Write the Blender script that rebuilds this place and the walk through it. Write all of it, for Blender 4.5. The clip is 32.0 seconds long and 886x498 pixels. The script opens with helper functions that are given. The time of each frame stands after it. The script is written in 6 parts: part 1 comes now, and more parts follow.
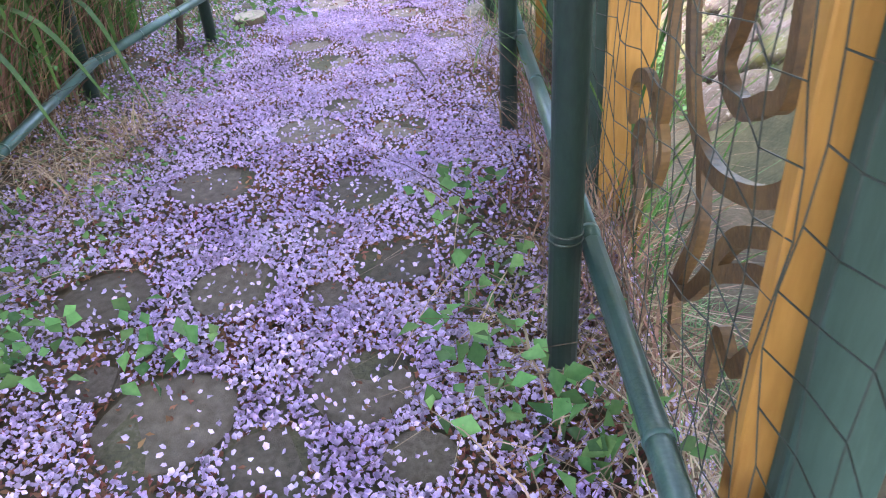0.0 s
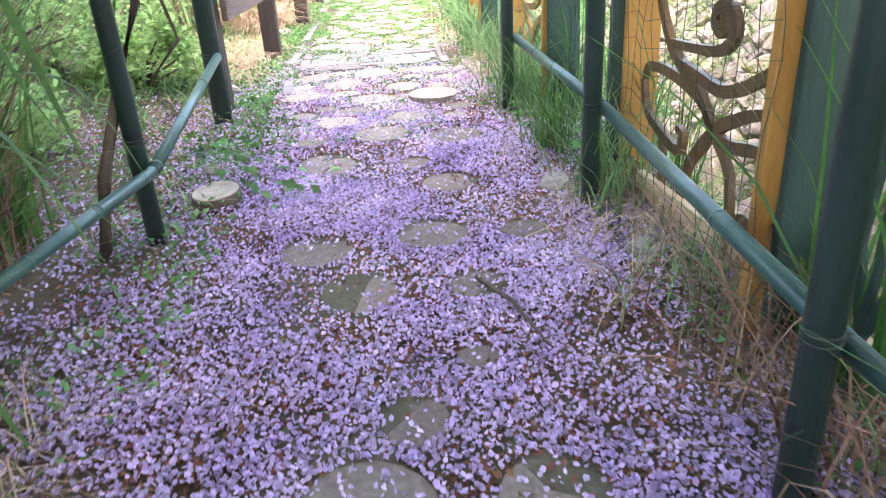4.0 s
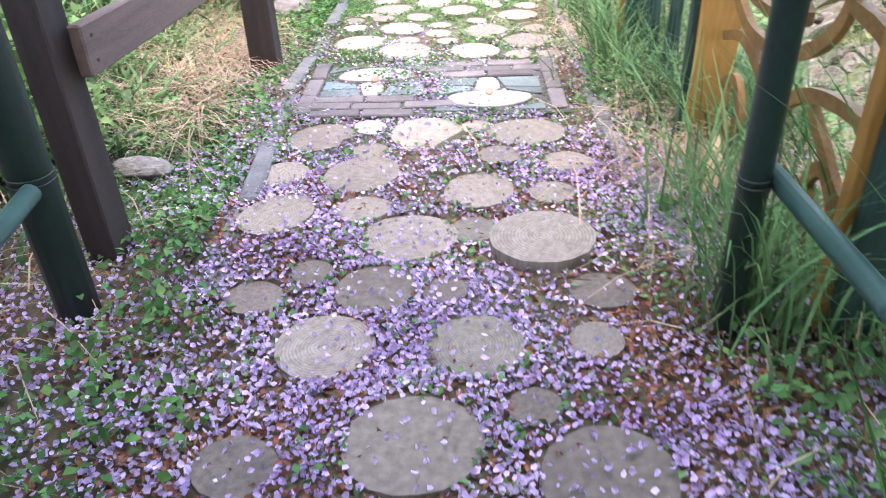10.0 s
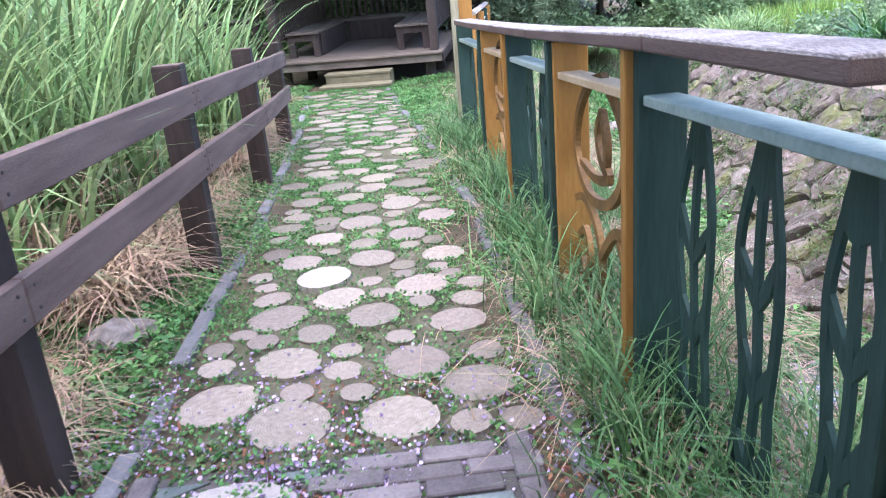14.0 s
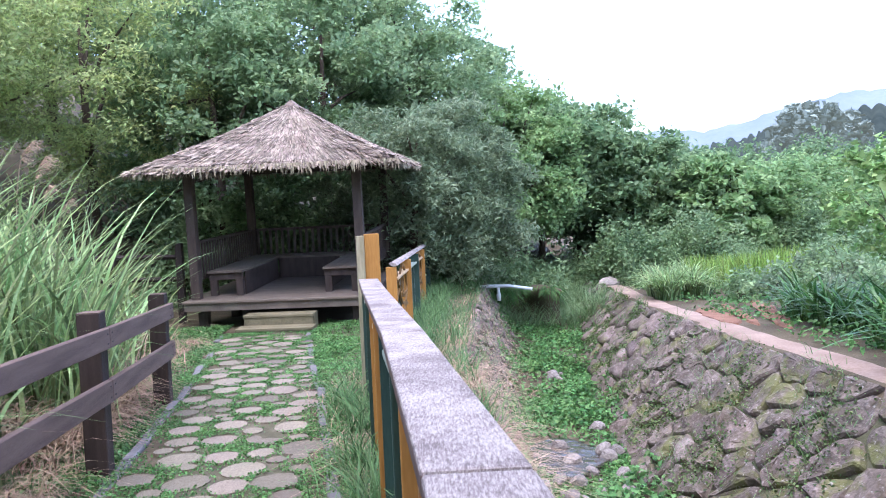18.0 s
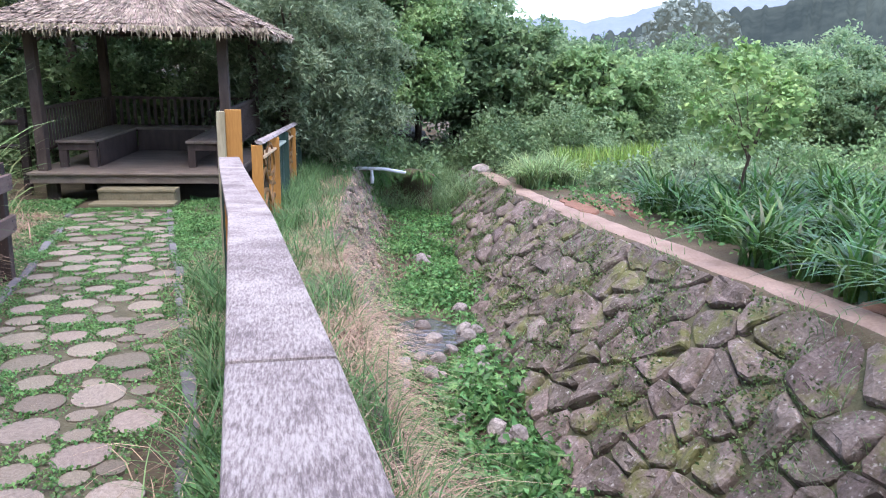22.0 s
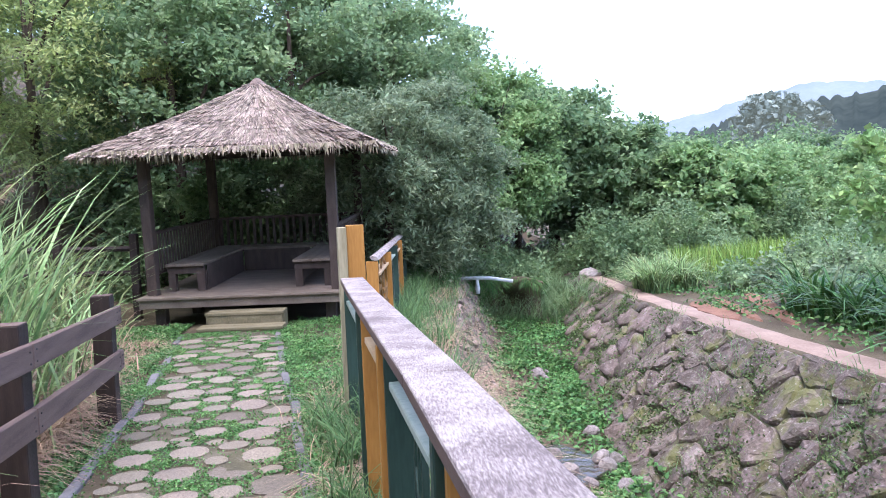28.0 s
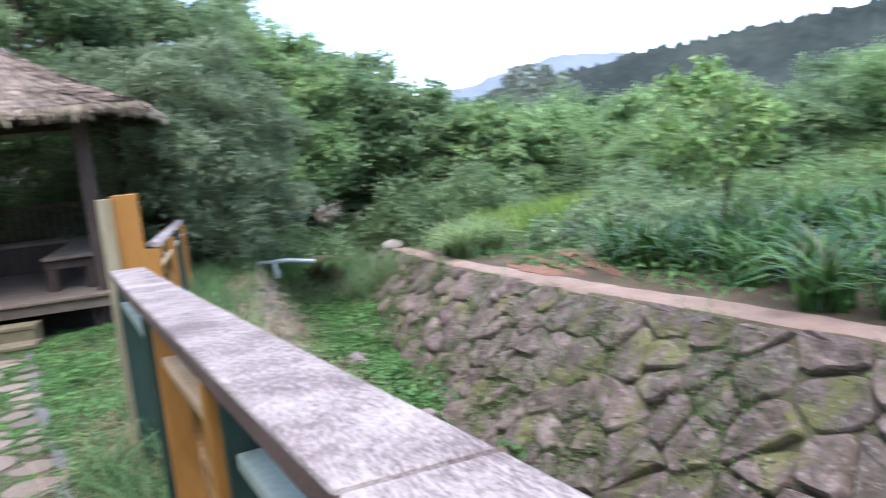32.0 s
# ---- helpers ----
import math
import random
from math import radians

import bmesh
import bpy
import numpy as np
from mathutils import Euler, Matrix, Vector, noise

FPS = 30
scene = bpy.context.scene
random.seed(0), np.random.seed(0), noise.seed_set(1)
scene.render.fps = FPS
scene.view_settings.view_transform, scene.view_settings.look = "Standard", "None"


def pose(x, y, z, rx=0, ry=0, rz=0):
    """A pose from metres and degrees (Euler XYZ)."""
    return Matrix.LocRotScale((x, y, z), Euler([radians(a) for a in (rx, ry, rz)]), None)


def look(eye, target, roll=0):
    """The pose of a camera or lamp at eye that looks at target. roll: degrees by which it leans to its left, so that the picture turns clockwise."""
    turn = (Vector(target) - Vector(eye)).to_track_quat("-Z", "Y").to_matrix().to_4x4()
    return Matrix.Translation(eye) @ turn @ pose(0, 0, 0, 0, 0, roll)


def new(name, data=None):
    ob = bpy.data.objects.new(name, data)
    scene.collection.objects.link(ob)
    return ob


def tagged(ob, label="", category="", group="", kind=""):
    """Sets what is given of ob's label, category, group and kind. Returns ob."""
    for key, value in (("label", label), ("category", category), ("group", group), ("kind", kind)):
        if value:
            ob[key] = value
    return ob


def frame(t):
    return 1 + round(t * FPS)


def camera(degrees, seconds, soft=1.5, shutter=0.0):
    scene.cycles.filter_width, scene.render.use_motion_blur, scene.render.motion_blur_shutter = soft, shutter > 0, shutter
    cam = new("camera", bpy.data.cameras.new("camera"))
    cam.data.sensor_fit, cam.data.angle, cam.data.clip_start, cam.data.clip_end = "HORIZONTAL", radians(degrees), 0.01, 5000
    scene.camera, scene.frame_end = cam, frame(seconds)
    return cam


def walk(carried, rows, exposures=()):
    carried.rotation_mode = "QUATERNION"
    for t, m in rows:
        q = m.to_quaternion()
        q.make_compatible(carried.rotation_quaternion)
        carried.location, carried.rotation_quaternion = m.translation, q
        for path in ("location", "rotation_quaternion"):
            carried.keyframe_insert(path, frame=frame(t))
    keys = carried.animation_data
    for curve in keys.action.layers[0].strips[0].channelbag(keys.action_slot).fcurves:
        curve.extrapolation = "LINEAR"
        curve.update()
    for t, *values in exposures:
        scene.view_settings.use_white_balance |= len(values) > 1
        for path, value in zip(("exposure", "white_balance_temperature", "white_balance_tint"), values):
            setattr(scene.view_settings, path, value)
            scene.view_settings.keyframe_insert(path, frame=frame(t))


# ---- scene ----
cam = camera(61.93, 32.0, 1.0, 0.35)
PATH = [
    (0.0, (0.691, 0.026, 1.392), (0.339, 2.551, -0.190), -3.97),
    (0.5, (0.560, 0.136, 1.388), (0.300, 2.666, -0.205), -1.39),
    (1.0, (0.503, 0.339, 1.356), (0.049, 2.813, -0.279), -1.28),
    (1.5, (0.505, 0.528, 1.344), (-0.121, 2.959, -0.298), 1.25),
    (2.0, (0.335, 0.708, 1.339), (-0.155, 3.239, -0.195), -3.87),
    (2.5, (0.211, 0.898, 1.310), (-0.123, 3.560, -0.035), -3.29),
    (3.0, (0.161, 1.318, 1.297), (-0.176, 4.040, 0.081), 3.49),
    (3.5, (0.032, 1.688, 1.275), (-0.254, 4.394, 0.012), -1.17),
    (5.5, (-0.261, 2.815, 1.408), (-0.189, 5.521, 0.113), -2.77),
    (6.0, (-0.217, 3.097, 1.407), (-0.426, 5.817, 0.160), -2.12),
    (6.5, (-0.260, 3.345, 1.424), (-0.480, 6.083, 0.216), -6.10),
    (7.0, (-0.256, 3.572, 1.420), (-0.340, 6.314, 0.206), -5.66),
    (7.5, (-0.258, 3.842, 1.424), (-0.465, 6.571, 0.195), -4.94),
    (8.0, (-0.342, 4.087, 1.423), (-0.472, 6.826, 0.205), -8.81),
    (8.5, (-0.294, 4.315, 1.408), (-0.518, 7.041, 0.175), -3.71),
    (9.0, (-0.297, 4.543, 1.371), (-0.594, 7.233, 0.075), -4.70),
    (9.5, (-0.370, 4.860, 1.322), (-0.611, 7.471, -0.137), -5.41),
    (10.0, (-0.366, 5.157, 1.327), (-0.770, 7.673, -0.257), -2.65),
    (10.5, (-0.335, 5.392, 1.348), (-0.966, 7.890, -0.190), -4.04),
    (11.0, (-0.401, 5.675, 1.291), (-0.924, 8.157, -0.311), -6.77),
    (11.5, (-0.428, 5.910, 1.327), (-0.776, 8.376, -0.345), -5.76),
    (12.0, (-0.430, 6.180, 1.364), (-0.844, 8.702, -0.207), -1.98),
    (12.5, (-0.504, 6.424, 1.409), (-0.861, 9.077, 0.056), -5.12),
    (13.0, (-0.481, 6.674, 1.427), (-0.788, 9.427, 0.275), -5.13),
    (13.5, (-0.491, 6.904, 1.443), (-0.795, 9.695, 0.387), -4.02),
    (14.0, (-0.482, 7.088, 1.470), (-0.625, 9.917, 0.480), -5.13),
    (14.5, (-0.379, 7.315, 1.478), (-0.540, 10.166, 0.557), -3.23),
    (16.5, (-0.135, 7.933, 1.632), (-0.207, 10.893, 1.149), -1.83),
    (17.0, (-0.089, 8.004, 1.658), (-0.021, 10.984, 1.317), -2.38),
    (17.5, (-0.012, 8.048, 1.682), (0.090, 11.039, 1.479), -1.37),
    (18.0, (0.023, 8.068, 1.706), (0.111, 11.063, 1.579), -2.50),
    (18.5, (0.081, 8.081, 1.723), (0.243, 11.075, 1.617), -3.53),
    (19.0, (0.109, 8.097, 1.706), (0.353, 11.083, 1.532), -3.12),
    (19.5, (0.134, 8.090, 1.716), (0.457, 11.067, 1.520), -3.89),
    (20.0, (0.118, 8.088, 1.716), (0.464, 11.060, 1.492), -3.52),
    (20.5, (0.086, 8.084, 1.712), (0.412, 11.054, 1.440), -4.13),
    (21.0, (0.107, 8.052, 1.713), (0.491, 11.012, 1.409), -2.94),
    (21.5, (0.119, 8.048, 1.708), (0.611, 10.970, 1.244), -0.55),
    (22.0, (0.130, 8.052, 1.727), (0.695, 10.935, 1.118), 0.73),
    (22.5, (0.160, 8.071, 1.700), (0.690, 10.934, 0.976), -1.30),
    (23.0, (0.151, 8.077, 1.706), (0.566, 10.930, 0.877), -2.04),
    (23.5, (0.134, 8.084, 1.698), (0.531, 10.970, 0.984), -1.77),
    (24.0, (0.133, 8.063, 1.720), (0.449, 10.994, 1.166), -2.19),
    (24.5, (0.109, 8.084, 1.714), (0.342, 11.045, 1.288), -3.46),
    (26.5, (-0.020, 8.510, 1.737), (0.310, 11.475, 1.422), -2.06),
    (27.0, (-0.100, 8.684, 1.737), (0.296, 11.650, 1.512), -1.88),
    (27.5, (-0.129, 8.880, 1.721), (0.130, 11.863, 1.532), -0.57),
    (28.0, (-0.182, 9.020, 1.718), (0.042, 12.006, 1.538), -2.40),
    (28.5, (-0.212, 9.233, 1.699), (0.032, 12.218, 1.547), -1.50),
    (29.0, (-0.248, 9.467, 1.675), (-0.092, 12.458, 1.500), -1.75),
    (29.5, (-0.310, 9.651, 1.651), (-0.149, 12.642, 1.477), -2.99),
    (30.0, (-0.299, 9.858, 1.629), (-0.207, 12.852, 1.444), -0.38),
    (30.5, (-0.365, 10.031, 1.595), (-0.195, 13.023, 1.433), -1.68),
    (31.0, (-0.388, 10.211, 1.584), (-0.194, 13.201, 1.424), -1.97),
    (31.5, (-0.302, 10.322, 1.573), (-0.015, 13.299, 1.343), -3.25),
    (32.0, (-0.278, 10.417, 1.541), (0.779, 13.206, 1.213), -6.26),
]
walk(cam, [(t, look(eye, target, roll)) for t, eye, target, roll in PATH],
     [(0.0, 4.5, 7500, 21), (1.0, 4.65, 7600, 26), (2.0, 4.55, 7600, 22), (3.0, 4.5, 7600, 18), (3.5, 4.4, 7700, 16), (5.5, 3.95, 7400, 14), (7.0, 3.75, 7100, 15), (8.0, 3.65, 6800, 15), (9.0, 3.55, 6900, 15), (10.0, 3.55, 7000, 15), (11.0, 3.28, 6550, 15), (12.0, 3.1, 6300, 15), (13.0, 2.8, 6100, 14),
      (14.0, 2.78, 6050, 18), (16.5, 2.42, 6050, 20), (19.0, 2.37, 6050, 20), (23.0, 2.25, 6400, 20), (28.0, 2.35, 6250, 21), (31.0, 2.35, 6350, 18), (32.0, 2.15, 6400, 16)])

# ---- light: bright overcast sky ----
world = bpy.data.worlds.new("world")
scene.world = world
world.use_nodes = True
wn = world.node_tree.nodes
sky = wn.new("ShaderNodeTexSky")
sky.sky_type, sky.sun_disc = "NISHITA", False
sky.sun_elevation, sky.sun_rotation = radians(72), radians(190)
sky.air_density, sky.dust_density, sky.ozone_density = 1.0, 1.6, 1.0
wn["Background"].inputs["Strength"].default_value = 0.15
world.node_tree.links.new(sky.outputs[0], wn["Background"].inputs["Color"])
sun_data = bpy.data.lights.new("sun", "SUN")
sun_data.energy, sun_data.angle, sun_data.color = 0.9, radians(60), (1.0, 0.97, 0.93)
sun = new("sun", sun_data)
sun.matrix_world = look((math.sin(radians(190)) * 9, math.cos(radians(190)) * 9, 30), (0, 0, 3))

# ---- materials ----
R = np.random.default_rng(7)


def mat(name, c1, c2, rough=0.8, scale=8.0, fine=60.0, bump=0.3, metal=0.0, rnd="", spread=0.35, c3=None, stretch=(1, 1, 1), spec=0.4, dist=0.01):
    """Two-scale procedural surface: a broad mottling between c1 and c2, fine grain with relief, and variation by piece."""
    m = bpy.data.materials.new(name)
    m.use_nodes = True
    nt, n = m.node_tree, m.node_tree.nodes
    b = n["Principled BSDF"]
    link = nt.links.new
    tc = n.new("ShaderNodeTexCoord")
    mp = n.new("ShaderNodeMapping")
    mp.inputs["Scale"].default_value = stretch
    link(tc.outputs["Object"], mp.inputs["Vector"])
    if rnd == "object":
        oi, sh = n.new("ShaderNodeObjectInfo"), n.new("ShaderNodeMath")
        sh.operation = "MULTIPLY"
        sh.inputs[1].default_value = 60.0
        link(oi.outputs["Random"], sh.inputs[0])
        link(sh.outputs[0], mp.inputs["Location"])
    big = n.new("ShaderNodeTexNoise")
    big.inputs["Scale"].default_value, big.inputs["Detail"].default_value = scale, 4
    small = n.new("ShaderNodeTexNoise")
    small.inputs["Scale"].default_value, small.inputs["Detail"].default_value = fine, 5
    for t in (big, small):
        link(mp.outputs[0], t.inputs["Vector"])
    ramp = n.new("ShaderNodeValToRGB")
    ramp.color_ramp.elements[0].position, ramp.color_ramp.elements[1].position = 0.34, 0.66
    ramp.color_ramp.elements[0].color, ramp.color_ramp.elements[1].color = (*c1, 1), (*c2, 1)
    if c3:
        e = ramp.color_ramp.elements.new(0.52)
        e.color = (*c3, 1)
    mix = n.new("ShaderNodeMath")
    mix.operation = "MULTIPLY_ADD"
    mix.inputs[1].default_value, mix.inputs[2].default_value = 0.4, 0.0
    link(small.outputs[0], mix.inputs[0])
    add = n.new("ShaderNodeMath")
    add.operation = "MULTIPLY_ADD"
    add.inputs[1].default_value = 0.6
    link(big.outputs[0], add.inputs[0])
    link(mix.outputs[0], add.inputs[2])
    link(add.outputs[0], ramp.inputs[0])
    out = ramp.outputs[0]
    if rnd:
        src = n.new("ShaderNodeNewGeometry" if rnd == "island" else "ShaderNodeObjectInfo")
        hsv = n.new("ShaderNodeHueSaturation")
        mr = n.new("ShaderNodeMapRange")
        mr.inputs["To Min"].default_value, mr.inputs["To Max"].default_value = 1 - spread, 1 + spread
        link(src.outputs["Random Per Island" if rnd == "island" else "Random"], mr.inputs["Value"])
        link(mr.outputs[0], hsv.inputs["Value"])
        mh = n.new("ShaderNodeMapRange")
        mh.inputs["To Min"].default_value, mh.inputs["To Max"].default_value = 0.5 + 0.05 * spread, 0.5 - 0.05 * spread
        wn_ = n.new("ShaderNodeTexWhiteNoise")
        wn_.noise_dimensions = "1D"
        link(src.outputs["Random Per Island" if rnd == "island" else "Random"], wn_.inputs["W"])
        link(wn_.outputs[0], mh.inputs["Value"])
        link(mh.outputs[0], hsv.inputs["Hue"])
        link(out, hsv.inputs["Color"])
        out = hsv.outputs[0]
    link(out, b.inputs["Base Color"])
    b.inputs["Roughness"].default_value, b.inputs["Metallic"].default_value = rough, metal
    b.inputs["Specular IOR Level"].default_value = spec
    if bump:
        bp = n.new("ShaderNodeBump")
        bp.inputs["Strength"].default_value, bp.inputs["Distance"].default_value = bump, dist
        link(add.outputs[0], bp.inputs["Height"])
        link(bp.outputs[0], b.inputs["Normal"])
    return m


def leafy(name, c1, c2, spread=0.45, rough=0.55, through_=0.35, spec=0.3, scale=3.0):
    """A thin leaf: diffuse, a soft gloss, and light that comes through from behind."""
    m = mat(name, c1, c2, rough, scale, 40.0, 0.0, 0, "island", spread, spec=spec)
    nt, n = m.node_tree, m.node_tree.nodes
    tr = n.new("ShaderNodeBsdfTranslucent")
    mx = n.new("ShaderNodeMixShader")
    mx.inputs[0].default_value = through_
    b = n["Principled BSDF"]
    nt.links.new(b.inputs["Base Color"].links[0].from_socket, tr.inputs["Color"])
    nt.links.new(b.outputs[0], mx.inputs[1])
    nt.links.new(tr.outputs[0], mx.inputs[2])
    nt.links.new(mx.outputs[0], n["Material Output"].inputs["Surface"])
    return m


M_SOIL = mat("soil", (0.05, 0.032, 0.024), (0.13, 0.095, 0.065), 0.95, 1.5, 30, 0.8, c3=(0.08, 0.065, 0.036), dist=0.03)
M_LITTER = leafy("litter", (0.15, 0.06, 0.038), (0.29, 0.13, 0.08), 0.6, 0.8, 0.1)
M_STRAW = leafy("straw", (0.30, 0.20, 0.14), (0.46, 0.345, 0.245), 0.45, 0.8, 0.1)
M_THICKET = leafy("thicket_straw", (0.13, 0.07, 0.045), (0.33, 0.20, 0.135), 0.6, 0.8, 0.1)
M_PETAL = leafy("petal", (0.42, 0.29, 0.54), (0.70, 0.57, 0.77), 0.42, 0.6, 0.3)
M_DISC = mat("cut_log", (0.18, 0.145, 0.12), (0.32, 0.27, 0.23), 0.85, 9, 120, 0.7, stretch=(1.0, 0.6, 1), rnd="object", spread=0.22)
M_DISC_FAR = mat("weathered_cut_log", (0.125, 0.105, 0.08), (0.25, 0.212, 0.17), 0.85, 9, 120, 0.7, rnd="object", spread=0.3)
M_DISC_PALE = mat("cut_log_pale", (0.28, 0.25, 0.22), (0.42, 0.38, 0.34), 0.8, 6, 90, 0.4, rnd="object", spread=0.12)


def ringed(m, strength):
    """Growth rings and saw marks on the cut face of a log slice."""
    nt, n = m.node_tree, m.node_tree.nodes
    b, link = n["Principled BSDF"], nt.links.new
    tc, rings, saw, mp = n.new("ShaderNodeTexCoord"), n.new("ShaderNodeTexWave"), n.new("ShaderNodeTexNoise"), n.new("ShaderNodeMapping")
    rings.wave_type, rings.rings_direction = "RINGS", "Z"
    rings.inputs["Scale"].default_value, rings.inputs["Distortion"].default_value, rings.inputs["Detail"].default_value = 4.5, 3.0, 3.0
    rings.inputs["Detail Scale"].default_value = 1.6
    mp.inputs["Scale"].default_value = (2.5, 38.0, 1.0)
    saw.inputs["Scale"].default_value, saw.inputs["Detail"].default_value = 1.0, 2
    link(tc.outputs["Object"], rings.inputs["Vector"])
    link(tc.outputs["Object"], mp.inputs["Vector"])
    link(mp.outputs[0], saw.inputs["Vector"])
    both = n.new("ShaderNodeMath")
    both.operation = "MULTIPLY_ADD"
    both.inputs[1].default_value = 0.4
    link(rings.outputs["Fac"], both.inputs[0])
    link(saw.outputs[0], both.inputs[2])
    mr = n.new("ShaderNodeMapRange")
    mr.inputs["From Min"].default_value, mr.inputs["From Max"].default_value = 0.3, 1.1
    mr.inputs["To Min"].default_value, mr.inputs["To Max"].default_value = 1 - strength, 1 + strength
    link(both.outputs[0], mr.inputs["Value"])
    hsv = n.new("ShaderNodeHueSaturation")
    link(mr.outputs[0], hsv.inputs["Value"])
    link(b.inputs["Base Color"].links[0].from_socket, hsv.inputs["Color"])
    link(hsv.outputs[0], b.inputs["Base Color"])


for m_ in (M_DISC, M_DISC_FAR, M_DISC_PALE):
    ringed(m_, 0.24)
M_BARK = mat("bark", (0.045, 0.03, 0.022), (0.11, 0.08, 0.06), 0.95, 6, 40, 1.0, stretch=(1, 1, 0.2), dist=0.03)
M_POLE = mat("green_pole_paint", (0.010, 0.022, 0.017), (0.023, 0.046, 0.036), 0.42, 5, 120, 0.25, stretch=(1, 1, 0.3))
M_PIPE = mat("green_pipe_paint", (0.02, 0.055, 0.047), (0.05, 0.105, 0.09), 0.32, 6, 120, 0.2)
M_GREEN = mat("green_board_paint", (0.012, 0.034, 0.026), (0.030, 0.066, 0.051), 0.6, 6, 80, 0.4, stretch=(1, 1, 0.15))
M_GREEN_PALE = mat("weathered_green_paint", (0.24, 0.31, 0.255), (0.40, 0.455, 0.395), 0.7, 6, 60, 0.4)
M_CREAM = mat("weathered_cream_paint", (0.24, 0.21, 0.13), (0.44, 0.40, 0.28), 0.75, 6, 60, 0.5, stretch=(1, 1, 0.15))
M_ORANGE = mat("orange_board_paint", (0.27, 0.12, 0.022), (0.43, 0.21, 0.05), 0.62, 4, 70, 0.4, stretch=(1, 1, 0.15))
M_SCROLL = mat("ochre_scroll", (0.095, 0.047, 0.016), (0.27, 0.135, 0.036), 0.6, 4, 60, 0.4)
# The ochre again, with backlit shade put into its colour.
M_SCROLL_SHADED = mat("shaded_ochre_scroll", (0.045, 0.024, 0.012), (0.15, 0.078, 0.026), 0.6, 4, 60, 0.4)
M_TAN = mat("tan_rail_paint", (0.45, 0.30, 0.17), (0.62, 0.45, 0.28), 0.7, 5, 60, 0.3)
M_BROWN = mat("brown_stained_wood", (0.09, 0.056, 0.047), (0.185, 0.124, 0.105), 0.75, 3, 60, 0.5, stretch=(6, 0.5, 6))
# Brown stain, darkened to hold the shade of the posts' front faces.
M_BROWN_POST = mat("shaded_brown_stain", (0.018, 0.011, 0.010), (0.052, 0.033, 0.029), 0.7, 3, 60, 0.5, stretch=(6, 6, 0.5))
M_DARKWOOD = mat("dark_pavilion_wood", (0.034, 0.022, 0.018), (0.085, 0.06, 0.05), 0.75, 3, 50, 0.5, stretch=(4, 1, 1))
M_DECK = mat("worn_deck_wood", (0.11, 0.085, 0.065), (0.22, 0.175, 0.14), 0.8, 3, 50, 0.5, stretch=(1, 6, 1))
M_STEP = mat("mossy_step_wood", (0.10, 0.09, 0.05), (0.22, 0.19, 0.12), 0.85, 3, 50, 0.5, stretch=(1, 6, 1))
M_THATCH = leafy("thatch", (0.15, 0.115, 0.092), (0.33, 0.27, 0.22), 0.6, 0.9, 0.05)
M_FRINGE = leafy("thatch_fringe", (0.26, 0.22, 0.15), (0.42, 0.37, 0.27), 0.45, 0.9, 0.15)
M_THATCH_BASE = mat("thatch_mat", (0.10, 0.075, 0.06), (0.24, 0.18, 0.155), 0.95, 5, 60, 1.0, stretch=(6, 6, 1))
M_KERB = mat("grey_kerb_stone", (0.085, 0.082, 0.086), (0.175, 0.168, 0.175), 0.85, 7, 70, 0.6, rnd="object", spread=0.15)
M_DISC_DARK = mat("dark_cut_log", (0.062, 0.05, 0.036), (0.15, 0.118, 0.092), 0.85, 5, 110, 0.7, rnd="object", spread=0.25)
M_DISC_MID = mat("mid_brown_cut_log", (0.12, 0.095, 0.078), (0.24, 0.195, 0.165), 0.85, 6, 110, 0.7, rnd="object", spread=0.22)
M_BRICK = mat("grey_brown_paver", (0.088, 0.074, 0.078), (0.18, 0.155, 0.158), 0.9, 8, 80, 0.6, rnd="object", spread=0.25)
M_SLATE = mat("blue_grey_slate", (0.07, 0.086, 0.084), (0.15, 0.175, 0.17), 0.7, 7, 60, 0.5, rnd="object", spread=0.2)
M_SLATE_BLUE = mat("pale_blue_slate", (0.10, 0.14, 0.165), (0.19, 0.24, 0.265), 0.7, 7, 60, 0.4)
M_LILY = mat("white_mosaic_stone", (0.22, 0.19, 0.18), (0.38, 0.345, 0.325), 0.8, 9, 80, 0.5)
M_LILY_HEART = mat("orange_mosaic_stone", (0.22, 0.115, 0.075), (0.32, 0.18, 0.12), 0.7, 9, 80, 0.3)
M_GROUT = mat("dark_grout", (0.04, 0.035, 0.035), (0.09, 0.08, 0.075), 0.95, 10, 90, 0.6)
M_STONE = mat("wall_boulder", (0.065, 0.053, 0.034), (0.235, 0.19, 0.172), 0.9, 4.5, 32, 1.0, c3=(0.132, 0.103, 0.088), rnd="object", spread=0.26, dist=0.035)
M_STONE_STUFF = mat("far_wall_boulder", (0.065, 0.053, 0.034), (0.23, 0.185, 0.168), 0.9, 3, 26, 0.9, c3=(0.13, 0.10, 0.087), rnd="island", spread=0.35, dist=0.03)


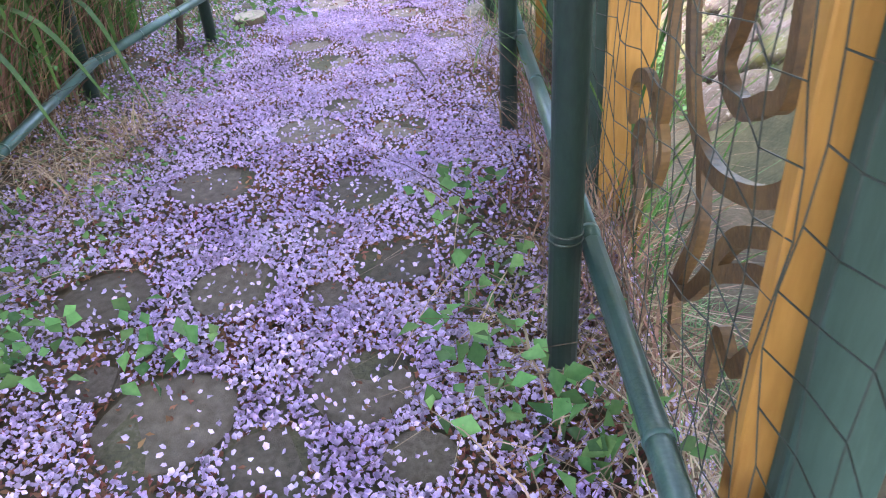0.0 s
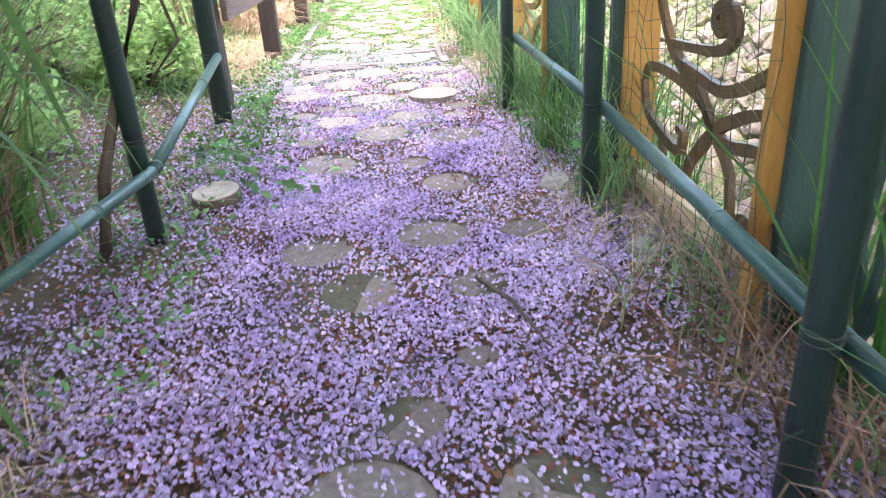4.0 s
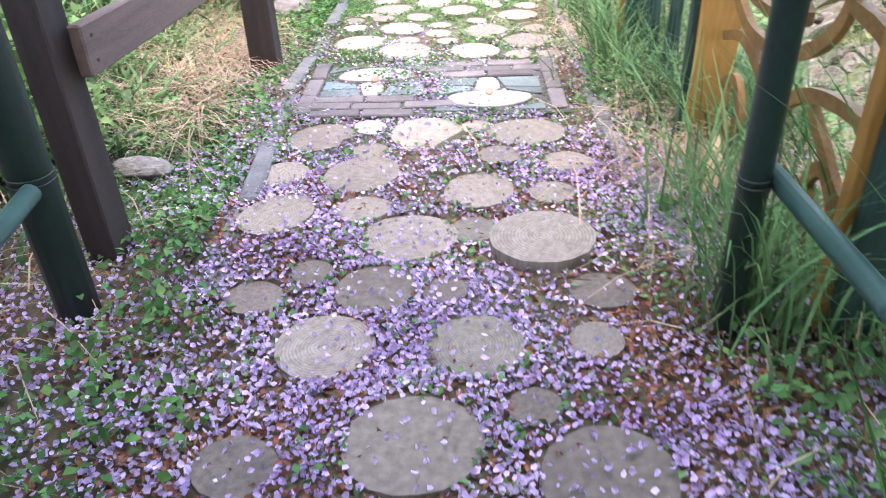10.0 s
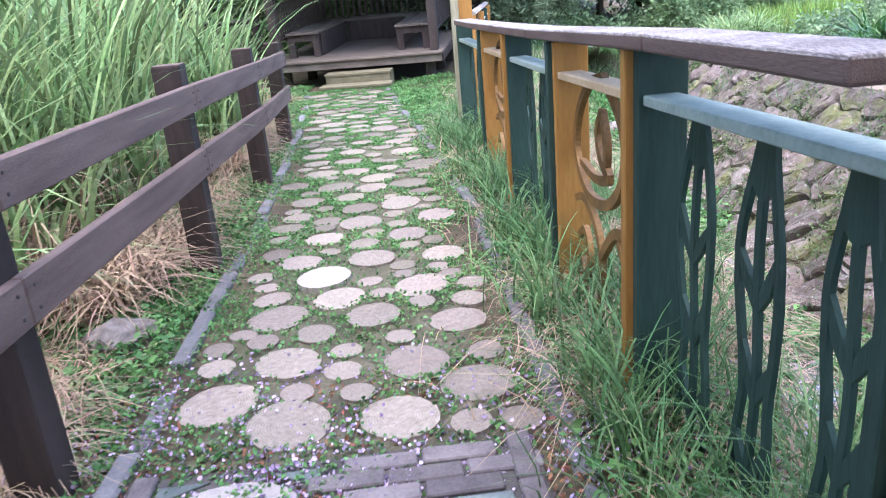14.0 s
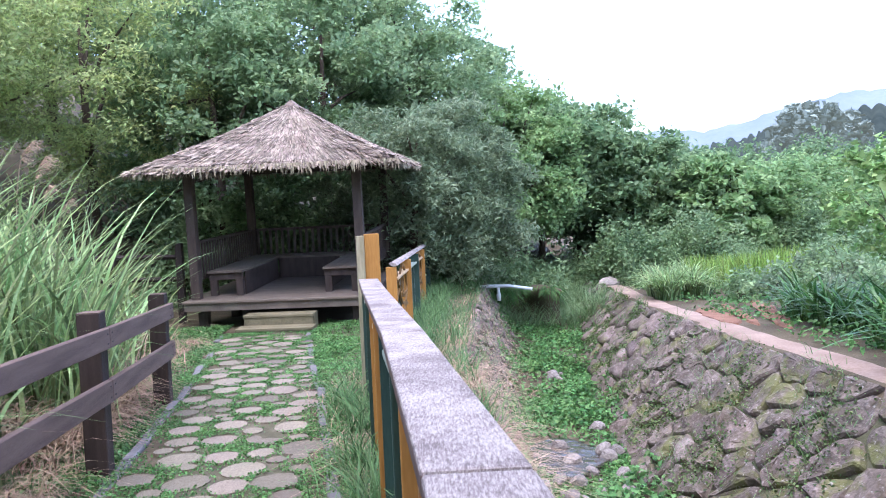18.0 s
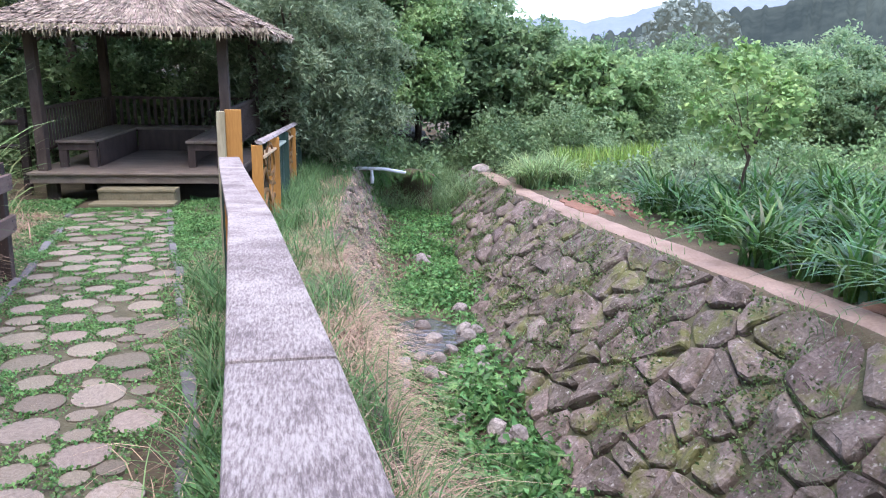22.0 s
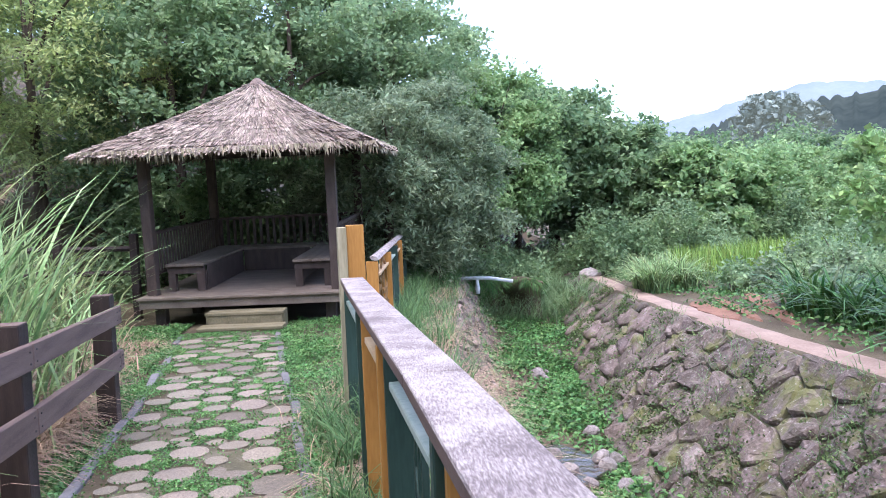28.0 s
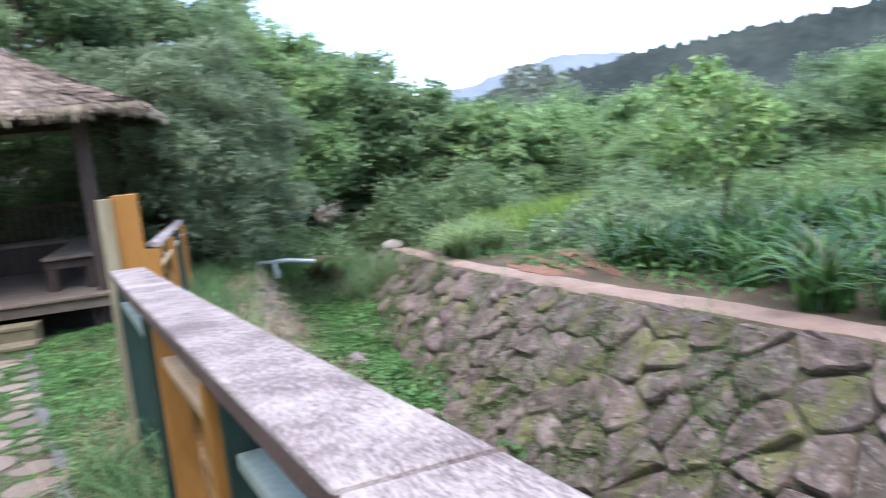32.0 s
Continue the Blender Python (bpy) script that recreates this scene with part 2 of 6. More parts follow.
def mossy(m, moss, lichen, much):
    """Cushions of moss that spread over neighbouring stones, and small pale lichen spots."""
    nt, n = m.node_tree, m.node_tree.nodes
    b, link = n["Principled BSDF"], nt.links.new
    geo, patch, spot = n.new("ShaderNodeNewGeometry"), n.new("ShaderNodeTexNoise"), n.new("ShaderNodeTexNoise")
    patch.inputs["Scale"].default_value, patch.inputs["Detail"].default_value, patch.inputs["Roughness"].default_value = 1.7, 8, 0.68
    spot.inputs["Scale"].default_value, spot.inputs["Detail"].default_value = 22.0, 3
    out = b.inputs["Base Color"].links[0].from_socket
    for tex, lo, hi, col in ((patch, 0.53 - much, 0.62 - much, moss), (spot, 0.62, 0.72, lichen)):
        link(geo.outputs["Position"], tex.inputs["Vector"])
        mr, mx = n.new("ShaderNodeMapRange"), n.new("ShaderNodeMix")
        mr.inputs["From Min"].default_value, mr.inputs["From Max"].default_value = lo, hi
        mr.inputs["To Max"].default_value = 0.85
        mx.data_type = "RGBA"
        link(tex.outputs[0], mr.inputs["Value"])
        link(mr.outputs[0], mx.inputs["Factor"])
        link(out, mx.inputs["A"])
        mx.inputs["B"].default_value = (*col, 1)
        out = mx.outputs["Result"]
    link(out, b.inputs["Base Color"])


for m_ in (M_STONE, M_STONE_STUFF):
    mossy(m_, (0.12, 0.125, 0.04), (0.34, 0.32, 0.29), -0.005)
M_MOSS = mat("mossy_fill", (0.035, 0.04, 0.018), (0.10, 0.095, 0.05), 0.95, 3, 30, 0.8, dist=0.03)
M_DIRT = mat("pale_dirt_path", (0.19, 0.13, 0.10), (0.32, 0.235, 0.19), 0.95, 2, 30, 0.5)
M_REDSOIL = mat("red_soil", (0.14, 0.065, 0.04), (0.25, 0.13, 0.085), 0.95, 4, 30, 0.9, dist=0.03)
M_WATER = mat("shallow_water", (0.05, 0.043, 0.034), (0.09, 0.075, 0.06), 0.06, 3, 9, 0.9, spec=1.0, dist=0.12)
M_WATER.node_tree.nodes["Principled BSDF"].inputs["IOR"].default_value = 2.0
M_ROCKS = mat("stream_rock", (0.13, 0.11, 0.10), (0.33, 0.29, 0.27), 0.8, 4, 40, 0.8, rnd="object", spread=0.3, dist=0.02)
M_WHITEPIPE = mat("white_plastic_pipe", (0.62, 0.62, 0.64), (0.78, 0.78, 0.80), 0.4, 5, 60, 0.1)
M_WIRE = mat("net_cord", (0.02, 0.025, 0.02), (0.04, 0.05, 0.04), 0.6, 8, 60, 0.0)
M_GRASS = leafy("grass", (0.07, 0.155, 0.055), (0.165, 0.285, 0.115), 0.5)
M_REED = leafy("reed_leaf", (0.13, 0.235, 0.08), (0.37, 0.47, 0.23), 0.65)
M_GRASS_DEEP = leafy("deep_grass", (0.035, 0.10, 0.022), (0.09, 0.20, 0.045), 0.5)
M_STRAP = leafy("strap_leaf", (0.035, 0.10, 0.025), (0.11, 0.225, 0.06), 0.6, 0.35, spec=0.5)
M_WEED = leafy("weed", (0.06, 0.155, 0.047), (0.155, 0.31, 0.105), 0.5)
M_MOSSLEAF = leafy("moss_leaf", (0.06, 0.105, 0.035), (0.14, 0.20, 0.075), 0.5)
M_LEAF = leafy("tree_leaf", (0.13, 0.225, 0.115), (0.36, 0.48, 0.255), 0.26, through_=0.5, scale=0.9)
M_LEAF_DARK = leafy("dark_tree_leaf", (0.11, 0.19, 0.095), (0.25, 0.36, 0.175), 0.26, through_=0.5, scale=0.9)
M_LEAF_GREY = leafy("grey_green_leaf", (0.13, 0.195, 0.11), (0.29, 0.365, 0.225), 0.28, through_=0.45, scale=1.2)
M_LEAF_LIGHT = leafy("light_leaf", (0.15, 0.265, 0.105), (0.34, 0.48, 0.22), 0.3, through_=0.5, scale=0.9)
M_LEAF_YOUNG = leafy("young_leaf", (0.18, 0.31, 0.10), (0.31, 0.455, 0.18), 0.4)
M_LEAF_OLIVE = leafy("bamboo_leaf", (0.30, 0.39, 0.16), (0.50, 0.58, 0.27), 0.4, through_=0.6)


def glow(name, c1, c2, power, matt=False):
    """Distant backdrop: the air's haze is painted as colour and given-off pale light."""
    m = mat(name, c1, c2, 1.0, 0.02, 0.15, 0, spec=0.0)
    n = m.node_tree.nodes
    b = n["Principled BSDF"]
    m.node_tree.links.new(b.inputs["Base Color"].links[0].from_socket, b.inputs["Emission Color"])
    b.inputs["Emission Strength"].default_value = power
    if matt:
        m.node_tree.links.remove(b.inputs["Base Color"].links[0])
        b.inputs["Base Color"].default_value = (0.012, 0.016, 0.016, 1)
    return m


# Haze is mixed into these base colours and their emission.
M_FAR = glow("haze_painted_mountain", (0.14, 0.175, 0.215), (0.17, 0.205, 0.245), 0.06)
M_MID = glow("haze_painted_ridge", (0.018, 0.028, 0.030), (0.066, 0.086, 0.083), 0.50, True)
M_GROVE = glow("haze_painted_grove", (0.15, 0.185, 0.165), (0.21, 0.25, 0.225), 0.10)



def peeling(name, bare, paint, worn):
    """Old paint on a board: flaking in fine flecks along the grain, worn off in larger stains."""
    m = mat(name, bare, paint, 0.9, 20, 90, 0.7, stretch=(1, 1, 1), dist=0.004)
    nt, n = m.node_tree, m.node_tree.nodes
    b, link = n["Principled BSDF"], nt.links.new
    tc = n.new("ShaderNodeTexCoord")
    grain = n.new("ShaderNodeMapping")
    grain.inputs["Scale"].default_value = (1.0, 0.16, 1.0)
    link(tc.outputs["Object"], grain.inputs["Vector"])
    fleck, stain = n.new("ShaderNodeTexNoise"), n.new("ShaderNodeTexNoise")
    fleck.inputs["Scale"].default_value, fleck.inputs["Detail"].default_value, fleck.inputs["Roughness"].default_value = 230.0, 6, 0.75
    stain.inputs["Scale"].default_value, stain.inputs["Detail"].default_value = 5.0, 4
    link(grain.outputs[0], fleck.inputs["Vector"])
    link(tc.outputs["Object"], stain.inputs["Vector"])
    mixed = n.new("ShaderNodeMath")
    mixed.operation = "MULTIPLY_ADD"
    mixed.inputs[1].default_value = 0.5
    link(stain.outputs[0], mixed.inputs[0])
    link(fleck.outputs[0], mixed.inputs[2])
    ramp = n.new("ShaderNodeValToRGB")
    ramp.color_ramp.elements[0].position, ramp.color_ramp.elements[0].color = 0.645, (*bare, 1)
    ramp.color_ramp.elements[1].position, ramp.color_ramp.elements[1].color = 0.88, (*paint, 1)
    ramp.color_ramp.elements.new(0.74).color = (*worn, 1)
    link(mixed.outputs[0], ramp.inputs[0])
    link(ramp.outputs[0], b.inputs["Base Color"])
    return m


M_RAIL = peeling("peeling_grey_handrail", (0.135, 0.108, 0.107), (0.39, 0.35, 0.33), (0.235, 0.20, 0.192))


# ---- builders ----
def obj(name, bm, material, parent=None, label=""):
    me = bpy.data.meshes.new(name)
    bm.to_mesh(me)
    bm.free()
    me.materials.append(material)
    o = new(name, me)
    if parent:
        o.parent = parent
    if label:
        tagged(o, label)
    return o


def part(name, bm, material, parent, label=""):
    return obj(name, bm, material, parent, label)


def share(name, me, m, parent=None):
    o = new(name, me)
    o.parent = parent
    o.matrix_basis = m
    return o


def empty(name, m, label, category, group=""):
    e = new(name)
    e.matrix_basis = m
    return tagged(e, label, category, group)


def box(x0, x1, y0, y1, z0, z1, bevel=0.004, bm=None):
    """A board with softly broken edges."""
    b = bmesh.new()
    bmesh.ops.create_cube(b, size=1)
    for v in b.verts:
        v.co = Vector(((x0 + x1) / 2 + v.co.x * (x1 - x0), (y0 + y1) / 2 + v.co.y * (y1 - y0), (z0 + z1) / 2 + v.co.z * (z1 - z0)))
    if bevel:
        bmesh.ops.bevel(b, geom=b.edges[:], offset=bevel, segments=1, affect="EDGES", profile=0.5)
    if bm is None:
        return b
    me = bpy.data.meshes.new("tmp")
    b.to_mesh(me)
    b.free()
    bm.from_mesh(me)
    bpy.data.meshes.remove(me)
    return bm


def tube(points, radii, sides=10, cap=True, bm=None, squash=1.0, up=None):
    """A round bar along a line of points."""
    bm = bm or bmesh.new()
    pts = [Vector(p) for p in points]
    radii = [radii] * len(pts) if isinstance(radii, (int, float)) else radii
    rings = []
    ref = Vector(up) if up else Vector((0.3, 0.2, 1)).normalized()
    for i, p in enumerate(pts):
        d = (pts[min(i + 1, len(pts) - 1)] - pts[max(i - 1, 0)]).normalized()
        a = d.cross(ref)
        if a.length < 0.05:
            a = d.cross(Vector((1, 0, 0)))
        a.normalize()
        b = a.cross(d)
        rings.append([bm.verts.new(p + radii[i] * (math.cos(k * math.tau / sides) * a + squash * math.sin(k * math.tau / sides) * b)) for k in range(sides)])
    for r0, r1 in zip(rings, rings[1:]):
        for k in range(sides):
            bm.faces.new((r0[k], r0[(k + 1) % sides], r1[(k + 1) % sides], r1[k])).smooth = sides > 6
    if cap:
        bm.faces.new(rings[0][::-1])
        bm.faces.new(rings[-1])
    return bm


def strip(points, width, thick, axis=(1, 0, 0), bm=None):
    """A flat bar sawn out of a board, that follows a line: width in the board's plane, thick across it (axis)."""
    bm = bm or bmesh.new()
    ax = Vector(axis).normalized() * thick / 2
    pts = [Vector(p) for p in points]
    widths = [width] * len(pts) if isinstance(width, (int, float)) else width
    rings = []
    for i, p in enumerate(pts):
        d = (pts[min(i + 1, len(pts) - 1)] - pts[max(i - 1, 0)]).normalized()
        s = d.cross(Vector(axis)).normalized() * widths[i] / 2
        rings.append([bm.verts.new(p + q) for q in (s + ax, -s + ax, -s - ax, s - ax)])
    for r0, r1 in zip(rings, rings[1:]):
        for k in range(4):
            bm.faces.new((r0[k], r0[(k + 1) % 4], r1[(k + 1) % 4], r1[k]))
    bm.faces.new(rings[0][::-1])
    bm.faces.new(rings[-1])
    return bm


def prism(outline, z0, z1, bevel=0.0):
    """A slab with the given outline."""
    bm = bmesh.new()
    low = [bm.verts.new((x, y, z0)) for x, y in outline]
    top = [bm.verts.new((x, y, z1)) for x, y in outline]
    n = len(outline)
    for k in range(n):
        bm.faces.new((low[k], low[(k + 1) % n], top[(k + 1) % n], top[k]))
    face = bm.faces.new(top)
    bm.faces.new(low[::-1])
    if bevel:
        bmesh.ops.bevel(bm, geom=face.edges[:], offset=bevel, segments=1, affect="EDGES", profile=0.5)
    return bm


def quads(name, verts, faces, material, kind="stuff", label="", category="", parent=None, smooth=False):
    """One mesh from arrays: verts (n, 3) and quad or triangle faces (m, k)."""
    me = bpy.data.meshes.new(name)
    verts, faces = np.asarray(verts, np.float32), np.asarray(faces, np.int32)
    k = faces.shape[1]
    me.vertices.add(len(verts))
    me.vertices.foreach_set("co", verts.ravel())
    me.loops.add(faces.size)
    me.loops.foreach_set("vertex_index", faces.ravel())
    me.polygons.add(len(faces))
    me.polygons.foreach_set("loop_start", np.arange(len(faces), dtype=np.int32) * k)
    if smooth:
        me.polygons.foreach_set("use_smooth", np.ones(len(faces), bool))
    me.update(calc_edges=True)
    me.materials.append(material)
    if name == "_mesh":
        return me
    o = new(name, me)
    if parent:
        o.parent = parent
    return tagged(o, label, category, "", kind)


def blades(base, height, width, lean, segs=3, droop=0.6):
    """Grass blades: arched, tapering ribbons. base (n, 3); height, width, lean (n,)."""
    n = len(base)
    az = R.uniform(0, math.tau, n)
    d = np.stack([np.cos(az), np.sin(az), 0 * az], 1)
    face = az + np.pi / 2 + R.normal(0, 0.5, n)
    s = np.stack([np.cos(face), np.sin(face), 0 * az], 1)
    rows = []
    for i in range(segs + 1):
        t = i / segs
        out = lean * height * (t ** 1.8)
        up = height * (t - droop * np.minimum(lean, 1.4) * 0.45 * t ** 2.6)
        c = base + d * out[:, None] + np.stack([0 * up, 0 * up, up], 1)
        w = (width * (1 - t) ** 0.7 * 0.5 + 0.0006)[:, None]
        rows += [c - s * w, c + s * w]
    v = np.stack(rows, 1).reshape(-1, 3)
    k = 2 * (segs + 1)
    f = np.concatenate([np.array([[2 * i, 2 * i + 1, 2 * i + 3, 2 * i + 2]]) for i in range(segs)])
    f = (np.arange(n)[:, None, None] * k + f[None]).reshape(-1, 4)
    return v, f


def leaves(c, size, flat=0.5, longer=2.0, bend=0.25):
    """Leaves: pointed, folded along the middle, turned at random. c (n, 3); size (n,)."""
    n = len(c)
    a = R.normal(0, 1, (n, 3))
    a[:, 2] *= 1 - flat * 0.6
    a /= np.linalg.norm(a, axis=1)[:, None]
    nrm = R.normal(0, 1, (n, 3)) * (1 - flat) + np.array([0, 0, 1.0])
    b = np.cross(nrm, a)
    b /= np.linalg.norm(b, axis=1)[:, None] + 1e-9
    up = np.cross(a, b)
    L, Wd = (size * longer / 2)[:, None], (size / 2)[:, None]
    v = np.stack([c - a * L, c + b * Wd - a * L * 0.1 + up * Wd * bend, c + a * L - up * L * bend, c - b * Wd - a * L * 0.1 + up * Wd * bend], 1).reshape(-1, 3)
    base = np.arange(n)[:, None] * 4
    f = np.concatenate([base + np.array([[0, 1, 2]]), base + np.array([[0, 2, 3]])])
    return v, f


def petals(c, size):
    """Fallen flowers: small cupped bells with an uneven rim, lying every way."""
    n = len(c)
    up = R.normal(0, 0.8, (n, 3)) + np.array([0, 0, 0.9])
    up /= np.linalg.norm(up, axis=1)[:, None]
    a = np.cross(up, R.normal(0, 1, (n, 3)))
    a /= np.linalg.norm(a, axis=1)[:, None] + 1e-9
    b = np.cross(up, a)
    deep = size * R.uniform(0.35, 1.0, n)
    ring = [c]
    for k in range(5):
        t = k * math.tau / 5
        r = (size * R.uniform(0.65, 1.15, n))[:, None]
        ring.append(c + (a * math.cos(t) + b * math.sin(t)) * r + up * (deep * R.uniform(0.6, 1.3, n))[:, None])
    v = np.stack(ring, 1).reshape(-1, 3)
    v[:, 2] = np.maximum(v[:, 2], np.repeat(c[:, 2], 6) - 0.008)
    base = np.arange(n)[:, None] * 6
    return v, np.concatenate([base + np.array([[0, 1 + k, 1 + (k + 1) % 5]]) for k in range(5)])


def joined(parts):
    vs, fs, k = [], [], 0
    for v, f in parts:
        vs.append(v)
        fs.append(f + k)
        k += len(v)
    return np.concatenate(vs), np.concatenate(fs)


# ---- the plan ----
def path_x(y):
    return np.interp(y, [-6, 2, 5.5, 8.8, 12, 15.5, 19.5, 24], [0.7, 0.0, -0.45, -0.98, -1.27, -1.72, -2.38, -2.6])


def fence_x(y):
    return np.interp(y, [-6, 0, 0.95, 2.45, 5.5, 6.9, 8.2, 9.2, 10.8, 14.4, 14.95, 24, 32], [1.8, 1.22, 1.14, 1.0, 0.68, 0.47, 0.27, 0.11, -0.03, -0.43, -0.48, 0.1, 1.0])


def rail_x(y):
    return np.interp(y, [8.22, 8.75, 9.2, 10.8, 14.4, 14.95], [0.178, 0.135, 0.10, -0.03, -0.43, -0.48])


def rail_h(y):
    return float(np.interp(y, [8.2, 9.3, 10.5, 11.5, 14.5, 30], [1.33, 1.31, 1.26, 1.235, 1.18, 1.15]))


def bank_x(y):
    return np.interp(y, [-10, 8, 12, 17.5, 24, 29, 40], [1.6, 0.75, 0.55, 0.52, 1.2, 1.9, 2.5])


def foot_x(y):
    return np.interp(y, [-10, 8, 13, 17, 20, 24, 29, 40], [3.4, 2.5, 2.55, 2.7, 2.95, 3.5, 4.4, 5.5])


def wall_x(y):
    return np.interp(y, [-10, 8, 13, 18, 23, 29, 40], [5.0, 4.25, 4.4, 4.4, 4.55, 5.1, 6.2])


def wall_z(y):
    return np.interp(y, [-10, 8, 13, 18, 23, 29, 60], [0.05, 0.0, -0.04, -0.16, -0.28, -0.42, -0.3])


def bed_z(y):
    return np.interp(y, [-10, 14, 20, 25, 29, 33], [-2.0, -1.85, -1.7, -1.3, -0.8, -0.5])


def wob(x, y, s, seed=0.0):
    return (np.sin(x * s * 1.3 + 1.7 * np.sin(y * s * 0.9 + seed) + seed) + np.sin(y * s * 1.1 + 1.9 * np.sin(x * s * 0.7 + 2 * seed))) * 0.5


def land(x, y):
    x, y = np.asarray(x, float), np.asarray(y, float)
    half = np.interp(y, [3, 6, 12, 17, 19, 25, 27], [1.25, 1.45, 1.3, 1.5, 2.6, 2.6, 2.0])
    u = path_x(y) - half - x
    left = np.where(u > 0, 0.5 * np.clip(u, 0, 1.2) ** 1.4 * 0.6 + 0.42 * np.clip(u - 0.9, 0, 14), 0)
    back = 0.22 * np.clip(y - 26 - 0.8 * np.clip(x - 2, 0, 8), 0, 40)
    back = back * np.clip((8 - x) / 8, 0, 1)
    z = left + back + 0.012 * wob(x, y, 4.0) + 0.03 * wob(x, y, 0.9, 1.0) * np.clip(u, 0, 1)
    bx, fx, wx = bank_x(y), foot_x(y), wall_x(y)
    t = np.clip((x - bx) / 0.75, 0, 1)
    z = z + (bed_z(y) - z * 0) * t ** 0.8 * (x < (fx + wx) / 2) * 1.0 + 0.05 * wob(x, y, 2.3) * (t > 0.2)
    s = np.clip((x - fx) / (wx - fx), 0, 1)
    up = bed_z(y) + (wall_z(y) - bed_z(y)) * s
    z = np.where(x > fx, np.where(s < 1, up - 0.06, wall_z(y) + back + 0.045 * np.clip(x - wx - 1.2, 0, 40) + 0.03 * wob(x, y, 1.2) * np.clip(x - wx - 1, 0, 1)), z)
    return z


def spread_axis(lo, hi, step, far, ratio=1.25):
    mid = list(np.arange(lo, hi + step / 2, step))
    a, b, d = [lo], [hi], step
    while b[-1] < far:
        d *= ratio
        a.append(a[-1] - d)
        b.append(b[-1] + d)
    return np.array(a[:0:-1] + mid + b[1:])


gx, gy = spread_axis(-6, 9, 0.16, 900), spread_axis(-4, 34, 0.2, 900)
GX, GY = np.meshgrid(gx, gy, indexing="ij")
gv = np.stack([GX, GY, land(GX, GY)], -1).reshape(-1, 3)
gi = np.arange(len(gx) * len(gy)).reshape(len(gx), len(gy))
gf = np.stack([gi[:-1, :-1], gi[1:, :-1], gi[1:, 1:], gi[:-1, 1:]], -1).reshape(-1, 4)
quads("ground", gv, gf, M_SOIL, "structure", "brown soil ground with a stream channel", "ground", smooth=True)


def lay(x, y, lift=0.0):
    return np.stack([x, y, land(x, y) + lift], 1)


# ---- path: bed, kerbs, cut-log stepping discs ----
def ribbon(name, fl, fr, y0, y1, lift, material, label, category, n=90, thick=0.03, rag=0.05):
    ys = np.linspace(y0, y1, n)
    l, r = fl(ys) + rag * wob(ys, ys * 0.3, 3.1), fr(ys) + rag * wob(ys, ys * 0.7, 2.7, 2.0)
    cols = 7
    v = []
    for k in range(cols):
        x = l + (r - l) * k / (cols - 1)
        edge = -thick if k in (0, cols - 1) else lift
        v.append(np.stack([x, ys, land(x, ys) + edge + 0.006 * wob(x, ys, 7.0)], 1))
    v = np.stack(v, 1).reshape(-1, 3)
    i = np.arange(n * cols).reshape(n, cols)
    f = np.stack([i[:-1, :-1], i[:-1, 1:], i[1:, 1:], i[1:, :-1]], -1).reshape(-1, 4)
    return quads(name, v, f, material, "structure", label, category, smooth=True)


M_BED = mat("path_bed", (0.05, 0.042, 0.032), (0.15, 0.125, 0.10), 0.95, 5, 60, 0.8, c3=(0.085, 0.08, 0.045), dist=0.02)
pavement = ribbon("pavement", lambda y: path_x(y) - 0.70, lambda y: path_x(y) + 0.70, -1.5, 19.7, 0.012, M_BED, "gritty brown garden path bed set with sawn log discs", "path")


def disc_mesh(seed, mat_top):
    r = random.Random(seed)
    n = 18
    ph, am = r.uniform(0, 6), r.uniform(0.02, 0.06)
    ring = [(math.cos(k * math.tau / n) * (1 + am * math.sin(2 * k * math.tau / n + ph) + r.uniform(-0.02, 0.02)),
             math.sin(k * math.tau / n) * (1 + am * math.sin(2 * k * math.tau / n + ph) + r.uniform(-0.02, 0.02))) for k in range(n)]
    bm = prism(ring, -0.05, 0.0, 0.0)
    top = max(bm.faces, key=lambda f: f.calc_center_median().z)
    bmesh.ops.inset_region(bm, faces=[top], thickness=0.05, depth=0.006)
    me = bpy.data.meshes.new("log_disc")
    bm.to_mesh(me)
    bm.free()
    me.materials.append(mat_top)
    return me


DISCS = [disc_mesh(k, M_DISC) for k in range(6)]
FAR = [disc_mesh(k + 60, M_DISC_FAR) for k in range(6)]
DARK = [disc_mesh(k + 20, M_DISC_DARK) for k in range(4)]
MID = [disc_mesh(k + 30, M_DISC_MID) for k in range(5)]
PALE = disc_mesh(40, M_DISC_PALE)
EARLY = [(-0.27, 1.36, 0.19), (0.24, 1.50, 0.15), (0.04, 1.24, 0.11), (0.43, 1.26, 0.09), (-0.72, 1.90, 0.16), (-0.29, 1.96, 0.15), (0.04, 1.92, 0.08),
         (-0.01, 2.65, 0.16), (0.22, 2.14, 0.14), (-0.66, 2.72, 0.18), (-0.54, 1.49, 0.08), (-0.06, 2.33, 0.07), (-0.37, 3.29, 0.17), (0.07, 3.33, 0.14),
         (-0.28, 3.61, 0.10), (-0.53, 4.37, 0.14), (-0.09, 4.40, 0.11), (0.11, 4.88, 0.11), (-0.10, 3.92, 0.07), (-0.90, 5.85, 0.17), (-0.65, 6.36, 0.16),
         (-0.54, 6.73, 0.13), (-0.22, 5.51, 0.14), (-0.28, 4.85, 0.15), (-0.75, 4.72, 0.15), (-0.42, 5.85, 0.09), (-0.20, 6.31, 0.16), (-0.96, 6.70, 0.14),
         (-1.05, 6.25, 0.10), (-0.21, 6.80, 0.08)]
